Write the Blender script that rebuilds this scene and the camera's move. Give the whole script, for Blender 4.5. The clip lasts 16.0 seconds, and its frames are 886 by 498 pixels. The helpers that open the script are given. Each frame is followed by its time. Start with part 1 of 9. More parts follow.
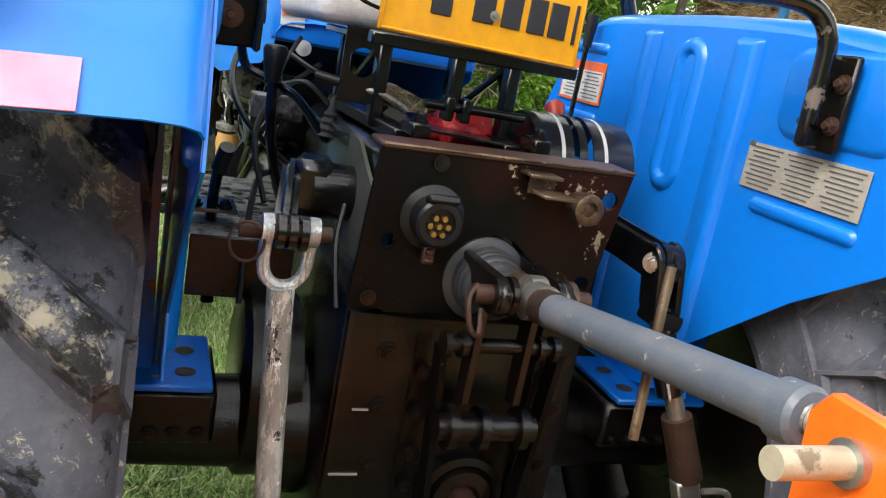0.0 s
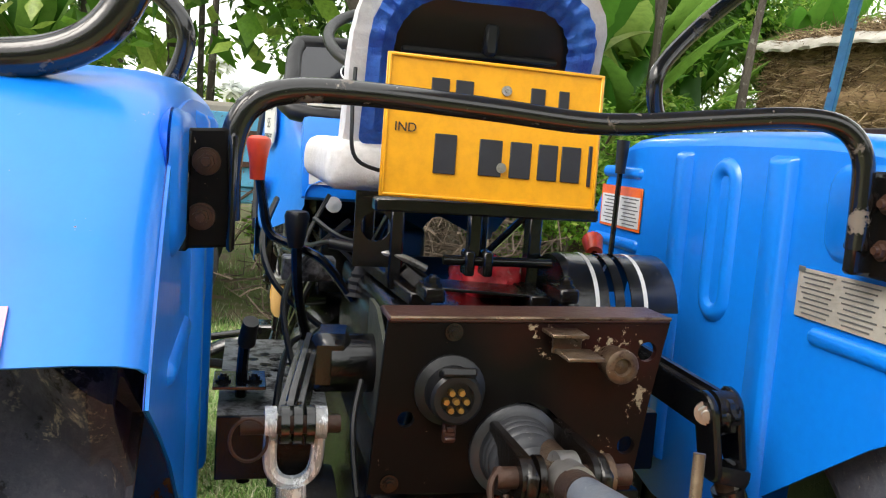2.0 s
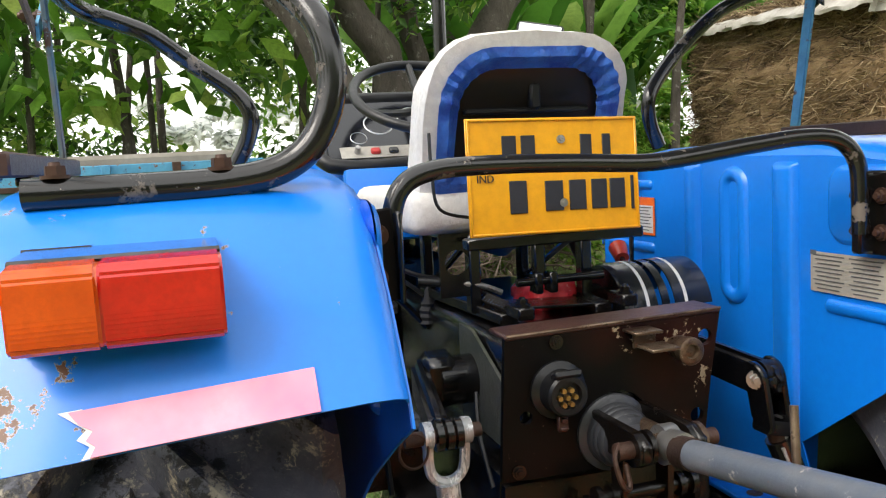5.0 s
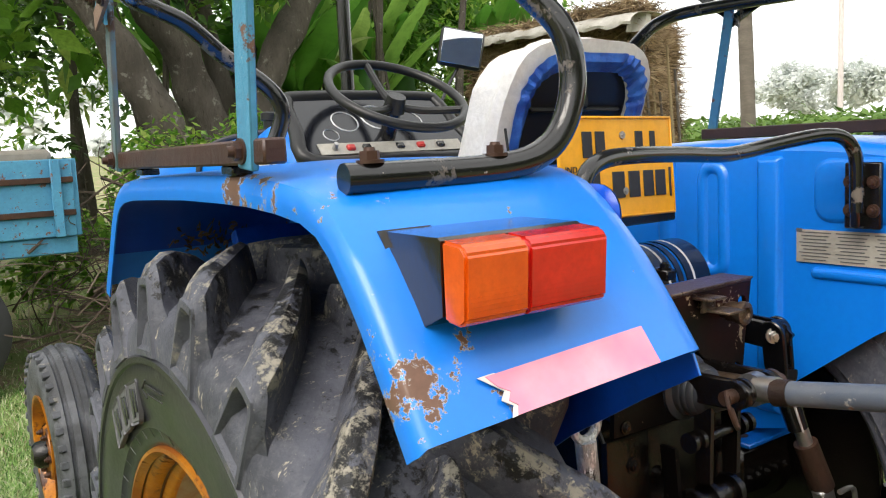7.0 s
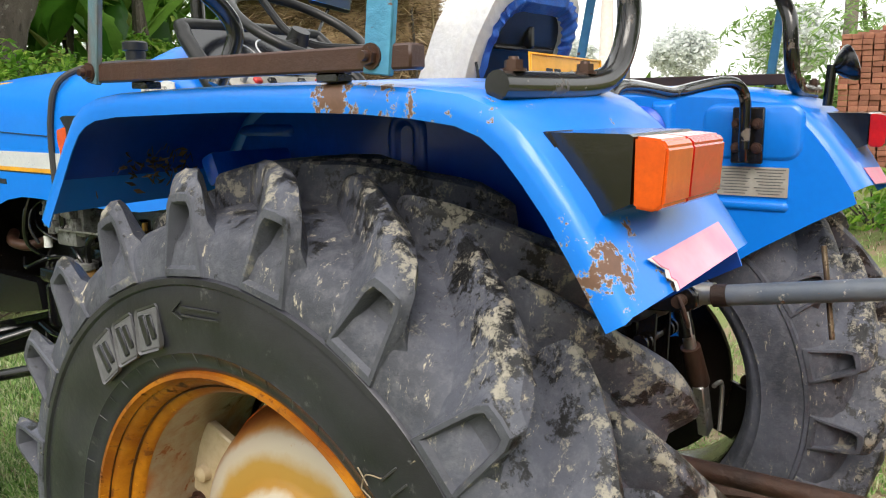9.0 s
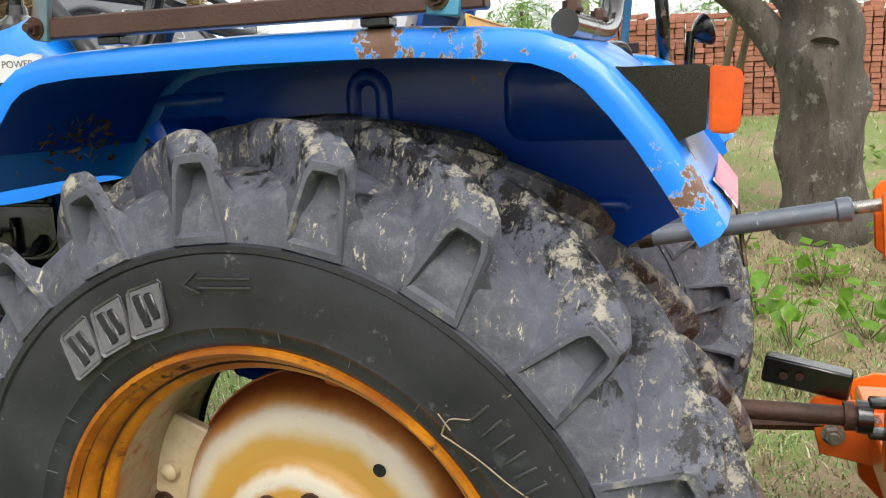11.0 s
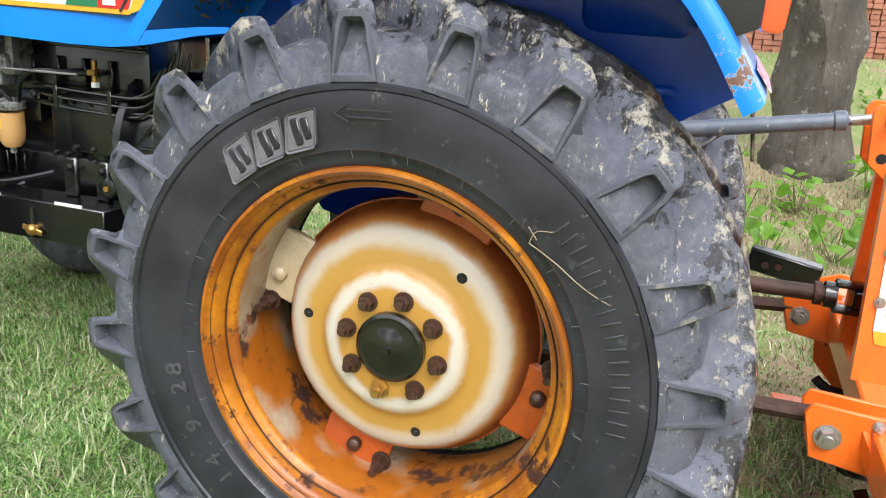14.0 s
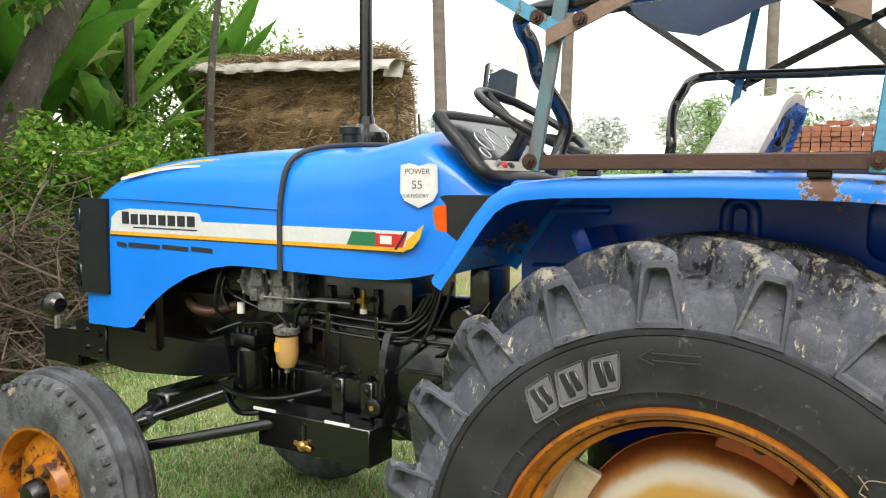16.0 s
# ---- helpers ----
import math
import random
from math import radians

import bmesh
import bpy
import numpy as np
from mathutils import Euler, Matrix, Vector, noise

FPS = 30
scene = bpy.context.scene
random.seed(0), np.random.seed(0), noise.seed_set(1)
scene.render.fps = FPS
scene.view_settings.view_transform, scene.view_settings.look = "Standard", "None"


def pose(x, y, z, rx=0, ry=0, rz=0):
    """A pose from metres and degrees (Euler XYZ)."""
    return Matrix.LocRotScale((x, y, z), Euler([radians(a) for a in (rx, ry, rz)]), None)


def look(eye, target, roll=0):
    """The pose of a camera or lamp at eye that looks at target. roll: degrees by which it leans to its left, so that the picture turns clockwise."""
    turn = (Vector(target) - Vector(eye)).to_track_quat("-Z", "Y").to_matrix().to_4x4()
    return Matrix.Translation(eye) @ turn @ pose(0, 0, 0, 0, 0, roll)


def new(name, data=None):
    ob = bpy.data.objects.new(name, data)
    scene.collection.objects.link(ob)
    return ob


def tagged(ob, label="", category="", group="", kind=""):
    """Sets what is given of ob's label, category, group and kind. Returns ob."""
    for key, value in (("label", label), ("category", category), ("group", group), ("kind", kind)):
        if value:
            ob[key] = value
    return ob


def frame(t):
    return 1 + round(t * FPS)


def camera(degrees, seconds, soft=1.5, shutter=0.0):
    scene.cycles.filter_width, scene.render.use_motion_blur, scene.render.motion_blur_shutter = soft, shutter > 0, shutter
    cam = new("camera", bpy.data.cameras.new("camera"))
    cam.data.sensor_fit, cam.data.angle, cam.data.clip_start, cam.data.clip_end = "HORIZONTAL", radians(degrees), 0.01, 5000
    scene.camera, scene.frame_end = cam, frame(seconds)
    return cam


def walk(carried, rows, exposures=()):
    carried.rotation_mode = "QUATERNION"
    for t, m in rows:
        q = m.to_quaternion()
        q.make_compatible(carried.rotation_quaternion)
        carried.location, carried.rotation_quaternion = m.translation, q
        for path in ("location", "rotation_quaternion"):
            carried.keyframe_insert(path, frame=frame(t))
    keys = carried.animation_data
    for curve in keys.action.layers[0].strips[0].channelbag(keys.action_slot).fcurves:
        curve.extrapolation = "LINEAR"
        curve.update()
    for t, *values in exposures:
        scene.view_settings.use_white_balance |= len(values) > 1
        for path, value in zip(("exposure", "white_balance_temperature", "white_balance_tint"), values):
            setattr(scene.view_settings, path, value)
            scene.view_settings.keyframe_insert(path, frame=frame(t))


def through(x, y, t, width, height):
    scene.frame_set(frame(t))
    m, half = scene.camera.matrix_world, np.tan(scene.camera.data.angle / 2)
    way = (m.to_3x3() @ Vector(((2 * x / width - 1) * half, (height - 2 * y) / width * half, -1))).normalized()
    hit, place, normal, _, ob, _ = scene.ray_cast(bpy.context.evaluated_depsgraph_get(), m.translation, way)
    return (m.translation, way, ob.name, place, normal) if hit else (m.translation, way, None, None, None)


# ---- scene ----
cam = camera(57.0, 16.0, soft=1.1)
PATH = [
    (0, (-0.473, -1.311, 1.347), (0.214, 0.504, 0.862), 10.8),
    (0.5, (-0.414, -1.286, 1.347), (0.238, 0.552, 0.904), 10.7),
    (1, (-0.405, -1.265, 1.36), (0.179, 0.606, 0.962), 10.5),
    (1.5, (-0.398, -1.249, 1.392), (0.142, 0.65, 1.076), 9.8),
    (2, (-0.365, -1.251, 1.421), (0.106, 0.677, 1.174), 4.1),
    (2.5, (-0.314, -1.256, 1.437), (0.09, 0.686, 1.179), -2.4),
    (3, (-0.296, -1.263, 1.443), (0.099, 0.682, 1.201), -5.8),
    (3.5, (-0.313, -1.278, 1.456), (0.085, 0.67, 1.237), -6.9),
    (4, (-0.323, -1.286, 1.458), (0.064, 0.665, 1.247), -6.8),
    (4.5, (-0.419, -1.331, 1.468), (0.0, 0.612, 1.251), -5.3),
    (5, (-0.638, -1.415, 1.484), (-0.048, 0.483, 1.264), -3.0),
    (5.2, (-0.761, -1.443, 1.487), (-0.09, 0.428, 1.267), -2.2),
    (7.3, (-1.293, -1.189, 1.495), (-0.112, 0.408, 1.264), -3.1),
    (7.5, (-1.345, -1.155, 1.495), (-0.134, 0.421, 1.276), -3.2),
    (8, (-1.509, -1.057, 1.489), (-0.182, 0.422, 1.26), -3.0),
    (8.5, (-1.61, -0.996, 1.462), (-0.118, 0.301, 1.162), -1.7),
    (9, (-1.634, -0.97, 1.447), (-0.054, 0.205, 1.096), -0.7),
    (9.2, (-1.631, -0.951, 1.44), (-0.027, 0.188, 1.079), -0.4),
    (11.3, (-1.891, -0.588, 1.386), (-0.031, 0.02, 0.971), -2.4),
    (11.5, (-1.927, -0.566, 1.382), (-0.067, 0.016, 0.931), -2.3),
    (12, (-1.993, -0.557, 1.357), (-0.153, -0.014, 0.795), -2.0),
    (12.5, (-2.067, -0.579, 1.337), (-0.255, -0.05, 0.677), -1.5),
    (13, (-2.147, -0.565, 1.32), (-0.359, -0.041, 0.594), -0.5),
    (13.5, (-2.192, -0.561, 1.316), (-0.415, -0.032, 0.568), 1.7),
    (14, (-2.24, -0.561, 1.351), (-0.42, 0.021, 0.762), 3.9),
    (14.5, (-2.276, -0.484, 1.393), (-0.425, 0.142, 0.965), 3.8),
    (15, (-2.338, -0.392, 1.448), (-0.496, 0.338, 1.183), 1.8),
    (15.5, (-2.377, -0.359, 1.463), (-0.598, 0.536, 1.282), 0.6),
    (16, (-2.39, -0.354, 1.465), (-0.67, 0.652, 1.298), 0.5),
]
walk(cam, [(t, look(eye, target, roll)) for t, eye, target, roll in PATH], exposures=[(0, 0.73, 6500, 10), (3.5, 0.6, 6500, 10), (5, 0.45, 6500, 10), (8, 0.32, 6500, 10), (9, 0.35, 6500, 10), (11.5, 0.5, 6300, 10), (12.5, 0.65, 6150, 11), (13.5, 0.84, 6000, 12), (14, 0.82, 6000, 12), (14.5, 0.6, 6150, 11), (15, 0.55, 6350, 10), (16, 0.48, 6500, 10)])

# ---- light ----
world = bpy.data.worlds.new("world")
scene.world = world
world.use_nodes = True
wn = world.node_tree.nodes
sky = wn.new("ShaderNodeTexSky")
sky.sky_type, sky.sun_disc = "NISHITA", False
sky.sun_elevation, sky.sun_rotation = radians(47), radians(241)
sky.air_density, sky.dust_density, sky.ozone_density = 1.0, 6.0, 1.0
haze = wn.new("ShaderNodeMixRGB")
haze.inputs["Fac"].default_value = 0.78
haze.inputs["Color2"].default_value = (11.0, 11.0, 10.6, 1)
world.node_tree.links.new(sky.outputs["Color"], haze.inputs["Color1"])
world.node_tree.links.new(haze.outputs["Color"], wn["Background"].inputs["Color"])
wn["Background"].inputs["Strength"].default_value = 0.15
sun = new("sun", bpy.data.lights.new("sun", "SUN"))
sun.data.energy, sun.data.angle, sun.data.color = 1.9, radians(35), (1.0, 0.95, 0.88)
sun.matrix_world = look((-7.2, -4.0, 9.0), (0, 0, 0))


# ---- materials ----
def ramp(nt, fac, stops):
    r = nt.nodes.new("ShaderNodeValToRGB")
    el = r.color_ramp.elements
    while len(el) < len(stops):
        el.new(0.5)
    for e, (p, c) in zip(el, stops):
        e.position, e.color = p, (c if len(c) == 4 else (*c, 1))
    nt.links.new(fac, r.inputs["Fac"])
    return r.outputs["Color"]


def noise_of(nt, scale, detail=4.0, rough=0.6, stretch=(1, 1, 1), coord="Object"):
    tc, mp, n = (nt.nodes.new("ShaderNode" + k) for k in ("TexCoord", "Mapping", "TexNoise"))
    mp.inputs["Scale"].default_value = stretch
    n.inputs["Scale"].default_value, n.inputs["Detail"].default_value, n.inputs["Roughness"].default_value = scale, detail, rough
    nt.links.new(tc.outputs[coord], mp.inputs["Vector"])
    nt.links.new(mp.outputs["Vector"], n.inputs["Vector"])
    return n.outputs["Fac"]


def mixed(nt, fac, a, b):
    m = nt.nodes.new("ShaderNodeMixRGB")
    for k, v in (("Fac", fac), ("Color1", a), ("Color2", b)):
        if isinstance(v, (tuple, float, int)):
            m.inputs[k].default_value = v if k == "Fac" else (*v, 1)
        else:
            nt.links.new(v, m.inputs[k])
    return m.outputs["Color"]


def surface(name, base, other=None, rough=0.5, metal=0.0, grain=30.0, stain=3.0, coat=0.0, bump=0.15, dirt=None, dirt_at=(0.55, 0.72),
            dirt_scale=7.0, rough_var=0.12, stretch=(1, 1, 1), random_tint=0.0, spec=0.5, fine=None, edge=(0.35, 0.7), specks=None, rub=1.0):
    """A painted, worn or natural surface: two scales of colour, optional patches of dirt or rust, relief."""
    m = bpy.data.materials.new(name)
    m.use_nodes = True
    nt = m.node_tree
    b = nt.nodes["Principled BSDF"]
    other = other or tuple(c * 0.8 for c in base)
    big, small = noise_of(nt, stain, 3, 0.55, stretch), noise_of(nt, grain, 6, 0.7, stretch)
    col = mixed(nt, ramp(nt, big, [(edge[0], (0, 0, 0)), (edge[1], (1, 1, 1))]), base, other)
    col = mixed(nt, ramp(nt, small, [(0.38, (0, 0, 0)), (0.75, (0.55,) * 3)]), col, fine or tuple(c * 0.75 for c in other))
    rgh = nt.nodes.new("ShaderNodeMath")
    rgh.operation = "MULTIPLY_ADD"
    nt.links.new(small, rgh.inputs[0])
    rgh.inputs[1].default_value, rgh.inputs[2].default_value = rough_var * 2, rough - rough_var
    rout = rgh.outputs[0]
    if dirt:
        mask = ramp(nt, noise_of(nt, dirt_scale, 8, 0.68), [(dirt_at[0], (0, 0, 0)), (dirt_at[1], (1, 1, 1))])
        col = mixed(nt, mask, col, dirt)
        rr = mixed(nt, mask, (rough,) * 3, (0.9,) * 3)
        nt.links.new(rr, b.inputs["Roughness"])
        if metal:
            mm = mixed(nt, mask, (metal,) * 3, (0, 0, 0))
            nt.links.new(mm, b.inputs["Metallic"])
    else:
        nt.links.new(rout, b.inputs["Roughness"])
        b.inputs["Metallic"].default_value = metal
    if specks:
        for tint, scale, lo, hi in specks:
            col = mixed(nt, ramp(nt, noise_of(nt, scale, 6, 0.75, stretch), [(lo, (0, 0, 0)), (hi, (1, 1, 1))]), col, tint)
    if random_tint:
        info, hsv = nt.nodes.new("ShaderNodeObjectInfo"), nt.nodes.new("ShaderNodeHueSaturation")
        mr = nt.nodes.new("ShaderNodeMapRange")
        mr.inputs["To Min"].default_value, mr.inputs["To Max"].default_value = 1 - random_tint, 1 + random_tint
        nt.links.new(info.outputs["Random"], mr.inputs["Value"])
        nt.links.new(mr.outputs["Result"], hsv.inputs["Value"])
        nt.links.new(col, hsv.inputs["Color"])
        col = hsv.outputs["Color"]
    nt.links.new(col, b.inputs["Base Color"])
    b.inputs["Coat Weight"].default_value, b.inputs["Coat Roughness"].default_value = coat, 0.12
    b.inputs["Specular IOR Level"].default_value = spec
    if bump:
        bp = nt.nodes.new("ShaderNodeBump")
        bp.inputs["Strength"].default_value, bp.inputs["Distance"].default_value = bump, 0.01
        nt.links.new(small, bp.inputs["Height"])
        nt.links.new(bp.outputs["Normal"], b.inputs["Normal"])
    return m


def islands(name, stops, rough=0.6, through=0.0, grain=25.0):
    """Leaves, grass and straw: a colour for each loose piece of the mesh, with a little light let through."""
    m = bpy.data.materials.new(name)
    m.use_nodes = True
    nt = m.node_tree
    b = nt.nodes["Principled BSDF"]
    geo = nt.nodes.new("ShaderNodeNewGeometry")
    col = ramp(nt, geo.outputs["Random Per Island"], stops)
    col = mixed(nt, ramp(nt, noise_of(nt, grain), [(0.35, (0, 0, 0)), (0.75, (0.5,) * 3)]), col, tuple(c * 0.6 for c in stops[0][1][:3]))
    nt.links.new(col, b.inputs["Base Color"])
    b.inputs["Roughness"].default_value = rough
    if through:
        tr, mx = nt.nodes.new("ShaderNodeBsdfTranslucent"), nt.nodes.new("ShaderNodeMixShader")
        nt.links.new(col, tr.inputs["Color"])
        mx.inputs["Fac"].default_value = through
        nt.links.new(b.outputs["BSDF"], mx.inputs[1])
        nt.links.new(tr.outputs["BSDF"], mx.inputs[2])
        nt.links.new(mx.outputs["Shader"], nt.nodes["Material Output"].inputs["Surface"])
    return m


BLUE = surface("blue_paint", (0.002, 0.19, 0.78), (0.004, 0.215, 0.83), 0.33, 0, 60, 2.2, 0.35, 0.03, fine=(0.003, 0.175, 0.73), rough_var=0.06, specks=[((0.16, 0.36, 0.72), 75, 0.70, 0.73), ((0.012, 0.10, 0.42), 30, 0.71, 0.74)])
BLUE_WORN = surface("worn_blue_paint", (0.002, 0.205, 0.80), (0.005, 0.23, 0.84), 0.36, 0, 60, 2.2, 0.3, 0.04, (0.20, 0.11, 0.075), (0.655, 0.675), 9, fine=(0.003, 0.19, 0.76))
# Fender blue darkened to paint in the shade underneath, with real dirt specks.
BLUE_SHADED_DUSTY = surface("shaded_dusty_blue_paint", (0.002, 0.085, 0.58), (0.003, 0.050, 0.40), 0.28, 0, 40, 3, 0.3, 0.05, (0.20, 0.13, 0.06), (0.67, 0.71), 8, spec=0.35, specks=[((0.30, 0.24, 0.15), 38, 0.69, 0.72)])
PALE_BLUE = surface("faded_blue_paint", (0.085, 0.32, 0.50), (0.06, 0.24, 0.42), 0.5, 0, 50, 5, 0.05, 0.35, (0.16, 0.085, 0.06), (0.60, 0.63), 19, specks=[((0.36, 0.44, 0.46), 45, 0.65, 0.69), ((0.06, 0.03, 0.022), 28, 0.62, 0.67)])
BLACK = surface("black_paint", (0.0035, 0.0035, 0.004), (0.006, 0.006, 0.007), 0.17, 0, 34, 4, 0.35, 0.14, rough_var=0.07, spec=0.5, specks=[((0.08, 0.07, 0.06), 40, 0.69, 0.72)])
# Oily iron; also stands in for shade in the right wheel and under the bonnet.
BLACK_OIL_SHADE = surface("oily_iron_and_shade_black", (0.0035, 0.0032, 0.003), (0.008, 0.0055, 0.0045), 0.20, 0, 55, 5, 0.06, 0.22, (0.022, 0.012, 0.008), (0.65, 0.75), 9, spec=0.45, specks=[((0.26, 0.20, 0.16), 60, 0.70, 0.72)])
BROWN_IRON = surface("brown_worn_iron", (0.0022, 0.0020, 0.0021), (0.0042, 0.0028, 0.0026), 0.13, 0.0, 40, 4, 0.05, 0.05, (0.26, 0.19, 0.15), (0.72, 0.75), 24, edge=(0.3, 0.75), fine=(0.003, 0.0022, 0.002), spec=0.14, specks=[((0.42, 0.30, 0.24), 55, 0.70, 0.72)])
RUST_EDGE = surface("bare_brown_edge", (0.25, 0.185, 0.125), (0.055, 0.028, 0.018), 0.30, 0.6, 60, 14, 0, 0.3, specks=[((0.06, 0.03, 0.022), 30, 0.58, 0.64), ((0.66, 0.58, 0.50), 50, 0.64, 0.68)])
MAROON = surface("maroon_primer", (0.038, 0.015, 0.011), (0.072, 0.030, 0.021), 0.42, 0, 60, 6, 0.15, 0.25, specks=[((0.20, 0.12, 0.09), 50, 0.70, 0.74)])
PIPE = surface("black_tube_paint", (0.007, 0.0068, 0.0068), (0.013, 0.012, 0.0115), 0.17, 0.0, 30, 5, 0.45, 0.04, (0.15, 0.125, 0.105), (0.585, 0.625), 18, spec=0.5, specks=[((0.34, 0.30, 0.26), 60, 0.66, 0.69)])
STEEL = surface("bare_steel", (0.52, 0.51, 0.50), (0.36, 0.35, 0.33), 0.30, 0.85, 60, 9, 0, 0.2, (0.05, 0.035, 0.026), (0.56, 0.68), 22)
GREY_TUBE = surface("grey_painted_tube", (0.095, 0.115, 0.15), (0.17, 0.18, 0.20), 0.40, 0.1, 50, 7, 0.15, 0.2, (0.30, 0.13, 0.06), (0.625, 0.65), 16, edge=(0.42, 0.6), specks=[((0.40, 0.38, 0.36), 34, 0.63, 0.67)])
GREASED = surface("greased_bare_steel", (0.72, 0.72, 0.71), (0.46, 0.46, 0.45), 0.24, 0.45, 60, 16, 0, 0.6, (0.03, 0.027, 0.024), (0.60, 0.63), 22, stretch=(1, 1, 0.3), edge=(0.42, 0.56), specks=[((0.92, 0.92, 0.91), 70, 0.52, 0.56), ((0.02, 0.02, 0.02), 48, 0.64, 0.67)])
RUSTY = surface("rusty_iron", (0.085, 0.040, 0.024), (0.032, 0.018, 0.013), 0.5, 0.3, 60, 8, 0, 0.4)
RUBBER = surface("tyre_rubber", (0.034, 0.035, 0.038), (0.05, 0.05, 0.053), 0.6, 0, 50, 6, 0, 0.22, (0.20, 0.185, 0.165), (0.60, 0.80), 6, spec=0.35)
RUBBER_MUD = bpy.data.materials.new("dusty_tread_rubber")
SIDEWALL = surface("tyre_sidewall", (0.0125, 0.0125, 0.0185), (0.029, 0.029, 0.040), 0.29, 0, 60, 6, 0.10, 0.12, (0.10, 0.105, 0.115), (0.64, 0.78), 9, spec=0.5, edge=(0.40, 0.62), specks=[((0.26, 0.25, 0.23), 70, 0.67, 0.71), ((0.10, 0.10, 0.105), 26, 0.62, 0.69)])
LETTER = surface("raised_grey_lettering", (0.15, 0.15, 0.165), (0.105, 0.105, 0.115), 0.55, 0, 60, 14, 0, 0.2, specks=[((0.05, 0.05, 0.05), 50, 0.64, 0.70)])
RIM = surface("rusty_orange_rim", (0.48, 0.175, 0.007), (0.27, 0.075, 0.005), 0.30, 0, 50, 6, 0.25, 0.25, (0.045, 0.016, 0.009), (0.565, 0.61), 9, edge=(0.42, 0.58), spec=0.35, specks=[((0.17, 0.05, 0.010), 26, 0.58, 0.63), ((0.80, 0.38, 0.03), 40, 0.65, 0.70)])
HUB_ORANGE = surface("orange_red_paint", (0.50, 0.095, 0.008), (0.28, 0.055, 0.008), 0.38, 0, 40, 5, 0.3, 0.12, (0.08, 0.025, 0.012), (0.6, 0.70), 8)
CREAM = surface("cream_paint", (0.62, 0.54, 0.40), (0.50, 0.37, 0.20), 0.42, 0, 40, 3, 0.3, 0.05)
ORANGE = surface("orange_implement_paint", (0.88, 0.165, 0.008), (0.78, 0.13, 0.010), 0.36, 0, 50, 4, 0.35, 0.06, (0.14, 0.06, 0.03), (0.68, 0.71), 11, specks=[((0.35, 0.20, 0.12), 45, 0.70, 0.73)])
YELLOW = surface("yellow_plate", (0.86, 0.42, 0.008), (0.80, 0.37, 0.008), 0.4, 0, 50, 5, 0.3, 0.02)
WHITE = surface("white_cover_cloth", (0.78, 0.765, 0.735), (0.68, 0.65, 0.60), 0.85, 0, 90, 6, 0, 0.35)
BLUE_CLOTH = surface("blue_quilted_cloth", (0.012, 0.055, 0.42), (0.05, 0.22, 0.80), 0.35, 0, 70, 26, 0, 0.8)
PLASTIC = surface("black_plastic", (0.009, 0.009, 0.0095), (0.015, 0.015, 0.016), 0.36, 0, 80, 6, 0.05, 0.08, spec=0.4)
RED = surface("red_lens", (0.60, 0.012, 0.006), (0.45, 0.008, 0.005), 0.15, 0, 120, 20, 0.6, 0.02)
AMBER = surface("amber_lens", (0.72, 0.095, 0.002), (0.60, 0.07, 0.002), 0.15, 0, 120, 20, 0.6, 0.02)
KNOB = surface("orange_red_knob", (0.72, 0.055, 0.012), None, 0.35, 0, 60, 8, 0.4, 0.02)
CLOTH_RED = surface("red_plastic_film", (0.72, 0.03, 0.04), (0.50, 0.015, 0.02), 0.25, 0, 30, 14, 0.3, 0.8)
PINK = surface("pink_reflector", (0.86, 0.22, 0.37), (0.88, 0.40, 0.52), 0.35, 0, 60, 9, 0.3, 0.02, (0.8, 0.76, 0.74), (0.66, 0.70), 16)
STICKER = surface("grey_worn_sticker", (0.42, 0.40, 0.35), (0.34, 0.32, 0.28), 0.5, 0, 60, 9, 0.1, 0.05)
STICKER_W = surface("white_sticker", (0.75, 0.75, 0.72), (0.66, 0.66, 0.64), 0.5, 0, 60, 9, 0.1, 0.02)
PIN_IVORY = surface("pale_zinc_pin", (0.58, 0.53, 0.40), (0.44, 0.40, 0.30), 0.42, 0.3, 60, 14, 0.1, 0.2, (0.20, 0.15, 0.10), (0.64, 0.70), 20)
INK = surface("dark_ink", (0.02, 0.022, 0.03), None, 0.55, 0, 40, 8, 0, 0)
INK_GREY = surface("grey_ink", (0.13, 0.13, 0.13), None, 0.55, 0, 40, 8, 0, 0)
SILVER = surface("silver_decal", (0.70, 0.71, 0.71), (0.64, 0.65, 0.66), 0.3, 0.1, 60, 8, 0.3, 0)
BRASS = surface("brass", (0.55, 0.34, 0.10), (0.4, 0.22, 0.06), 0.35, 0.8, 60, 9, 0, 0.1)
GOLD = surface("yellow_stripe", (0.85, 0.42, 0.02), None, 0.4, 0, 40, 8, 0.3, 0)
ALU = surface("cast_aluminium", (0.36, 0.36, 0.35), (0.20, 0.20, 0.19), 0.42, 0.6, 70, 12, 0, 0.4, (0.03, 0.027, 0.024), (0.47, 0.60), 22)
GREEN_DECAL = surface("green_decal", (0.02, 0.20, 0.08), None, 0.4, 0, 40, 8, 0.3, 0)
RED_DECAL = surface("red_decal", (0.60, 0.02, 0.015), None, 0.4, 0, 40, 8, 0.3, 0)
BARK = surface("bark", (0.135, 0.115, 0.095), (0.06, 0.05, 0.04), 0.9, 0, 34, 5, 0, 2.2, (0.24, 0.225, 0.195), (0.58, 0.64), 9, stretch=(1, 1, 0.35), specks=[((0.035, 0.028, 0.022), 20, 0.60, 0.66)])
PALM_BARK = surface("palm_bark", (0.20, 0.17, 0.14), (0.13, 0.11, 0.09), 0.9, 0, 14, 2, 0, 0.6, stretch=(1, 1, 3))
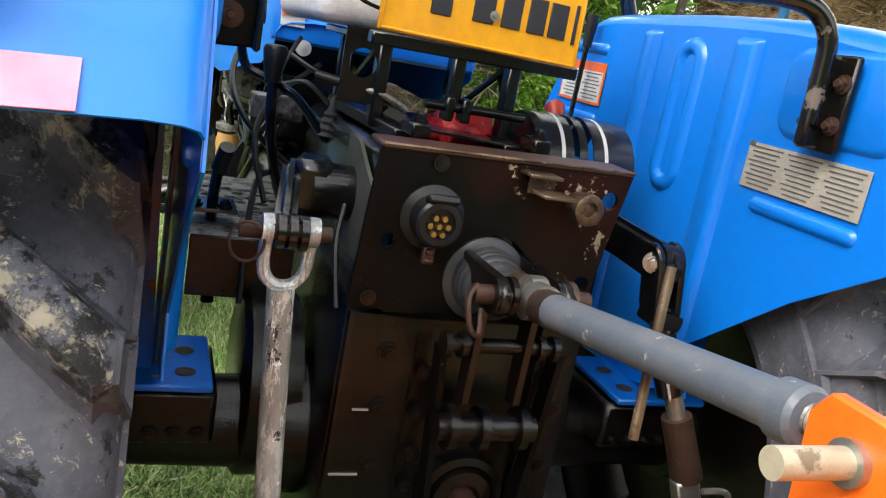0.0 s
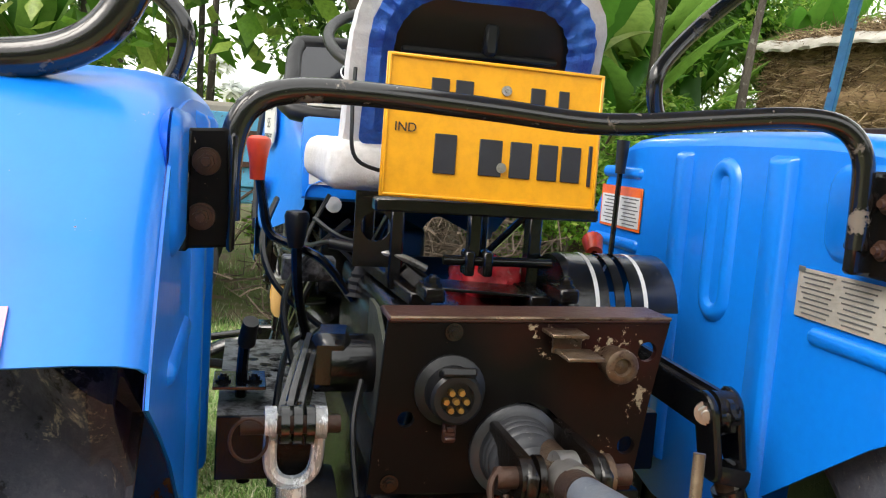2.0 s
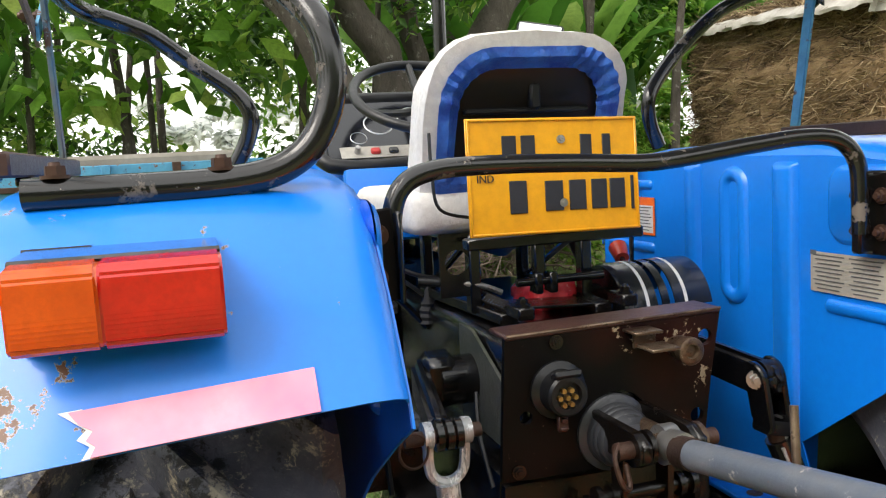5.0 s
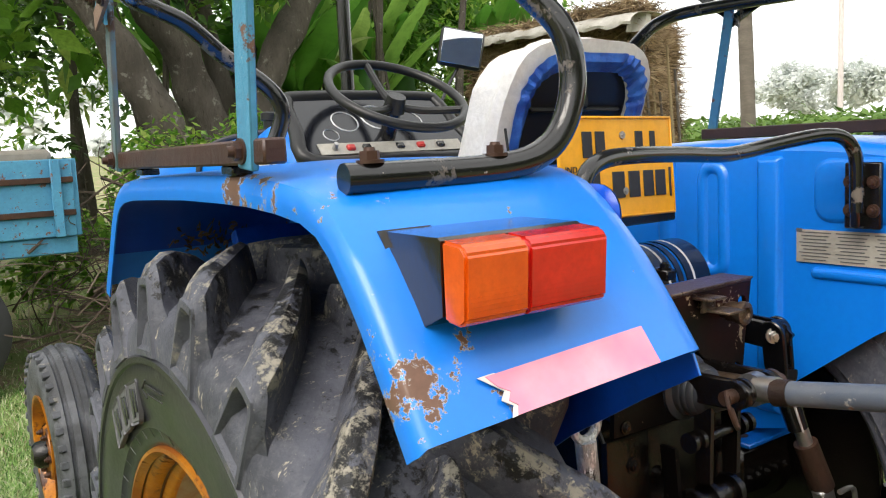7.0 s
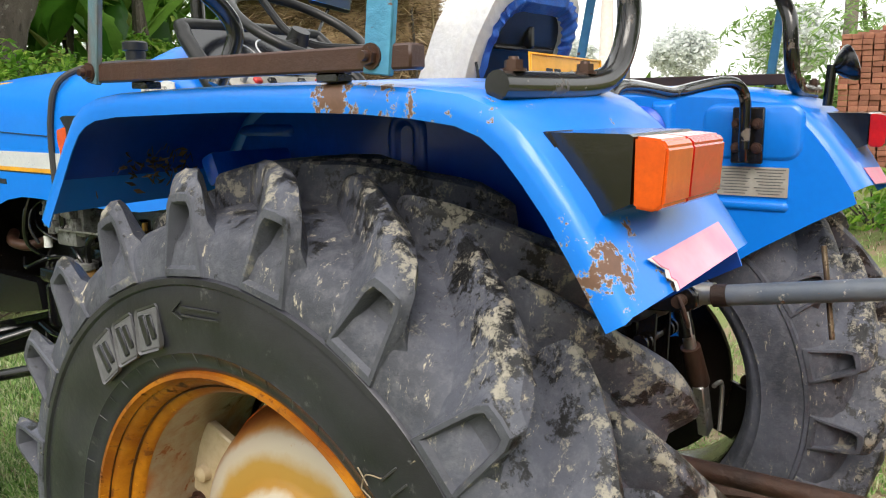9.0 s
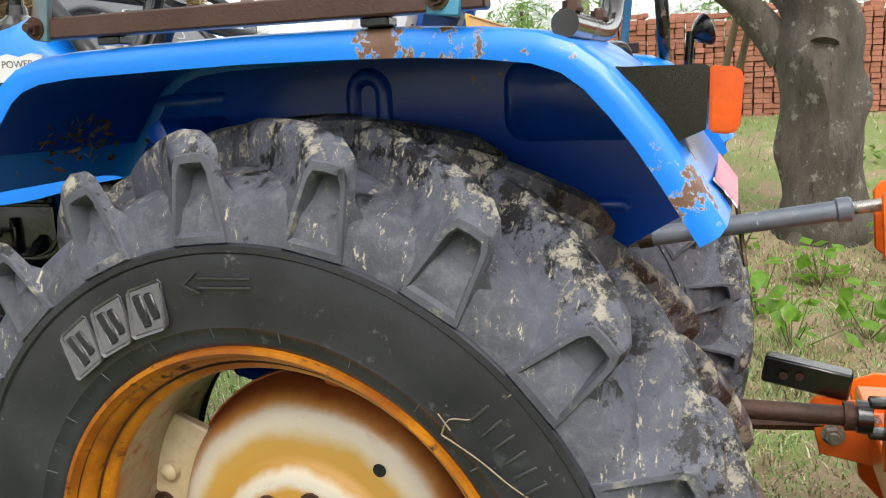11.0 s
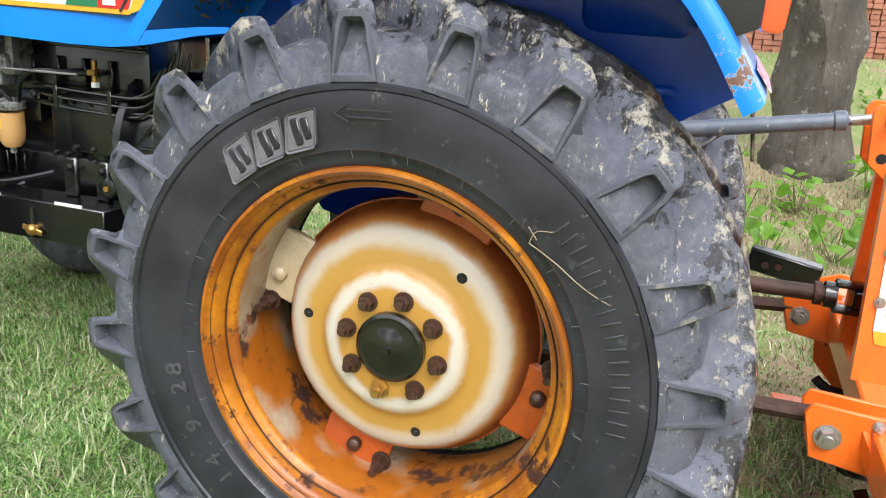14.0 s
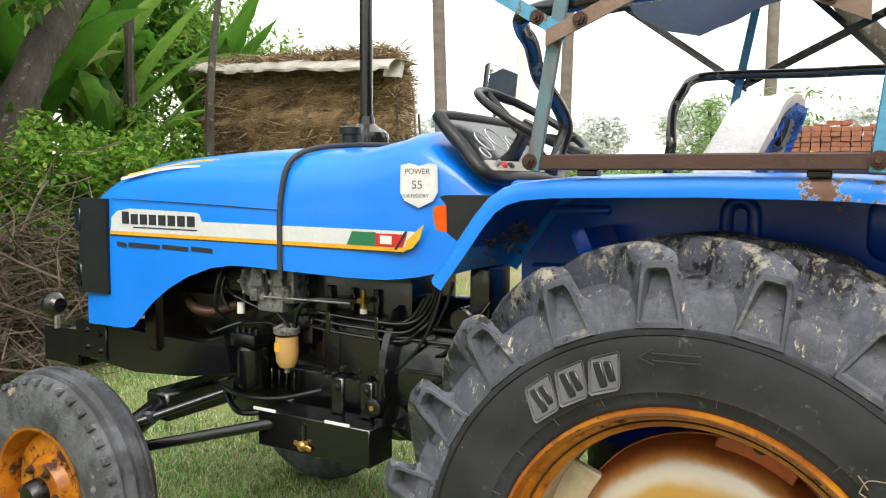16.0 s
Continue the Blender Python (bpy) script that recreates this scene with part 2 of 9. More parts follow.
GROUND = surface("grassy_soil", (0.21, 0.22, 0.085), (0.17, 0.225, 0.065), 0.95, 0, 35, 0.8, 0, 0.8, (0.36, 0.29, 0.18), (0.53, 0.64), 1.3, specks=[((0.48, 0.41, 0.26), 60, 0.62, 0.70), ((0.08, 0.13, 0.03), 45, 0.58, 0.66)])
BRICK = surface("red_brick", (0.46, 0.20, 0.13), (0.36, 0.145, 0.095), 0.85, 0, 30, 6, 0, 0.3, random_tint=0.28)
HAY_BODY = surface("packed_straw", (0.23, 0.145, 0.075), (0.36, 0.25, 0.135), 0.95, 0, 18, 3.5, 0, 1.0, stretch=(1, 1, 4.5), edge=(0.42, 0.58), specks=[((0.045, 0.028, 0.016), 12, 0.56, 0.62), ((0.44, 0.33, 0.20), 40, 0.60, 0.66)])
SHEET = surface("white_plastic_sheet", (0.56, 0.54, 0.50), (0.36, 0.33, 0.28), 0.5, 0, 20, 4, 0, 0.6)
TARP = surface("blue_grey_tarpaulin", (0.24, 0.28, 0.40), (0.32, 0.36, 0.46), 0.7, 0, 30, 3, 0, 0.3)
CONCRETE = surface("pale_chimney", (0.76, 0.68, 0.66), (0.70, 0.62, 0.60), 0.9, 0, 3, 0.5, 0, 0.1)
# Distance haze is painted into these pale far colours.
FAR_GREEN_HAZE = islands("haze_tinted_far_leaves", [(0.0, (0.70, 0.74, 0.71)), (1.0, (0.82, 0.84, 0.82))], 0.95, 0.5, 0.6)
FAR_FIELD = surface("haze_tinted_field", (0.42, 0.40, 0.31), (0.36, 0.37, 0.28), 0.95, 0, 0.5, 0.05, 0, 0.1)
LEAF = islands("broad_leaves", [(0.0, (0.08, 0.21, 0.022)), (0.5, (0.19, 0.40, 0.045)), (0.8, (0.36, 0.58, 0.085)), (1.0, (0.56, 0.66, 0.17))], 0.34, 0.6)
LEAF_DARK = islands("dark_leaves", [(0.0, (0.032, 0.085, 0.018)), (0.6, (0.10, 0.22, 0.04)), (1.0, (0.28, 0.46, 0.09))], 0.36, 0.46)
FEATHER = islands("feathery_leaves", [(0.0, (0.17, 0.30, 0.08)), (1.0, (0.30, 0.44, 0.14))], 0.6, 0.4)
CROP = islands("crop_leaves", [(0.0, (0.08, 0.17, 0.025)), (1.0, (0.17, 0.29, 0.05))], 0.6, 0.3)
GRASS = islands("grass_blades", [(0.0, (0.04, 0.11, 0.018)), (0.25, (0.19, 0.40, 0.075)), (0.55, (0.38, 0.58, 0.18)), (0.8, (0.60, 0.66, 0.35)), (1.0, (0.90, 0.85, 0.65))], 0.6, 0.42)
HAY_STRAW = islands("brown_straw", [(0.0, (0.06, 0.038, 0.02)), (0.6, (0.30, 0.21, 0.115)), (1.0, (0.58, 0.45, 0.27))], 0.85, 0.05)
RUBBER_FRONT = surface("dusty_front_tyre", (0.12, 0.125, 0.14), (0.055, 0.057, 0.063), 0.6, 0, 40, 9, 0, 0.7, (0.30, 0.28, 0.23), (0.60, 0.68), 10, spec=0.4, edge=(0.42, 0.58), specks=[((0.02, 0.02, 0.02), 24, 0.60, 0.65)])
DASH = surface("dark_dash_face", (0.006, 0.007, 0.011), (0.009, 0.010, 0.014), 0.12, 0, 60, 8, 0.3, 0.02)
STRAW = islands("dry_straw", [(0.0, (0.20, 0.15, 0.08)), (0.6, (0.33, 0.26, 0.14)), (1.0, (0.45, 0.37, 0.22))], 0.8, 0.1)
TWIG = islands("dry_twigs", [(0.0, (0.06, 0.042, 0.03)), (1.0, (0.16, 0.12, 0.09))], 0.9, 0.0)

glass = bpy.data.materials.new("glass")
glass.use_nodes = True
glass.node_tree.nodes["Principled BSDF"].inputs["Transmission Weight"].default_value = 1.0
glass.node_tree.nodes["Principled BSDF"].inputs["Roughness"].default_value = 0.02
mirror_mat = bpy.data.materials.new("mirror")
mirror_mat.use_nodes = True
mb = mirror_mat.node_tree.nodes["Principled BSDF"]
mb.inputs["Metallic"].default_value, mb.inputs["Roughness"].default_value, mb.inputs["Base Color"].default_value = 1.0, 0.03, (0.85, 0.87, 0.87, 1)


def worn_at(mat_, places, tint, scale=16.0, primer=(0.42, 0.40, 0.36), rough=0.85, at=0.678):
    """Paint flaked off to rust round given places (x, y, z, reach) of a sheet: ragged patches, with a paler rim of old primer."""
    nt = mat_.node_tree
    b = nt.nodes["Principled BSDF"]
    old = b.inputs["Base Color"].links[0].from_socket
    tc = nt.nodes.new("ShaderNodeTexCoord")
    total = None
    for x, y, z, reach in places:
        d, mr = nt.nodes.new("ShaderNodeVectorMath"), nt.nodes.new("ShaderNodeMapRange")
        d.operation = "DISTANCE"
        d.inputs[1].default_value = (x, y, z)
        nt.links.new(tc.outputs["Object"], d.inputs[0])
        mr.inputs["From Min"].default_value, mr.inputs["From Max"].default_value = 0.0, reach
        mr.inputs["To Min"].default_value, mr.inputs["To Max"].default_value = 0.15, 0.0
        nt.links.new(d.outputs["Value"], mr.inputs["Value"])
        if total is None:
            total = mr.outputs["Result"]
        else:
            mx = nt.nodes.new("ShaderNodeMath")
            mx.operation = "MAXIMUM"
            nt.links.new(total, mx.inputs[0])
            nt.links.new(mr.outputs["Result"], mx.inputs[1])
            total = mx.outputs[0]
    add = nt.nodes.new("ShaderNodeMath")
    nt.links.new(total, add.inputs[0])
    nt.links.new(noise_of(nt, scale, 8, 0.72), add.inputs[1])
    rim_ = ramp(nt, add.outputs[0], [(at - 0.010, (0, 0, 0)), (at - 0.004, (1, 1, 1))])
    core_ = ramp(nt, add.outputs[0], [(at, (0, 0, 0)), (at + 0.010, (1, 1, 1))])
    col = mixed(nt, core_, mixed(nt, rim_, old, primer), mixed(nt, noise_of(nt, 60, 5, 0.7), tint, tuple(c * 0.45 for c in tint)))
    nt.links.new(col, b.inputs["Base Color"])
    if rough is not None:
        nt.links.new(mixed(nt, core_, (0.36 if rough > 0.5 else rough,) * 3, (rough,) * 3), b.inputs["Roughness"])
    return mat_


worn_at(GROUND, [(0.5, -1.4, 0, 2.6), (2.4, -1.0, 0, 2.2), (4.5, -1.2, 0.1, 2.0)], (0.36, 0.27, 0.17), 3.0, (0.26, 0.20, 0.12), None, 0.56)
BRACKET_BLUE = surface("rust_patched_blue", (0.002, 0.16, 0.68), (0.003, 0.12, 0.55), 0.4, 0, 60, 5, 0.2, 0.1)
worn_at(BRACKET_BLUE, [(-0.43, -0.13, 1.08, 0.12), (-0.45, -0.10, 0.92, 0.16), (-0.47, -0.09, 0.83, 0.12), (-0.42, -0.16, 1.26, 0.05)], (0.34, 0.20, 0.09), 14.0, (0.05, 0.03, 0.02))
BLUE_FLAKED = surface("flaked_blue_paint", (0.002, 0.19, 0.78), (0.004, 0.215, 0.83), 0.33, 0, 60, 2.2, 0.35, 0.03, fine=(0.003, 0.175, 0.73), specks=[((0.16, 0.36, 0.72), 75, 0.69, 0.72), ((0.14, 0.09, 0.06), 42, 0.725, 0.74)])
worn_at(BLUE_FLAKED, [(-0.845, -0.378, 1.455, 0.085), (-0.845, -0.411, 1.446, 0.085), (-0.845, -0.439, 1.436, 0.085), (-0.845, -0.454, 1.428, 0.085), (-0.845, -0.20, 1.47, 0.10), (-0.845, -0.30, 1.475, 0.12), (-0.78, -0.38, 1.478, 0.13), (-0.845, -0.44, 1.45, 0.12), (-0.845, -0.55, 1.33, 0.07), (-0.845, -0.60, 1.27, 0.11), (-0.80, -0.61, 1.265, 0.11), (-0.76, -0.63, 1.235, 0.10), (-0.85, -0.58, 1.25, 0.05), (-0.62, -0.50, 1.42, 0.04)], (0.20, 0.105, 0.07))


def rubbed(mat_, places, tint):
    """Soft clouds of another tint round given places (x, y, z, reach)."""
    nt = mat_.node_tree
    b = nt.nodes["Principled BSDF"]
    old = b.inputs["Base Color"].links[0].from_socket
    tc, cloud = nt.nodes.new("ShaderNodeTexCoord"), noise_of(nt, 7, 6, 0.62)
    for x, y, z, reach in places:
        d, mr, mu = nt.nodes.new("ShaderNodeVectorMath"), nt.nodes.new("ShaderNodeMapRange"), nt.nodes.new("ShaderNodeMath")
        d.operation, mu.operation = "DISTANCE", "MULTIPLY"
        d.inputs[1].default_value = (x, y, z)
        nt.links.new(tc.outputs["Object"], d.inputs[0])
        mr.inputs["From Min"].default_value, mr.inputs["From Max"].default_value = 0.0, reach
        mr.inputs["To Min"].default_value, mr.inputs["To Max"].default_value = 1.7, 0.0
        nt.links.new(d.outputs["Value"], mr.inputs["Value"])
        nt.links.new(mr.outputs["Result"], mu.inputs[0])
        nt.links.new(cloud, mu.inputs[1])
        old = mixed(nt, ramp(nt, mu.outputs[0], [(0.28, (0, 0, 0)), (0.85, (1, 1, 1))]), old, tint)
    nt.links.new(old, b.inputs["Base Color"])


# red-brown clouds over the right and upper part of the hitch plate
rubbed(BROWN_IRON, [(0.14, -0.256, 1.15, 0.19), (-0.02, -0.256, 1.20, 0.11), (0.13, -0.256, 0.985, 0.10)], (0.024, 0.0050, 0.0030))
worn_at(BROWN_IRON, [(0.106, -0.256, 1.168, 0.060), (0.135, -0.256, 1.175, 0.055), (0.03, -0.256, 1.192, 0.05), (0.17, -0.256, 1.10, 0.045), (0.12, -0.256, 1.02, 0.03)], (0.46, 0.38, 0.26), 62.0, (0.10, 0.045, 0.03), 0.5, 0.672)
BARREL = surface("stained_wheel_barrel", (0.36, 0.30, 0.21), (0.36, 0.11, 0.008), 0.32, 0, 40, 3.2, 0.25, 0.25, (0.045, 0.016, 0.009), (0.55, 0.61), 6, edge=(0.44, 0.52), spec=0.35, specks=[((0.26, 0.08, 0.012), 18, 0.57, 0.62)])


# ---- mesh helpers ----
def part(name, bm, material, parent=None, label="", smooth=True, angle=38):
    me = bpy.data.meshes.new(name)
    bmesh.ops.recalc_face_normals(bm, faces=bm.faces)
    bm.to_mesh(me)
    bm.free()
    me.materials.append(material)
    if smooth:
        me.shade_smooth()
        me.set_sharp_from_angle(angle=radians(angle))
    ob = new(name, me)
    if parent:
        ob.parent = parent
    if label:
        ob["label"] = label
    return ob


def thing(name, at, label, category, group="", kind=""):
    e = new(name)
    e.empty_display_size = 0.1
    e.location = at
    bpy.context.view_layer.update()
    return tagged(e, label, category, group, kind)


def under(ob, parent):
    """Hang a part that was built in world places under its thing."""
    ob.parent = parent
    ob.matrix_parent_inverse = Matrix.Translation(parent.location).inverted() if parent.parent is None else parent.matrix_world.inverted()
    return ob


def piece(name, bm, material, parent, label="", smooth=True, angle=38):
    """A part whose mesh is in world places."""
    return under(part(name, bm, material, None, label, smooth, angle), parent)


def sub(name, bm, material, parent, label="", smooth=True):
    """A part of a part, in world places."""
    ob = part(name, bm, material, None, label, smooth)
    ob.parent = parent
    top = parent.parent
    ob.matrix_parent_inverse = (Matrix.Translation(top.location) @ parent.matrix_parent_inverse).inverted() if top else Matrix()
    return ob


def box(bm, c, size, bevel=0.0, rot=None, seg=1):
    m = Matrix.Translation(c) @ (rot.to_4x4() if rot else Matrix()) @ Matrix.Diagonal((*size, 1))
    g = bmesh.ops.create_cube(bm, size=1, matrix=m)
    if bevel:
        es = list({e for v in g["verts"] for e in v.link_edges})
        bmesh.ops.bevel(bm, geom=es, offset=bevel, segments=seg, affect="EDGES", profile=0.6)
    return bm


def bx(c, size, bevel=0.004, rot=None, seg=1):
    return box(bmesh.new(), c, size, bevel, rot, seg)


def turn(rx=0, ry=0, rz=0):
    return Euler((radians(rx), radians(ry), radians(rz))).to_matrix()


def frame_of(d):
    d = Vector(d).normalized()
    u = d.orthogonal().normalized()
    return u, d.cross(u)


def rod(bm, p, q, r, r2=None, seg=12, cap=True):
    p, q, r2 = Vector(p), Vector(q), r if r2 is None else r2
    u, w = frame_of(q - p)
    a, b = [], []
    for k in range(seg):
        d = u * math.cos(2 * math.pi * k / seg) + w * math.sin(2 * math.pi * k / seg)
        a.append(bm.verts.new(p + d * r))
        b.append(bm.verts.new(q + d * r2))
    for k in range(seg):
        bm.faces.new((a[k], a[(k + 1) % seg], b[(k + 1) % seg], b[k]))
    if cap:
        bm.faces.new(a[::-1])
        bm.faces.new(b)
    return bm


def rd(p, q, r, r2=None, seg=12):
    return rod(bmesh.new(), p, q, r, r2, seg)


def glide(pts, n=6, closed=False):
    """Points along a smooth line through pts."""
    P = [Vector(p) for p in pts]
    out = []
    m = len(P)
    for i in range(m if closed else m - 1):
        p0, p1, p2, p3 = (P[j % m] if closed else P[min(max(j, 0), m - 1)] for j in (i - 1, i, i + 1, i + 2))
        for k in range(n):
            t = k / n
            out.append(0.5 * ((2 * p1) + (p2 - p0) * t + (2 * p0 - 5 * p1 + 4 * p2 - p3) * t * t + (3 * p1 - p0 - 3 * p2 + p3) * t ** 3))
    return out if closed else out + [P[-1]]


def pipe(bm, pts, r, seg=10, n=6, closed=False, flat=1.0):
    """A tube along a smooth line; r is a number or one for each end."""
    P = glide(pts, n, closed) if n > 1 else [Vector(p) for p in pts]
    rings, u = [], None
    for i, p in enumerate(P):
        d = (P[(i + 1) % len(P)] - P[i - 1]) if closed else (P[min(i + 1, len(P) - 1)] - P[max(i - 1, 0)])
        d.normalize()
        u = (u - d * u.dot(d)).normalized() if u else d.orthogonal().normalized()
        w = d.cross(u)
        rr = r if not isinstance(r, tuple) else r[0] + (r[1] - r[0]) * i / (len(P) - 1)
        rings.append([bm.verts.new(p + (u * math.cos(a) + w * math.sin(a) * flat) * rr) for a in (2 * math.pi * k / seg for k in range(seg))])
    for i in range(len(P) if closed else len(P) - 1):
        a, b = rings[i], rings[(i + 1) % len(P)]
        for k in range(seg):
            bm.faces.new((a[k], a[(k + 1) % seg], b[(k + 1) % seg], b[k]))
    if not closed:
        bm.faces.new(rings[0][::-1])
        bm.faces.new(rings[-1])
    return bm


def pp(pts, r, seg=10, n=6, closed=False):
    return pipe(bmesh.new(), pts, r, seg, n, closed)


def lathe(bm, prof, axis="X", at=(0, 0, 0), seg=48, closed=False):
    """Turn a profile of (along, radius) round an axis."""
    at = Vector(at)
    rings = []
    for a, r in prof:
        ring = []
        for k in range(seg):
            c, s = r * math.cos(2 * math.pi * k / seg), r * math.sin(2 * math.pi * k / seg)
            ring.append(bm.verts.new(at + Vector({"X": (a, c, s), "Y": (s, a, c), "Z": (c, s, a)}[axis])))
        rings.append(ring)
    for i in range(len(prof) if closed else len(prof) - 1):
        a, b = rings[i], rings[(i + 1) % len(prof)]
        for k in range(seg):
            bm.faces.new((a[k], a[(k + 1) % seg], b[(k + 1) % seg], b[k]))
    return bm


def lt(prof, axis="X", at=(0, 0, 0), seg=48, closed=False):
    return lathe(bmesh.new(), prof, axis, at, seg, closed)


def slab(bm, poly, normal, thick, place):
    """A plate: poly of (a, b) laid into space by place(a, b), as thick as given along normal."""
    n = Vector(normal) * thick
    a = [bm.verts.new(Vector(place(*p))) for p in poly]
    b = [bm.verts.new(v.co + n) for v in a]
    bm.faces.new(a[::-1])
    bm.faces.new(b)
    for i in range(len(a)):
        bm.faces.new((a[i], a[(i + 1) % len(a)], b[(i + 1) % len(a)], b[i]))
    return bm


def yz(x):
    return lambda a, b: (x, a, b)


def xz(y):
    return lambda a, b: (a, y, b)


def grid(bm, rows):
    """A skin over rows of points."""
    V = [[bm.verts.new(p) for p in row] for row in rows]
    for i in range(len(V) - 1):
        for j in range(len(V[0]) - 1):
            bm.faces.new((V[i][j], V[i][j + 1], V[i + 1][j + 1], V[i + 1][j]))
    return bm


def thicken(bm, t):
    bmesh.ops.recalc_face_normals(bm, faces=bm.faces)
    bmesh.ops.solidify(bm, geom=list(bm.faces), thickness=t)
    return bm


def words(name, text, size, m, material, parent, depth=0.0015, label=""):
    """Raised letters in the built-in font, at the pose m, with the text's lower left corner at its origin."""
    cu = bpy.data.curves.new(name, "FONT")
    cu.body, cu.size, cu.extrude = text, size, depth
    tmp = bpy.data.objects.new(name, cu)
    scene.collection.objects.link(tmp)
    bpy.context.view_layer.update()
    me = bpy.data.meshes.new_from_object(tmp.evaluated_get(bpy.context.evaluated_depsgraph_get()))
    bpy.data.objects.remove(tmp)
    me.transform(m)
    me.materials.clear()
    me.materials.append(material)
    ob = new(name, me)
    under(ob, parent) if parent else None
    if label:
        ob["label"] = label
    return ob


# ---- tractor ----
tractor = thing("tractor", (0, 0.8, 0), "blue farm tractor with muddy tyres and orange rims on grass", "tractor")


def mirror_x(bm, side):
    if side > 0:
        for v in bm.verts:
            v.co.x = -v.co.x
    return bm


def spun(bm, m):
    bmesh.ops.transform(bm, matrix=m, verts=bm.verts)
    return bm


def nut(bm, p, axis, r=0.018, h=0.02, stud=0.014):
    """A hexagon nut on its washer with the stud's end showing."""
    p, d = Vector(p), Vector(axis).normalized()
    rod(bm, p, p + d * 0.004, r * 1.35, None, 14)
    rod(bm, p + d * 0.004, p + d * h, r, r * 0.96, 6)
    rod(bm, p + d * h, p + d * (h + stud), r * 0.6, r * 0.52, 10)
    return bm


AXLE_Z, TX, WS = 0.655, -0.72, 1.025        # rear axle height, middle of the left rear tyre, size of the wheel
LUGS, LUG_PHASE = 20, 5.5


def tyre_lugs():
    """Chevron bars; each ends at the shoulder in a trapezoid with a raised bead round a sunk pocket. Angles run from the rear over the top."""
    def P(x, r, deg):
        a = radians(deg)
        return Vector((x, -r * math.cos(a), r * math.sin(a)))
    keys = ((0.166, 0.0, 0.674, 0.592, 2.75, 5.6), (0.142, 2.2, 0.687, 0.607, 2.75, 5.2), (0.115, 4.8, 0.689, 0.613, 2.7, 4.9), (0.085, 8.2, 0.689, 0.617, 2.7, 4.6), (0.055, 12.0, 0.690, 0.621, 2.6, 4.4), (0.025, 16.2, 0.690, 0.624, 2.4, 4.0), (0.002, 19.6, 0.686, 0.626, 1.8, 3.2))
    end = ((0.533, -5.0), (0.575, -4.1), (0.638, -2.95), (0.653, -2.2), (0.6545, -0.25), (0.653, 1.7), (0.638, 2.45), (0.575, 3.6), (0.533, 4.5))
    for s in (-1, 1):
        for k in range(LUGS):
            bm = bmesh.new()
            d0 = LUG_PHASE + 360 / LUGS * k + (0 if s < 0 else 180 / LUGS)

            def loop(f, lift, sink=0.0):
                """The outline of the lug's end, shrunk by f towards its middle, lifted off the shoulder or sunk towards the crown."""
                return [bm.verts.new(P(s * (0.1885 - (r - 0.533) * 0.085 + lift - sink * (0.25 + 0.75 * (r - 0.533) / 0.12)), 0.590 + (r - 0.590) * f, d0 - 0.25 + (w + 0.25) * f)) for r, w in end]
            rows = [loop(1.0, 0.0)]
            for i, (x, off, rt, rb, wt, wb) in enumerate(keys):
                jit, low = random.uniform(-0.25, 0.25), random.uniform(0.0, 0.005)
                rows.append([bm.verts.new(P(s * x, r, d0 + off + w)) for r, w in ((rb, -wb), (rb + 0.018, -wt - 1.1), (rt - 0.013 - low, -wt - 0.25 + jit), (rt - 0.002 - low, -wt + 0.4 + jit), (rt + 0.001, 0.0), (rt - 0.002 - low, wt - 0.4 - jit), (rt - 0.013, wt + 0.25 - jit), (rb + 0.018, wt + 1.1), (rb, wb))])
            for a, b in zip(rows, rows[1:]):
                for j in range(8):
                    bm.faces.new((a[j], a[j + 1], b[j + 1], b[j]))
            bm.faces.new(rows[-1])
            plain = set(bm.faces)
            # raised bead round a sunk pocket
            loops = [rows[0], loop(0.97, 0.0045), loop(0.80, 0.0050), loop(0.755, 0.0015), loop(0.66, 0.0, 0.030)]
            for a, b in zip(loops, loops[1:]):
                for i in range(9):
                    j = (i + 1) % 9
                    bm.faces.new((a[i], a[j], b[j], b[i]))
            bm.faces.new(loops[-1])
            for f in bm.faces:
                f.material_index = 0 if f in plain else 1
            yield bm


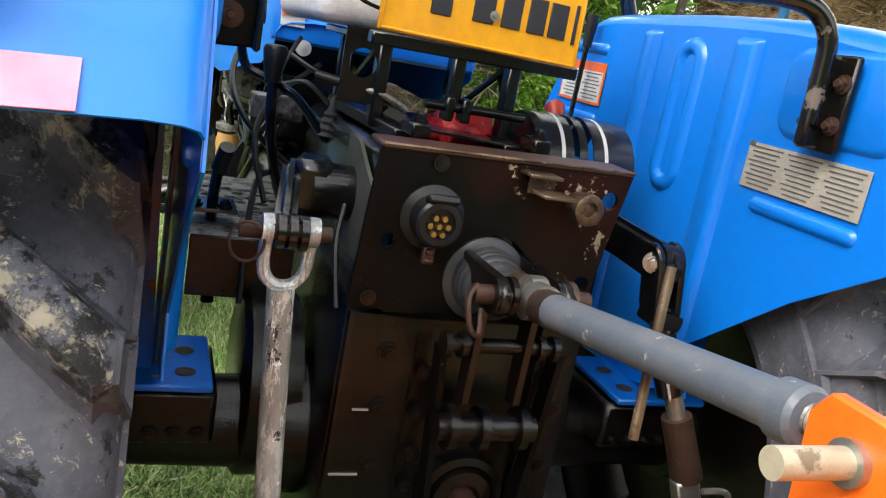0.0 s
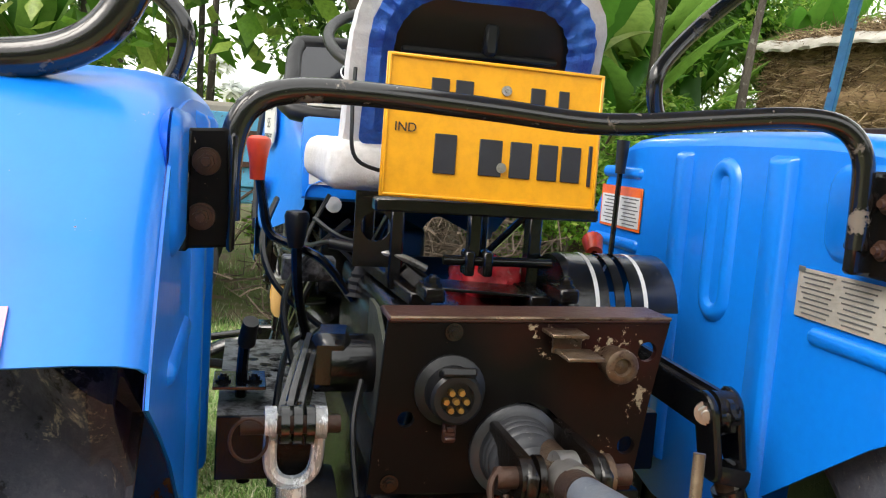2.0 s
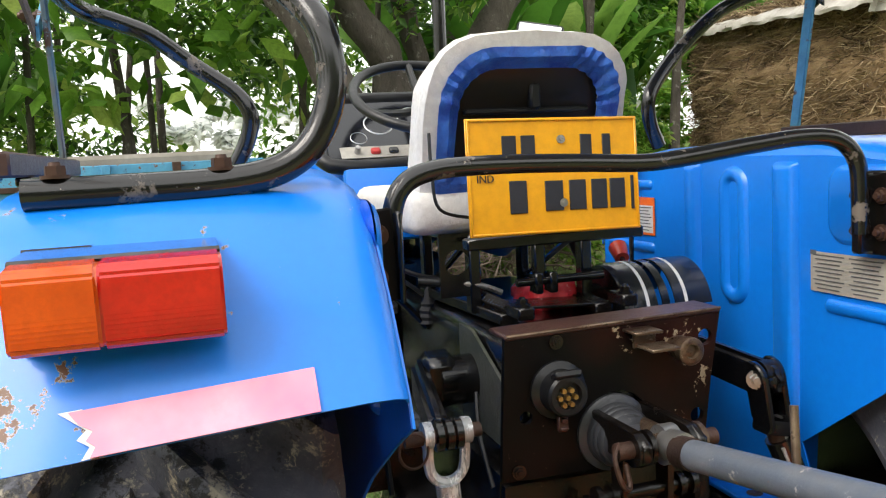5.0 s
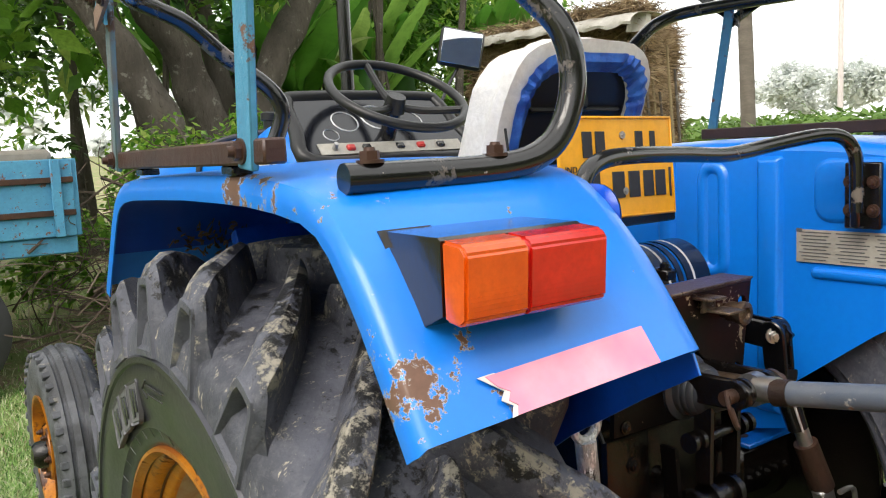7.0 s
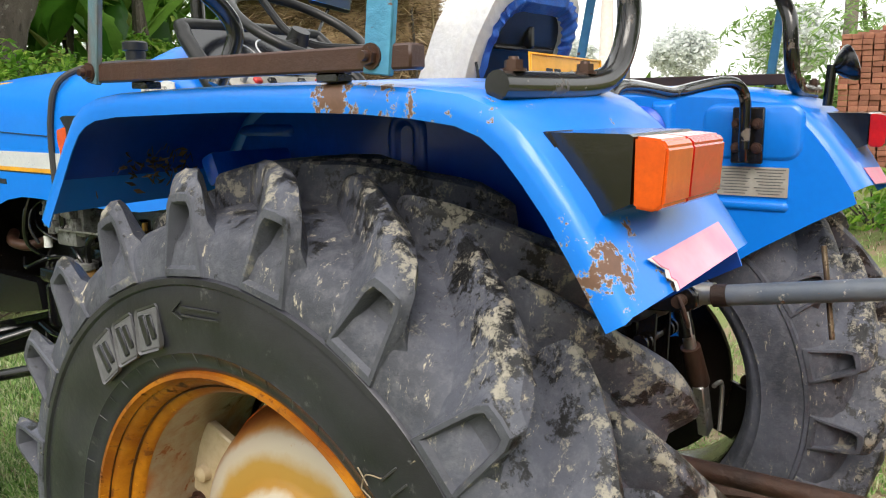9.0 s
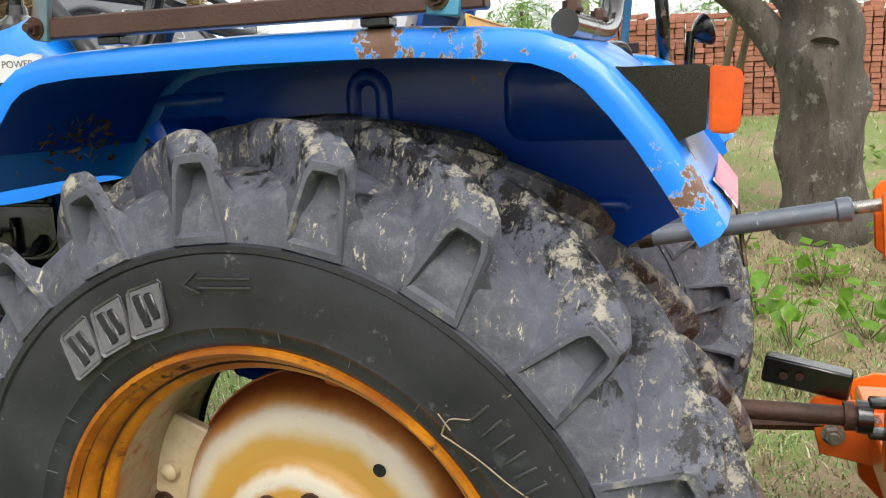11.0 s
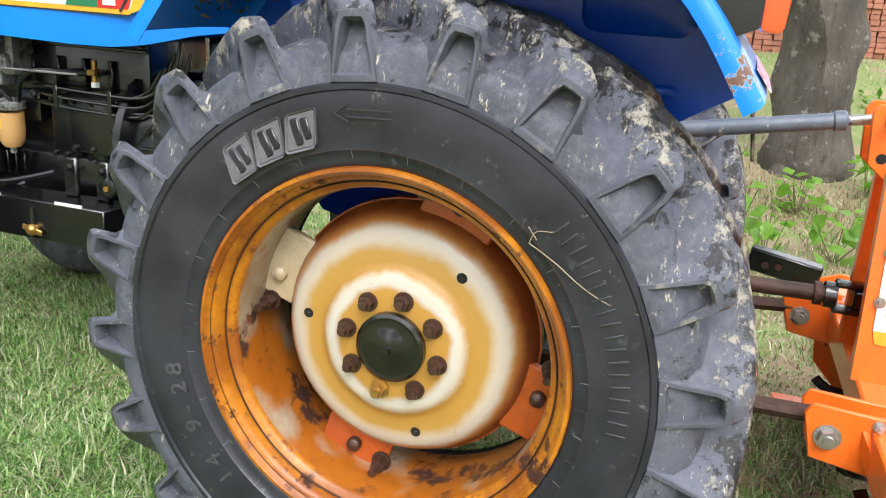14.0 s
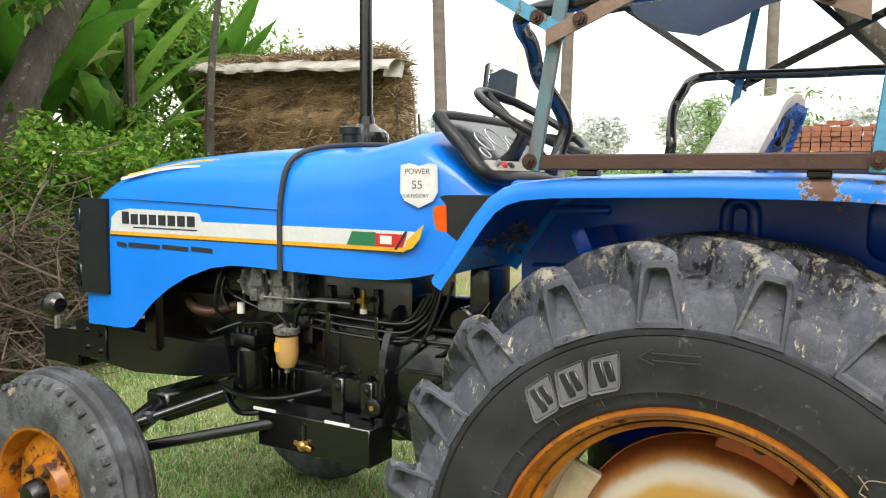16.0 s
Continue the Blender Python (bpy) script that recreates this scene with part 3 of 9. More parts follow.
def rear_wheel(side):
    at = Matrix.Translation((TX if side < 0 else -TX, 0, AXLE_Z))

    def done(name, bm, material, parent, label="", fn=None):
        if name in ("tyre", "tread_lug", "sidewall"):      # the inner half is broader
            for v in bm.verts:
                v.co.x *= 1.30 if v.co.x > 0 else 1
        for v in bm.verts:
            v.co.y, v.co.z = v.co.y * WS, v.co.z * WS
        mirror_x(bm, side)
        spun(bm, at)
        return (sub if fn is None else fn)(name, bm, material, parent, label)
    # wheel disc: dished centre with a rounded rim, step and flat for the nuts
    disc = lt([(0.05, 0.285), (0.02, 0.275), (-0.005, 0.262), (-0.026, 0.250), (-0.040, 0.232), (-0.047, 0.205), (-0.048, 0.172), (-0.052, 0.160), (-0.064, 0.148), (-0.068, 0.135), (-0.068, 0.07), (-0.06, 0.069)], seg=64)
    wheel = done("rear_wheel", disc, CREAM_RUST, tractor, "cream-painted wheel disc stained with orange rust", piece)
    done("tyre", TYRE_BM(), RUBBER_MUD, wheel, "black rubber tractor tyre, dusty and muddy")
    for bm in tyre_lugs():
        done("tread_lug", bm, RUBBER_MUD, wheel).data.materials.append(LUG_END)
    done("sidewall", SIDE_BM(-1), SIDEWALL, wheel, "clean dark tyre sidewall")
    done("sidewall", SIDE_BM(1), RUBBER_MUD, wheel, "muddy inner tyre sidewall")
    rim = lt([(-0.160, 0.366), (-0.166, 0.370), (-0.173, 0.374), (-0.172, 0.381), (-0.164, 0.383), (-0.158, 0.378), (-0.155, 0.366), (-0.150, 0.359), (-0.142, 0.355), (-0.126, 0.350), (-0.118, 0.338), (-0.112, 0.334), (-0.106, 0.333), (-0.106, 0.349), (-0.15, 0.370)], seg=96, closed=True)
    done("rim", rim, RIM, wheel, "rust-stained orange wheel rim")
    # right wheel: inner shade painted as near-black barrel, brackets and back plate
    done("rim_barrel", lt([(-0.107, 0.3335), (-0.08, 0.330), (-0.03, 0.332), (0.0, 0.338), (0.05, 0.333), (0.10, 0.345), (0.15, 0.357), (0.172, 0.372), (0.184, 0.391), (0.17, 0.388), (0.10, 0.36), (0.0, 0.35), (-0.107, 0.350)], seg=96, closed=True), BARREL if side < 0 else BLACK_OIL_SHADE, wheel, "beige wheel barrel streaked with rust")
    for x, r in ((-0.1565, 0.3685), (-0.128, 0.3492)):
        done("rust_line", lt([(x - 0.0035, r - 0.0012), (x - 0.001, r - 0.0022), (x + 0.002, r - 0.0012), (x, r + 0.003)], seg=96, closed=True), RUST_NUT, wheel)
    bm = bmesh.new()
    bmesh.ops.create_cone(bm, cap_ends=True, segments=40, radius1=0.285, radius2=0.285, depth=0.02, matrix=Matrix.Translation((0.05, 0, 0)) @ turn(0, 90, 0).to_4x4())
    for k in range(4):
        a = radians(20 + 90 * k)
        done("rim_bracket", bx((0.02, 0.30 * math.cos(a), 0.30 * math.sin(a)), (0.022, 0.085, 0.16), 0.004, turn(math.degrees(a), 0, 0)), (CREAM if k == 0 else HUB_ORANGE) if side < 0 else BLACK_OIL_SHADE, wheel)
    done("back_plate", bm, HUB_ORANGE if side < 0 else BLACK_OIL_SHADE, wheel, "orange-red plate behind the wheel disc" if side < 0 else "grimy dark plate")
    cap = lt([(-0.066, 0.074), (-0.082, 0.073), (-0.086, 0.066), (-0.084, 0.058), (-0.090, 0.040), (-0.097, 0.018), (-0.098, 0.010), (-0.108, 0.008), (-0.109, 0.0005)], seg=36)
    done("hub_cap", cap, BLACK_GLOSS, wheel, "glossy black oily hub cap")
    for k in range(8):
        a = radians(57.1 + 45 * k)
        bm = nut(bmesh.new(), (-0.068, 0.1016 * math.cos(a), 0.1016 * math.sin(a)), (-1, 0, 0), 0.0155, 0.022, 0.012)
        done("wheel_nut", bm, BRASS if k == 5 else RUST_NUT, wheel, "newer plated nut" if k == 5 else "")
    for k in range(4):
        a = radians(3 + 90 * k + (k % 2) * 4)
        bm = nut(bmesh.new(), (0.008, 0.318 * math.cos(a), 0.318 * math.sin(a)), (-1, 0, 0), 0.017, 0.03, 0.03)
        done("rim_bolt", bm, RUST_NUT, wheel)
        a += radians(13)
        bm = lt([(0.01, 0.017), (-0.006, 0.016), (-0.012, 0.010), (-0.014, 0.001)], at=(0, 0.306 * math.cos(a), 0.306 * math.sin(a)), seg=14)
        done("rim_rivet", bm, CREAM if k == 0 else RUST_NUT, wheel)
    for a, r in ((51, 0.208), (180 - 8, 0.2), (-74, 0.2)):
        a = radians(180 - a)
        done("disc_hole", lt([(-0.0485, 0.011), (-0.0492, 0.008), (-0.047, 0.0005)], at=(0, r * math.cos(a), r * math.sin(a)), seg=16), HOLE, wheel)
    return wheel


def TYRE_BM():
    bm = lt([(x, r) for x, r in ((-0.1875, 0.530), (-0.186, 0.552), (-0.178, 0.580), (-0.160, 0.600), (-0.13, 0.612), (-0.08, 0.621), (0, 0.626), (0.08, 0.621), (0.13, 0.612), (0.160, 0.600), (0.178, 0.580), (0.186, 0.552), (0.1875, 0.53))], seg=160)
    return bm


def SIDE_BM(s):
    bm = bmesh.new()
    if s:
        lathe(bm, [(s * x, r) for x, r in ((0.140, 0.362), (0.158, 0.376), (0.166, 0.385), (0.170, 0.392), (0.170, 0.396), (0.176, 0.410), (0.180, 0.414), (0.1795, 0.418), (0.186, 0.45), (0.1895, 0.485), (0.189, 0.512), (0.188, 0.518), (0.1925, 0.521),
                                            (0.1925, 0.530), (0.188, 0.533), (0.180, 0.535))], seg=144)
    return bm


def tread_letters(wheel):
    """Mould marks on the left tyre's sidewall: pale blocks for the maker's mark, size figures, rotation arrow, radial ticks and the mud cracks."""
    def at(deg, r, x=-0.192):
        a, r = radians(deg), r * WS
        return Vector((TX + x, -r * math.cos(a), AXLE_Z + r * math.sin(a)))

    def lay(deg, r, x=-0.1905):
        """A pose on the sidewall: x runs on along the rim (front to rear over the top), y outwards."""
        a = radians(deg)
        up = Vector((0, -math.cos(a), math.sin(a)))
        z = Vector((-1, 0, 0))
        return Matrix.Translation(at(deg, r, x)) @ Matrix((up.cross(z), up, z)).transposed().to_4x4()
    for base in (126.5, 285):
        for k in range(3):
            bm = box(bmesh.new(), (0, 0, 0), (0.066, 0.072, 0.004), 0.006)
            for v in bm.verts:
                v.co.x += 0.012 * v.co.y / 0.04
            spun(bm, lay(base - 8.8 * k, 0.459, -0.1885))
            blk = sub("sidewall_mark", bm, LETTER, wheel, "pale grey moulded block mark")
            # plain strokes inside the block
            bm = bmesh.new()
            box(bm, (-0.008, 0, 0), (0.017, 0.050, 0.004), 0.003)
            box(bm, (0.012, 0.002, 0), (0.016, 0.040, 0.004), 0.003)
            spun(bm, lay(base - 8.8 * k, 0.459, -0.1905))
            sub("mark_stroke", bm, SIDEWALL, wheel)
    for text, base, step, r, size in (("14.9-28", 225, 5.5, 0.448, 0.058),):
        for k, ch in enumerate(text):
            m = lay(base - step * k + 0, r - 0.018, -0.186)
            words("size_figure", ch, size, m @ Matrix.Translation((-size * 0.3, 0, 0)), FIGURE, None, 0.002).parent = wheel
    bm = bmesh.new()
    for k in range(9):          # worn model lettering, unreadable at most times: plain bars
        for dx in (-0.012, 0.012):
            b2 = box(bmesh.new(), (dx, 0, 0), (0.004, 0.036, 0.003), 0.001)
            spun(b2, lay(43 - 5.6 * k, 0.468, -0.1895))
            me = bpy.data.meshes.new("t")
            b2.to_mesh(me)
            b2.free()
            bm.from_mesh(me)
            bpy.data.meshes.remove(me)
    sub("worn_lettering", bm, SIDEWALL_EDGE, wheel, "worn raised lettering as plain bars")
    for k in range(48):
        sub("rim_tick", rd(at(7.5 * k, 0.398, -0.174), at(7.5 * k, 0.414, -0.180), 0.0008, None, 4), LETTER if k % 2 else SIDEWALL_EDGE, wheel)
    bm = bmesh.new()
    pts = [(100, 0.486), (88, 0.486)]
    rod(bm, at(97, 0.487), at(87, 0.487), 0.0016, None, 4)
    rod(bm, at(97, 0.474), at(87, 0.474), 0.0016, None, 4)
    rod(bm, at(97, 0.495), at(100, 0.480), 0.0016, None, 4)
    rod(bm, at(97, 0.466), at(100, 0.480), 0.0016, None, 4)
    sub("rotation_arrow", bm, SIDEWALL_EDGE, wheel, "moulded rotation arrow")
    for line in (((46, 0.405), (47, 0.43), (44.5, 0.455), (44.5, 0.48), (43.5, 0.515), (43.8, 0.54)), ((46, 0.405), (43, 0.412), (38, 0.425), (32, 0.442), (27, 0.468), (24, 0.50), (22, 0.53)), ((45.5, 0.42), (49, 0.425))):
        bm = pp([at(d, r, -0.188 if r > 0.44 else -0.1815 - (r - 0.4) * 0.15) for d, r in line], 0.0011, 5, 4)
        sub("mud_streak", bm, MUD, wheel, "dried mud streak")


def tread_rubber(m):
    """Worn grey rubber: a bluish dusty skin, black rubbed patches, and dried mud that thickens towards the crown of the tyre."""
    m.use_nodes = True
    nt = m.node_tree
    b = nt.nodes["Principled BSDF"]
    tc, sep = nt.nodes.new("ShaderNodeTexCoord"), nt.nodes.new("ShaderNodeSeparateXYZ")
    nt.links.new(tc.outputs["Object"], sep.inputs[0])

    def calc(op, a, c=None):
        n = nt.nodes.new("ShaderNodeMath")
        n.operation = op
        for i, v in enumerate((a, c)):
            if isinstance(v, (int, float)):
                n.inputs[i].default_value = v
            elif v is not None:
                nt.links.new(v, n.inputs[i])
        return n.outputs[0]
    dz = calc("SUBTRACT", sep.outputs["Z"], AXLE_Z)
    crown = calc("SUBTRACT", calc("SQRT", calc("ADD", calc("MULTIPLY", sep.outputs["Y"], sep.outputs["Y"]), calc("MULTIPLY", dz, dz))), 0.655)
    col = mixed(nt, ramp(nt, noise_of(nt, 6, 4, 0.6), [(0.36, (0, 0, 0)), (0.64, (1, 1, 1))]), (0.098, 0.104, 0.134), (0.054, 0.057, 0.072))
    col = mixed(nt, ramp(nt, noise_of(nt, 46, 6, 0.75), [(0.46, (0, 0, 0)), (0.72, (0.5,) * 3)]), col, (0.18, 0.182, 0.205))
    black = ramp(nt, calc("ADD", noise_of(nt, 15, 9, 0.76), calc("MULTIPLY", crown, 0.9)), [(0.525, (0, 0, 0)), (0.565, (1, 1, 1))])
    col = mixed(nt, black, col, (0.016, 0.016, 0.017))
    mud = ramp(nt, calc("ADD", noise_of(nt, 24, 10, 0.80), calc("MULTIPLY", crown, 1.15)), [(0.565, (0, 0, 0)), (0.615, (1, 1, 1))])
    col = mixed(nt, mud, col, mixed(nt, noise_of(nt, 40, 5, 0.7), (0.40, 0.36, 0.285), (0.24, 0.235, 0.21)))
    streak = ramp(nt, noise_of(nt, 26, 9, 0.82, (1, 2.4, 0.8)), [(0.595, (0, 0, 0)), (0.63, (1, 1, 1))])
    col = mixed(nt, streak, col, (0.47, 0.42, 0.32))
    nt.links.new(col, b.inputs["Base Color"])
    rr = mixed(nt, black, (0.56,) * 3, (0.36,) * 3)
    nt.links.new(mixed(nt, mud, rr, (0.88,) * 3), b.inputs["Roughness"])
    b.inputs["Specular IOR Level"].default_value = 0.35
    bp = nt.nodes.new("ShaderNodeBump")
    bp.inputs["Strength"].default_value, bp.inputs["Distance"].default_value = 0.5, 0.008
    nt.links.new(calc("ADD", noise_of(nt, 34, 7, 0.72), calc("MULTIPLY", mud, 0.4)), bp.inputs["Height"])
    nt.links.new(bp.outputs["Normal"], b.inputs["Normal"])


tread_rubber(RUBBER_MUD)
FIGURE = surface("moulded_grey_figures", (0.075, 0.077, 0.083), (0.045, 0.046, 0.05), 0.5, 0, 60, 14, 0, 0.3)
LUG_END = surface("dark_lug_rubber", (0.055, 0.058, 0.072), (0.115, 0.120, 0.148), 0.5, 0, 46, 9, 0, 0.5, (0.30, 0.28, 0.235), (0.585, 0.68), 13, spec=0.35, specks=[((0.40, 0.36, 0.29), 40, 0.63, 0.67), ((0.02, 0.02, 0.021), 16, 0.60, 0.66)])
CREAM_RUST = bpy.data.materials.new("rust_washed_cream")
CREAM_RUST.use_nodes = True
nt = CREAM_RUST.node_tree
b = nt.nodes["Principled BSDF"]
tc, sep = nt.nodes.new("ShaderNodeTexCoord"), nt.nodes.new("ShaderNodeSeparateXYZ")
nt.links.new(tc.outputs["Object"], sep.inputs[0])


def calc(op, a, c=None):
    n = nt.nodes.new("ShaderNodeMath")
    n.operation = op
    for i, v in enumerate((a, c)):
        if v is None:
            continue
        if isinstance(v, (int, float)):
            n.inputs[i].default_value = v
        else:
            nt.links.new(v, n.inputs[i])
    return n.outputs[0]


dy, dz = sep.outputs["Y"], calc("SUBTRACT", sep.outputs["Z"], AXLE_Z)
rad = calc("SQRT", calc("ADD", calc("MULTIPLY", dy, dy), calc("MULTIPLY", dz, dz)))
wob = calc("ADD", calc("MULTIPLY", calc("ADD", rad, calc("MULTIPLY", calc("SUBTRACT", noise_of(nt, 9, 5), 0.5), 0.045)), 3.3), 0.0)
col = ramp(nt, wob, [(0.0, (0.40, 0.205, 0.030)), (0.39, (0.42, 0.22, 0.036)), (0.44, (0.52, 0.49, 0.43)), (0.49, (0.53, 0.46, 0.36)), (0.535, (0.41, 0.215, 0.034)), (0.66, (0.43, 0.245, 0.050)), (0.74, (0.52, 0.45, 0.35)), (0.80, (0.50, 0.44, 0.36)), (0.85, (0.40, 0.17, 0.04)), (0.90, (0.22, 0.05, 0.012))])
rust = ramp(nt, noise_of(nt, 22, 7, 0.7), [(0.62, (0, 0, 0)), (0.75, (1, 1, 1))])
col = mixed(nt, rust, col, (0.40, 0.20, 0.06))
nt.links.new(col, b.inputs["Base Color"])
b.inputs["Roughness"].default_value, b.inputs["Coat Weight"].default_value = 0.42, 0.25
RUST_NUT = surface("brown_rusty_nut", (0.060, 0.028, 0.019), (0.085, 0.045, 0.03), 0.36, 0.35, 90, 30, 0, 0.06)
BLACK_GLOSS = surface("glossy_black", (0.004, 0.004, 0.004), (0.010, 0.008, 0.006), 0.12, 0, 40, 12, 0.5, 0.1)
HOLE = surface("dark_hole", (0.006, 0.005, 0.005), None, 0.8, 0, 40, 8, 0, 0)
SIDEWALL_EDGE = surface("sidewall_relief", (0.030, 0.031, 0.033), (0.045, 0.045, 0.046), 0.55, 0, 60, 8, 0, 0.1)
MUD = surface("dried_mud", (0.36, 0.30, 0.22), (0.27, 0.21, 0.14), 0.95, 0, 60, 20, 0, 0.4)

left_wheel = rear_wheel(-1)
tread_letters(left_wheel)
rear_wheel(1)

# --- fenders ---
FEND = [(0.585, 1.245), (0.577, 1.258), (0.527, 1.325), (0.478, 1.393), (0.445, 1.430), (0.412, 1.451), (0.37, 1.464), (0.30, 1.471), (0.15, 1.475), (0.0, 1.478), (-0.15, 1.477), (-0.25, 1.475), (-0.34, 1.469), (-0.41, 1.460), (-0.455, 1.444), (-0.49, 1.418),
        (-0.522, 1.383), (-0.554, 1.343), (-0.585, 1.297), (-0.612, 1.254), (-0.632, 1.222)]
XO, XI = 0.845, 0.432


def fender(side):
    name = "fender"
    k = side

    def normal(i):
        a, c = FEND[max(i - 1, 0)], FEND[min(i + 1, len(FEND) - 1)]
        t = Vector((0, c[0] - a[0], c[1] - a[1])).normalized()
        return Vector((0, t.z, -t.y)) * (-1)
    rows = []
    for i, (y, z) in enumerate(FEND):
        n = normal(i)
        if n.z < 0 and abs(y) < 0.4:
            n = -n
        if n.dot(Vector((0, y, z - 0.9))) < 0:
            n = -n
        p = Vector((0, y, z))
        row = []
        for x, h in ((XO, -0.036), (XO + 0.002, -0.022), (XO, -0.009), (XO - 0.006, -0.003), (XO - 0.016, 0.0), (0.70, 0.006), (0.58, 0.010), (XI + 0.05, 0.008), (XI + 0.02, 0.002), (XI + 0.006, -0.008), (XI, -0.026)):
            q = p + n * h
            q.z += 0.024 * max(0.0, (XO - x) / (XO - XI)) * max(0.0, min(1.0, (-y - 0.50) / 0.13)) - (0.004 if x > XO - 0.001 else 0)
            row.append((k * x, q.y, q.z))
        rows.append(row)
    bm = thicken(grid(bmesh.new(), rows), 0.003)
    fe = piece(name, bm, BLUE_FLAKED if side < 0 else BLUE, tractor, "blue fender with rust where the paint has chipped" if side < 0 else "blue fender")
    # inner wall with pressed ribs
    edge = [(y, z - 0.02) for y, z in FEND]
    low = [(-0.622, 1.208), (-0.536, 1.160), (-0.393, 1.071), (-0.190, 0.917), (-0.225, 0.830), (-0.05, 0.785), (0.14, 0.776), (0.34, 0.82), (0.50, 1.0), (0.548, 1.15), (0.548, 1.268)]
    poly = edge[2:-1] + low
    bm = slab(bmesh.new(), poly, (k, 0, 0), 0.003, yz(k * (XI - 0.001)))
    wall = sub("inner_wall", bm, BLUE if side > 0 else BLUE, fe, "pressed blue inner wall of the fender")
    # wheel-side skin: the arch's shade is put into its darker blue
    skin = slab(bmesh.new(), poly, (k, 0, 0), 0.001, yz(k * (XI + 0.0025)))
    sub("wall_skin", skin, BLUE_SHADED_DUSTY, fe, "dusty outer face of the wall, blue darkened for shade")

    def pressed(y0, y1, z0, z1, r, steps, both=True):
        """A panel pressed into the sheet: rounded loops, each set in by some way and raised by some height."""
        for face in ((-1, 1) if both else (-1,)):
            bm, last = bmesh.new(), None
            for inset, rise in steps:
                pts = []
                rr = max(r - inset, 0.004)
                for cy, cz, a0 in ((y1 - inset - rr, z1 - inset - rr, 0), (y0 + inset + rr, z1 - inset - rr, 90), (y0 + inset + rr, z0 + inset + rr, 180), (y1 - inset - rr, z0 + inset + rr, 270)):
                    pts += [(cy + rr * math.cos(radians(a0 + 18 * i)), cz + rr * math.sin(radians(a0 + 18 * i))) for i in range(6)]
                ring_ = [bm.verts.new((k * (XI + (0.0 if face < 0 else 0.0035) + face * (rise - 0.0005)), y, z)) for y, z in pts]
                if last:
                    for i in range(len(ring_)):
                        j = (i + 1) % len(ring_)
                        bm.faces.new((last[i], last[j], ring_[j], ring_[i]))
                last = ring_
            bm.faces.new(last)
            sub("pressed_rib", bm, BLUE if face < 0 else BLUE_SHADED_DUSTY, fe)
    plateau = ((0.0, 0.0), (0.006, 0.006), (0.013, 0.009))
    pressed(-0.046, 0.048, 1.152, 1.440, 0.047, ((0.0, 0.0), (0.006, 0.008), (0.013, 0.011), (0.022, 0.011), (0.027, 0.008), (0.033, 0.003)))
    pressed(-0.475, -0.250, 1.176, 1.204, 0.014, ((0.0, 0.0), (0.004, 0.006), (0.009, 0.009)))
    pressed(-0.500, -0.256, 1.300, 1.440, 0.040, plateau)
    pressed(0.305, 0.495, 1.382, 1.408, 0.012, ((0.0, 0.0), (0.004, 0.006), (0.009, 0.009)))
    pressed(0.300, 0.520, 1.228, 1.256, 0.012, ((0.0, 0.0), (0.004, 0.006), (0.009, 0.009)))
    for y0, y1 in ((0.112, 0.166), (-0.186, -0.120)):
        pressed(y0, y1, 0.85, 1.446, 0.008, ((0.0, 0.0), (0.006, 0.012), (0.014, 0.017)), False)
    # under-wall over the tyre and stays, shade painted in as darker blue
    rows = []
    for y, z in FEND[2:-2]:
        rows.append([(k * (XO - 0.01), y, z - 0.012), (k * 0.6, y * 0.99, z - 0.012), (k * (XI + 0.02), y * 0.99, z - 0.012)])
    sub("inner_lining", grid(bmesh.new(), rows), BLUE_SHADED_DUSTY, fe, "dusty underside, blue darkened for shade")
    sub("fender_stay", bx((k * 0.56, 0.30, 1.33), (0.20, 0.04, 0.06), 0.012, turn(-25, 0, 0), 2), BLUE_SHADED_DUSTY, fe)
    # axle bracket: channel from the fender to a foot on the axle housing
    bm = slab(bmesh.new(), [(-0.07, 0.775), (0.03, 0.775), (0.05, 1.30), (-0.16, 1.30)], (k, 0, 0), 0.006, yz(k * 0.440))
    slab(bm, [(0, 0), (0.11, 0), (0.09, 0.5), (0.02, 0.5)], (0, 1, 0), 0.006, lambda a, c: (k * (0.445 + a), -0.09 - 0.10 * c, 0.785 + c))
    box(bm, (k * 0.45, -0.05, 0.782), (0.19, 0.20, 0.012), 0.003)
    sub("axle_bracket", bm, BRACKET_BLUE, fe, "blue bracket with rust patches")
    for dx, dy in ((0.395, -0.10), (0.395, -0.02)):
        sub("bracket_hole", lt([(0.789, 0.016), (0.7895, 0.001)], "Z", (k * dx, dy, 0), 16), RUSTY, fe)
    return fe


left_fender, right_fender = fender(-1), fender(1)

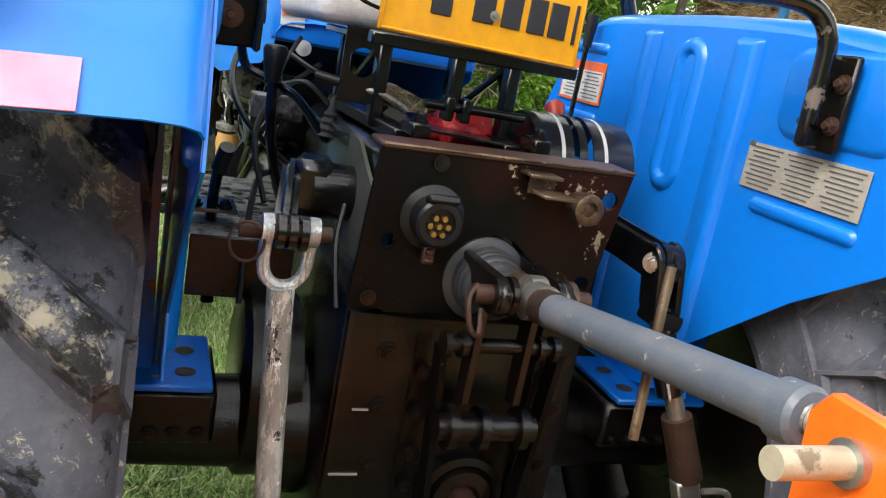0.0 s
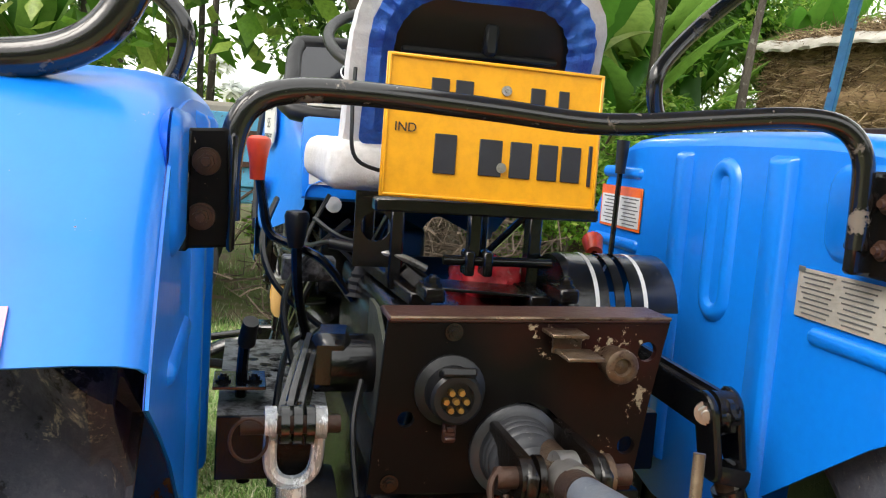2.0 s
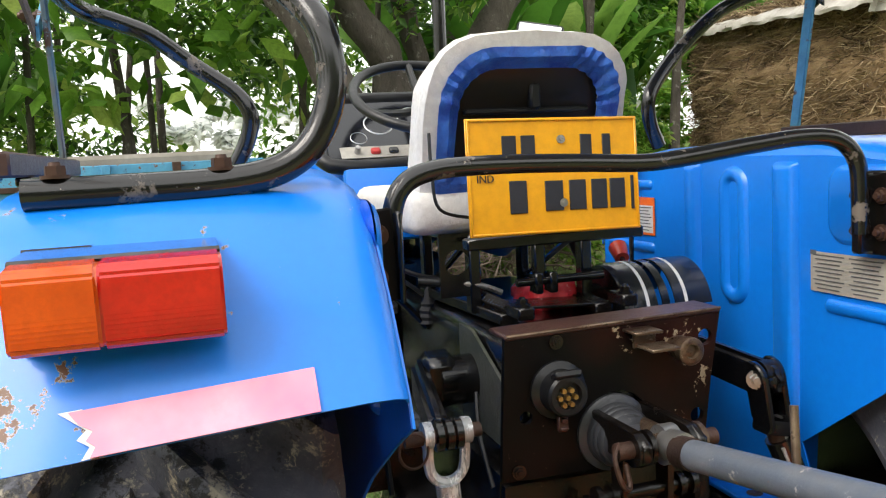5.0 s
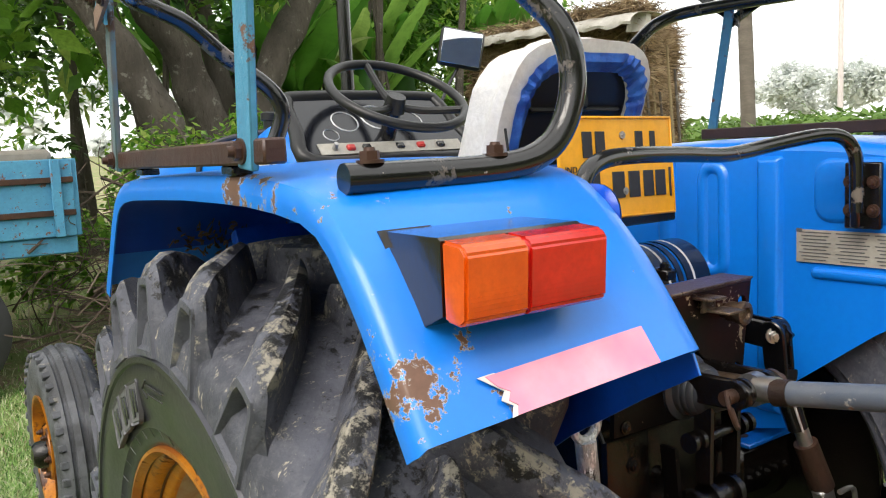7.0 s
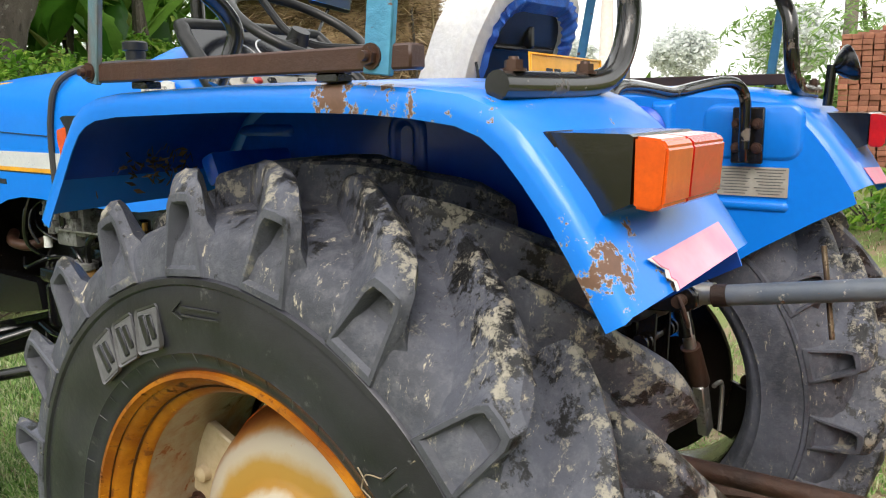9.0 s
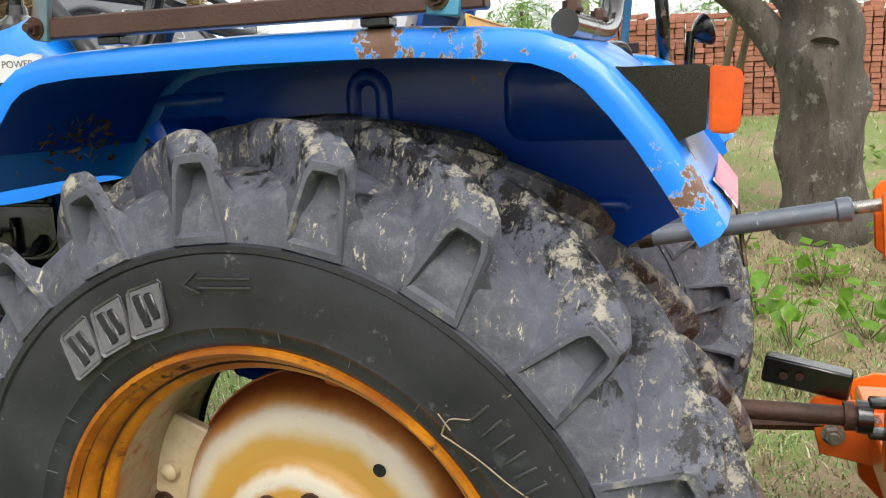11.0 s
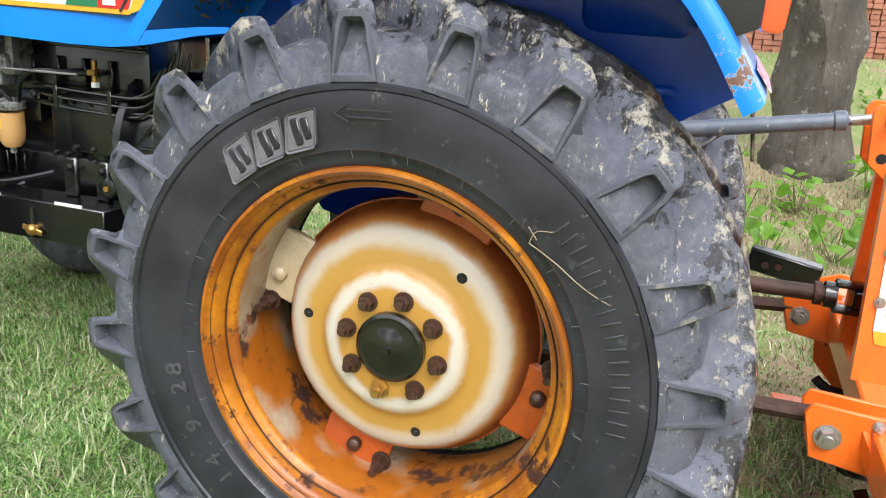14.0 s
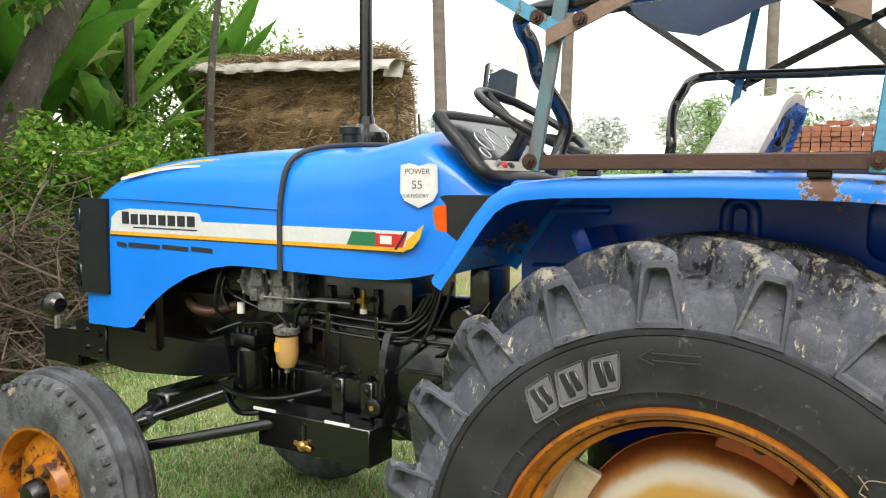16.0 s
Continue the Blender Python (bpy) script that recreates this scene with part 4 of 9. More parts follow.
# bar bracket plates and the bent bar between them
for k in (-1, 1):
    if k < 0:       # this one is bent to face the rear
        plate = piece("bar_bracket", bx((-0.412, -0.386, 1.362), (0.060, 0.008, 0.122), 0.003, turn(0, -4, 0)), BROWN_IRON, tractor, "rust-brown bracket plate with bolts")
        for dz in (-0.028, 0.028):
            sub("washer", rd((-0.408 + 0.06 * dz, -0.389, 1.362 + dz), (-0.408 + 0.06 * dz, -0.393, 1.362 + dz), 0.0145, 0.0140, 18), RUST_NUT, plate)
            sub("bolt", nut(bmesh.new(), (-0.408 + 0.06 * dz, -0.393, 1.362 + dz), (0, -1, 0), 0.0085, 0.009, 0.005), RUST_NUT, plate, "rusty brown bolt")
        sub("bracket_channel", bx((-0.427, -0.378, 1.36), (0.012, 0.036, 0.124), 0.003), BLACK, plate)
        sub("bracket_channel", bx((-0.380, -0.394, 1.36), (0.008, 0.022, 0.120), 0.003), BLACK, plate)
        continue
    plate = piece("bar_bracket", bx((k * 0.411, -0.375, 1.362), (0.012, 0.075, 0.135), 0.003), BLACK_OIL_SHADE, tractor, "rust-brown bracket plate with bolts")
    box_bm = bx((k * 0.402, -0.375, 1.362), (0.056, 0.020, 0.128), 0.004)
    sub("bracket_channel", box_bm, BLACK, plate)
    for dz in (-0.030, 0.028):
        for dyy in (-0.024, 0.024):
            sub("bolt", nut(bmesh.new(), (k * 0.405, -0.375 + dyy, 1.362 + dz), (-k, 0, 0), 0.010, 0.010, 0.005), RUST_NUT, plate)
piece("cross_bar", pp([(-0.385, -0.375, 1.33), (-0.384, -0.375, 1.40), (-0.368, -0.372, 1.447), (-0.325, -0.366, 1.468), (-0.24, -0.355, 1.472), (-0.10, -0.335, 1.468), (0.02, -0.325, 1.462), (0.10, -0.32, 1.466), (0.20, -0.33, 1.478), (0.30, -0.35, 1.488), (0.352, -0.365, 1.480), (0.378, -0.374, 1.447),
                       (0.384, -0.375, 1.39), (0.385, -0.375, 1.33)], 0.0138, 14, 5), PIPE, tractor, "bent black tube bar across the rear, paint rubbed off")

RUSTED = surface("dull_rusted_iron", (0.26, 0.175, 0.135), (0.17, 0.10, 0.075), 0.6, 0.1, 60, 8, 0, 0.35)
WORN_POST = surface("worn_blue_brown_iron", (0.10, 0.20, 0.25), (0.15, 0.115, 0.10), 0.5, 0.05, 50, 9, 0.05, 0.35, (0.13, 0.075, 0.055), (0.56, 0.60), 14, edge=(0.44, 0.56), stretch=(1, 1, 0.4), specks=[((0.30, 0.36, 0.38), 45, 0.65, 0.69)])
# hoops of bent tube on the fenders, flat rails and posts of the canopy frame
for k in (-1, 1):
    up_ = 0.034 if k > 0 else 0.0
    hoop = piece("fender_hoop", pp([(k * 0.805, -0.436, 1.468), (k * 0.72, -0.440, 1.468), (k * 0.60, -0.445, 1.470), (k * 0.53, -0.449, 1.482), (k * 0.487, -0.45, 1.515), (k * 0.464, -0.449, 1.575), (k * 0.470, -0.44, 1.64), (k * 0.50, -0.412, 1.69), (k * 0.56, -0.39, 1.74), (k * 0.65, -0.34, 1.79), (k * 0.76, -0.25, 1.82 + up_ * 0.8),
                                      (k * 0.82, 0.0, 1.825 + up_), (k * 0.83, 0.25, 1.82 + up_ * 1.4), (k * 0.80, 0.38, 1.812 + up_ * 1.5), (k * 0.74, 0.415, 1.795 + up_ * 1.3), (k * 0.68, 0.42, 1.77 + up_), (k * 0.60, 0.435, 1.71 + up_ * 0.6), (k * 0.52, 0.42, 1.65), (k * 0.49, 0.41, 1.60), (k * 0.50, 0.42, 1.545), (k * 0.53, 0.43, 1.488)], 0.0180, 14, 5), PIPE, tractor, "bent black tube guard hoop bolted to the fender")
    for x, y in ((0.771, -0.438), (0.596, -0.445)):
        sub("bolt", nut(bmesh.new(), (k * x, y, 1.484), (0, 0, 1), 0.012, 0.014, 0.004), RUST_NUT, hoop)
    rail = piece("fender_rail", bx((k * 0.845, -0.005, 1.5035), (0.030, 0.69, 0.031), 0.003), MAROON, tractor, "rust-brown flat iron rail along the fender top")
    for y in (-0.2, 0.22):
        sub("spacer", bx((k * 0.835, y, 1.482), (0.03, 0.04, 0.012), 0.002), BLACK, rail)
    for y in (-0.291, 0.337):
        sub("bolt", nut(bmesh.new(), (k * 0.862, y, 1.505), (k, 0, 0), 0.012, 0.012, 0.008), RUST_NUT, rail)
    for y, wide, lean in ((0.257 if k < 0 else 0.242, 0.030, 9.4 if k < 0 else 10.3), (-0.345, 0.044 if k < 0 else 0.024, 6.0)):
        piece("canopy_post", bx((k * 0.858, y, 1.94), (0.010, wide, 0.92), 0.002, turn(lean, 0, 0)), PALE_BLUE if y < 0 or k > 0 else WORN_POST, tractor, "faded pale blue flat iron post" if y < 0 or k > 0 else "flat iron post, pale blue paint worn to brown")
    piece("canopy_side_tube", pp([(k * 0.86, 0.78, 2.16), (k * 0.86, 0.3, 2.19), (k * 0.86, -0.5, 2.2), (k * 0.86, -0.95, 2.18)], 0.016, 10, 4), PIPE, tractor, "black canopy tube")
    for n_, ((y0, z0), (y1, z1), mt_) in enumerate((((0.262, 1.752), (0.76, 2.06), PALE_BLUE), ((0.30, 1.746), (-0.30, 1.992), RUSTED), ((-0.27, 1.745), (0.25, 1.985), RUSTED), ((-0.31, 1.74), (-0.85, 2.05), RUSTED)) if k < 0 else (((0.235, 1.82), (0.74, 2.185), PIPE), ((0.285, 1.815), (-0.22, 2.065), PIPE), ((-0.30, 1.82), (0.04, 2.16), PIPE))):
        mt = mt_
        a, c = Vector((k * (0.868 + 0.007 * n_), y0, z0)), Vector((k * (0.868 + 0.007 * n_), y1, z1))
        br = piece("canopy_brace", slab(bmesh.new(), [(0, -0.016), (1, -0.016), (1, 0.016), (0, 0.016)], (k, 0, 0), 0.006, lambda s, t, a=a, c=c: a.lerp(c, s) + Vector((0, 0, t))), mt, tractor, "flat iron brace with peeling paint")
        sub("bolt", nut(bmesh.new(), a.lerp(c, 0.12) + Vector((k * 0.006, 0, 0)), (k, 0, 0), 0.011, 0.010, 0.005), RUST_NUT, br)
for y, z in ((0.74, 2.165), (0.1, 2.2), (-0.95, 2.18)):
    piece("canopy_cross_tube", rd((-0.86, y, z), (0.86, y, z), 0.014, None, 10), PIPE, tractor)
rows = [[(x, y, 2.165 - (0.045 + 0.14 * math.exp(-((y - 0.36) / 0.20) ** 2)) * math.sin(math.pi * max(0.0, min(1.0, (x - 0.1) / 0.77))) ** 0.8 - 0.012 * math.sin(19 * x + 7 * y)) for x in [0.1 + 0.055 * i for i in range(15)]] for y in [-0.85 + 0.1 * j for j in range(15)]]
piece("tarpaulin", thicken(grid(bmesh.new(), rows), 0.003), TARP, tractor, "sagging blue-grey tarpaulin on the canopy frame")

# tail lamps
for k in (-1, 1):
    c, cx = Vector((k * 0.705, -0.57, 1.352)), k
    dn = Vector((0, -0.83, 0.56))
    up = Vector((0, 0.56, 0.83))
    def lampbox(x0, x1, d0, d1, h0, h1, bev):
        bm = bmesh.new()
        box(bm, (0, 0, 0), (1, 1, 1), 0)
        for v in bm.verts:
            x = x0 if v.co.x < 0 else x1
            d = d0 if v.co.y < 0 else d1
            h = h0 if v.co.z < 0 else h1
            v.co = Vector((k * x, -0.535 - d, 1.355 + h))
        bmesh.ops.bevel(bm, geom=list(bm.edges), offset=bev, segments=2, affect="EDGES")
        return bm
    bm = bmesh.new()
    prof = [(-0.500, 1.413), (-0.600, 1.412), (-0.606, 1.409), (-0.604, 1.335), (-0.566, 1.318), (-0.556, 1.316)]
    slab(bm, prof, (k, 0, 0), 0.186, yz(k * 0.611))
    lamp = piece("tail_lamp", bm, BLACK_GLOSS, tractor, "rear lamp with amber and red lens in a black housing", smooth=False)
    for x0, x1, mt, nm in ((0.719, 0.797, AMBER, "amber_lens"), (0.611, 0.719, RED, "red_lens")):
        bm = bmesh.new()
        slab(bm, [(-0.607, 1.410), (-0.638, 1.407), (-0.646, 1.398), (-0.642, 1.335), (-0.632, 1.328), (-0.607, 1.331)], (k, 0, 0), x1 - x0, yz(k * x0))
        bmesh.ops.bevel(bm, geom=list(bm.edges), offset=0.003, segments=2, affect="EDGES")
        sub(nm, bm, mt, lamp)
        bm = bmesh.new()
        for i in range(14):
            z = 1.339 + 0.0045 * i
            rod(bm, (k * (x0 + 0.004), -0.6435, z), (k * (x1 - 0.004), -0.6435, z), 0.0004, None, 4)
        sub("lens_ribs", bm, mt, lamp)
    sub("lamp_gasket", slab(bmesh.new(), [(-0.492, 1.412), (-0.500, 1.414), (-0.570, 1.312), (-0.562, 1.306)], (k, 0, 0), 0.196, yz(k * 0.606)), BLACK, lamp)
    ref = slab(bmesh.new(), [(0.53, 0.0), (0.739, 0.0), (0.734, 0.009), (0.742, 0.016), (0.736, 0.024), (0.748, 0.032), (0.757, 0.045), (0.53, 0.045)], (0, -0.83, 0.56), 0.002, lambda a, t: (k * a, -0.642 + t * 0.62, 1.233 + t * 0.83 + (0.745 - a) * 0.062))
    piece("reflector_strip", ref, PINK, tractor, "faded pink reflector tape, torn at one end", smooth=False)
bm = slab(bmesh.new(), [(0.728, 0.0), (0.746, -0.001), (0.739, 0.010), (0.750, 0.018), (0.742, 0.026), (0.766, 0.046), (0.745, 0.046), (0.73, 0.03)], (0, -0.83, 0.56), 0.0012, lambda a, t: (-a, -0.6412 + t * 0.62, 1.233 + t * 0.83 + (0.745 - a) * 0.062))
piece("tape_residue", bm, STICKER_W, tractor, "torn white backing of the tape", smooth=False)

# --- hood ---
def hood_section(y, w, zb, zs, zt):
    half = [(-w, zb), (-w * 1.0, (zb * 2 + zs) / 3), (-w * 0.998, (zb + zs * 2) / 3), (-w * 0.99, zs), (-w * 0.955, zs + (zt - zs) * 0.42), (-w * 0.86, zs + (zt - zs) * 0.72), (-w * 0.66, zs + (zt - zs) * 0.90), (-w * 0.35, zs + (zt - zs) * 0.98), (0, zt)]
    return [(x, y, z) for x, z in half] + [(-x, y, z) for x, z in half[-2::-1]]


ST = [(0.60, 0.24, 1.27, 1.30, 1.335), (0.72, 0.25, 1.22, 1.38, 1.430), (0.82, 0.272, 1.205, 1.455, 1.500), (0.90, 0.295, 1.185, 1.505, 1.558), (0.955, 0.307, 1.172, 1.505, 1.615), (1.0, 0.315, 1.165, 1.475, 1.625), (1.06, 0.322, 1.158, 1.455, 1.605), (1.2, 0.328, 1.156, 1.43, 1.578), (1.47, 0.33, 1.162, 1.425, 1.580), (1.60, 0.33, 1.166, 1.425, 1.577),
      (1.70, 0.33, 1.165, 1.42, 1.572), (1.80, 0.33, 1.150, 1.42, 1.568), (1.92, 0.33, 1.110, 1.415, 1.56), (2.02, 0.33, 1.060, 1.41, 1.552), (2.10, 0.33, 1.005, 1.405, 1.542), (2.17, 0.328, 0.945, 1.40, 1.532), (2.215, 0.327, 0.90, 1.395, 1.522), (2.26, 0.329, 0.890, 1.39, 1.51), (2.34, 0.328, 0.888, 1.375, 1.478), (2.41, 0.324, 0.889, 1.355, 1.44), (2.46, 0.320, 0.885, 1.33, 1.40), (2.505, 0.312, 0.885, 1.30, 1.35)]
bm = bmesh.new()
secs = [hood_section(*s) for s in ST]
grid(bm, secs)
bm.verts.ensure_lookup_table()
nfront = len(secs[0])
bm.faces.new(bm.verts[len(bm.verts) - nfront:])
hood = piece("hood", bm, BLUE, tractor, "glossy blue bonnet with white stripe and decals", angle=50)
HX = -0.3305

BOOT = surface("grey_dusty_rubber", (0.026, 0.028, 0.033), (0.052, 0.053, 0.058), 0.36, 0, 50, 9, 0, 0.2, specks=[((0.22, 0.21, 0.2), 40, 0.66, 0.72)])
# --- rear housing, hitch and linkage ---
def holed_plate(outline, holes, y, thick):
    """An upright plate across the tractor, with round holes of (x, z, r)."""
    bm = bmesh.new()
    edges = []
    for loop in [outline] + [[(x + r * math.cos(a), z + r * math.sin(a)) for a in (2 * math.pi * k / 18 for k in range(18))] for x, z, r in holes]:
        vs = [bm.verts.new((x, y, z)) for x, z in loop]
        edges += [bm.edges.new((vs[i], vs[(i + 1) % len(vs)])) for i in range(len(vs))]
    bmesh.ops.triangle_fill(bm, edges=edges, use_beauty=True, use_dissolve=False)
    g = bmesh.ops.extrude_face_region(bm, geom=list(bm.faces))
    bmesh.ops.translate(bm, vec=(0, thick, 0), verts=[v for v in g["geom"] if isinstance(v, bmesh.types.BMVert)])
    return bm


plate = piece("hitch_plate", holed_plate([(-0.186, 1.200), (0.206, 1.206), (0.186, 1.09), (0.170, 0.965), (-0.200, 0.970), (-0.193, 1.09)], [(0.176, 1.163, 0.014), (0.158, 1.030, 0.013), (-0.155, 1.070, 0.011), (0.006, 1.031, 0.062)], -0.256, 0.010), BROWN_IRON, tractor,
              "brown-black worn steel hitch plate with holes", smooth=False)
sub("top_lip", bx((0.010, -0.222, 1.2045), (0.392, 0.075, 0.009), 0.003, turn(0, -0.9, 0)), MAROON, plate, "brown lip along the top edge")
sub("lip_edge", rd((-0.184, -0.2585, 1.2040), (0.205, -0.2585, 1.2100), 0.0026, None, 8), RUST_EDGE, plate, "front edge of the lip, worn bare")
sub("trailer_socket", lt([(-0.250, 0.047), (-0.262, 0.047), (-0.266, 0.040), (-0.268, 0.036), (-0.296, 0.034), (-0.300, 0.030), (-0.300, 0.022), (-0.290, 0.021), (-0.290, 0.0005)], "Y", (-0.100, 0, 1.110), 28), PLASTIC, plate, "black round trailer socket")
sock = plate
for k in range(7):
    a = k * math.pi / 3
    r = 0.013 if k < 6 else 0
    sub("socket_pin", rd((-0.100 + r * math.cos(a), -0.290, 1.106 + r * math.sin(a)), (-0.100 + r * math.cos(a), -0.298, 1.106 + r * math.sin(a)), 0.0048, 0.004, 8), BRASS, plate)
sub("socket_lid", bx((-0.100, -0.292, 1.142), (0.046, 0.022, 0.012), 0.003, turn(-25, 0, 0)), PLASTIC, plate)
bm = bx((-0.102, -0.276, 1.060), (0.017, 0.010, 0.026), 0.002)
box(bm, (-0.102, -0.283, 1.066), (0.011, 0.006, 0.008), 0.0015)
box(bm, (-0.102, -0.283, 1.053), (0.014, 0.006, 0.005), 0.0015)
sub("socket_catch", bm, MAROON, plate)
bm = bx((0.045, -0.275, 1.192), (0.050, 0.045, 0.005), 0.001)
box(bm, (0.055, -0.305, 1.170), (0.050, 0.050, 0.005), 0.001)
box(bm, (0.052, -0.268, 1.178), (0.040, 0.006, 0.030), 0.001)
sub("tow_bracket", bm, RUST_EDGE, plate, "small bare iron bracket")
sub("hydraulic_coupling", lt([(-0.250, 0.016), (-0.270, 0.016), (-0.272, 0.0205), (-0.292, 0.0205), (-0.294, 0.023), (-0.306, 0.023), (-0.308, 0.020), (-0.308, 0.012), (-0.302, 0.010), (-0.304, 0.0005)], "Y", (0.116, 0, 1.155), 20), RUST_EDGE, plate, "brass-brown hydraulic coupling")
for x, z in ((-0.10, 1.187), (0.14, 0.985), (-0.172, 0.985)):
    sub("bolt", nut(bmesh.new(), (x, -0.256, z), (0, -1, 0), 0.009, 0.008, 0.003), BLACK_OIL_SHADE, plate)

boot = piece("rubber_boot", lt([(a, r * 0.82) for a, r in [(-0.25, 0.078), (-0.262, 0.078), (-0.266, 0.072), (-0.268, 0.064), (-0.274, 0.063), (-0.280, 0.063), (-0.282, 0.0612), (-0.285, 0.0625), (-0.292, 0.0610), (-0.294, 0.0590), (-0.297, 0.0600), (-0.306, 0.056), (-0.308, 0.0535), (-0.311, 0.0535), (-0.320, 0.047), (-0.328, 0.041), (-0.331, 0.041), (-0.335, 0.037), (-0.345, 0.032), (-0.352, 0.024), (-0.352, 0.001)]], "Y", (-0.004, 0, 1.026), 32), BOOT, tractor, "smooth grey rubber boot")
link = piece("top_link", rd((0.002, -0.455, 1.055), (0.014, -0.845, 1.119), 0.0215, 0.0215, 20), GREY_TUBE, tractor, "grey painted top link tube with rust spots")


def on_link(y):
    return Vector((0.002 - 0.0308 * (y + 0.455), y, 1.055 - 0.164 * (y + 0.455)))


sub("clamp_ring", rd(on_link(-0.442), on_link(-0.472), 0.0235, None, 20), RUSTY, link)
sub("end_collar", lt([(0, 0.0215), (0.004, 0.0262), (0.028, 0.0262), (0.033, 0.022), (0.034, 0.012)], "Z", (0, 0, 0), 22), GREY_TUBE, link).matrix_basis = Matrix.Translation(on_link(-0.838)) @ (on_link(-0.9) - on_link(-0.8)).to_track_quat("Z", "Y").to_matrix().to_4x4()
bm = rd(on_link(-0.868), on_link(-0.945), 0.0125, None, 14)
for i in range(16):
    rod(bm, on_link(-0.872 - 0.0045 * i), on_link(-0.8742 - 0.0045 * i), 0.0145, 0.0135, 12)
sub("thread", bm, STEEL, link, "bare screw thread")
sub("tommy_bar", pp([(0.028, -0.639, 1.172), (0.020, -0.654, 1.085), (0.014, -0.668, 0.994)], 0.0054, 10, 2), RUST_EDGE, link, "worn bare turning bar")
for i, (a, c, r, mt) in enumerate((((0.02, -0.30, 1.040), (0.012, -0.40, 1.050), 0.021, RUST_EDGE), ((0.008, -0.405, 1.051), (0.006, -0.445, 1.057), 0.024, STEEL))):
    sub("ball_end", rd(a, c, r, r * 0.95, 16), mt, link)
bm = lt([(-0.012, 0.018), (-0.012, 0.030), (0.012, 0.030), (0.012, 0.018)], "X", (0.010, -0.395, 1.048), 20, True)
sub("ball_joint", bm, STEEL, link, "bare steel ball joint")
for x in (-0.045, 0.046):
    bm = slab(bmesh.new(), [(-0.245, 1.01), (-0.40, 1.02), (-0.425, 1.035), (-0.425, 1.06), (-0.40, 1.073), (-0.245, 1.07)], (1, 0, 0), 0.014, yz(x))
    bmesh.ops.bevel(bm, geom=list(bm.edges), offset=0.003, segments=1, affect="EDGES")
    piece("top_link_lug", bm, BLACK_OIL_SHADE, tractor, "oily black clevis cheek")
pin = piece("top_link_pin", rd((-0.075, -0.395, 1.048), (0.092, -0.395, 1.048), 0.013, None, 14), RUSTY, tractor, "rusty cross pin")
for x in (-0.05, -0.028, 0.038, 0.058):
    sub("washer", rd((x, -0.395, 1.048), (x + 0.008, -0.395, 1.048), 0.026, None, 18), BLACK_OIL_SHADE if x < 0.05 else RUST_EDGE, pin)
sub("pin_clip", pp([(-0.07, -0.395, 1.06), (-0.085, -0.41, 1.045), (-0.08, -0.42, 1.01), (-0.065, -0.415, 1.0), (-0.062, -0.40, 1.03)], 0.004, 6), RUSTY, pin)
# rocker hanging under the top link
for x in (-0.030, 0.050):
    piece("hanger_plate", slab(bmesh.new(), [(-0.33, 0.86), (-0.30, 0.855), (-0.295, 1.02), (-0.335, 1.03)], (1, 0, 0), 0.010, yz(x)), BLACK_OIL_SHADE, tractor)
for z, r in ((0.945, 0.019),):
    pn = piece("hanger_pin", rd((-0.065, -0.315, z), (0.105, -0.315, z), r * 0.6, None, 12), BLACK_OIL_SHADE, tractor)
    for x in (-0.07, -0.045, 0.075, 0.098):
        sub("washer", rd((x, -0.315, z), (x + 0.010, -0.315, z), r, None, 16), BLACK_OIL_SHADE, pn)
piece("draft_yoke", rd((-0.045, -0.285, 0.80), (0.115, -0.285, 0.80), 0.022, None, 16), BLACK_OIL_SHADE, tractor)
for x in (-0.03, 0.02, 0.085):
    piece("yoke_collar", rd((x, -0.285, 0.80), (x + 0.014, -0.285, 0.80), 0.034, None, 18), BLACK_OIL_SHADE, tractor)

# housings
hs = bmesh.new()
box(hs, (0.008, 0.12, 0.70), (0.40, 0.66, 0.54), 0.03, None, 2)
housing = piece("gear_housing", hs, BLACK_OIL_SHADE, tractor, "oily black cast gear housing")
bm = bx((0.005, 0.145, 1.06), (0.33, 0.77, 0.24), 0.045, None, 3)
sub("lift_cover", bm, BLACK, housing, "black cover on top of the gearbox")
for x0, x1 in ((-0.185, -0.07), (0.13, 0.205)):
    sub("rear_plate", bx(((x0 + x1) / 2, -0.212, 0.76), (x1 - x0, 0.024, 0.38), 0.008, None, 2), BLACK_OIL_SHADE, housing)
    for z in (0.89, 0.80, 0.70, 0.62):
        sub("bolt", nut(bmesh.new(), ((x0 + x1) / 2 + 0.01, -0.224, z), (0, -1, 0), 0.012, 0.010, 0.003), BLACK_OIL_SHADE, housing)
for p, q in (((-0.045, -0.232, 0.915), (-0.028, -0.245, 0.60)), ((0.150, -0.232, 0.915), (0.118, -0.245, 0.60))):
    bm = slab(bmesh.new(), [(0, -0.01), (1, -0.01), (1, 0.01), (0, 0.01)], (0, -1, 0), 0.035, lambda s, t, p=Vector(p), q=Vector(q): p.lerp(q, s) + Vector((t * 0.5, 0, 0)))
    sub("cast_rib", bm, BROWN_IRON, housing, "rib with a rubbed brown edge")
for z in (0.86, 0.79, 0.72, 0.66):
    for x in (-0.055, 0.145):
        sub("bolt", nut(bmesh.new(), (x + 0.02 * (0.9 - z), -0.224, z), (0, -1, 0), 0.010, 0.012, 0.004), BLACK_OIL_SHADE, housing)
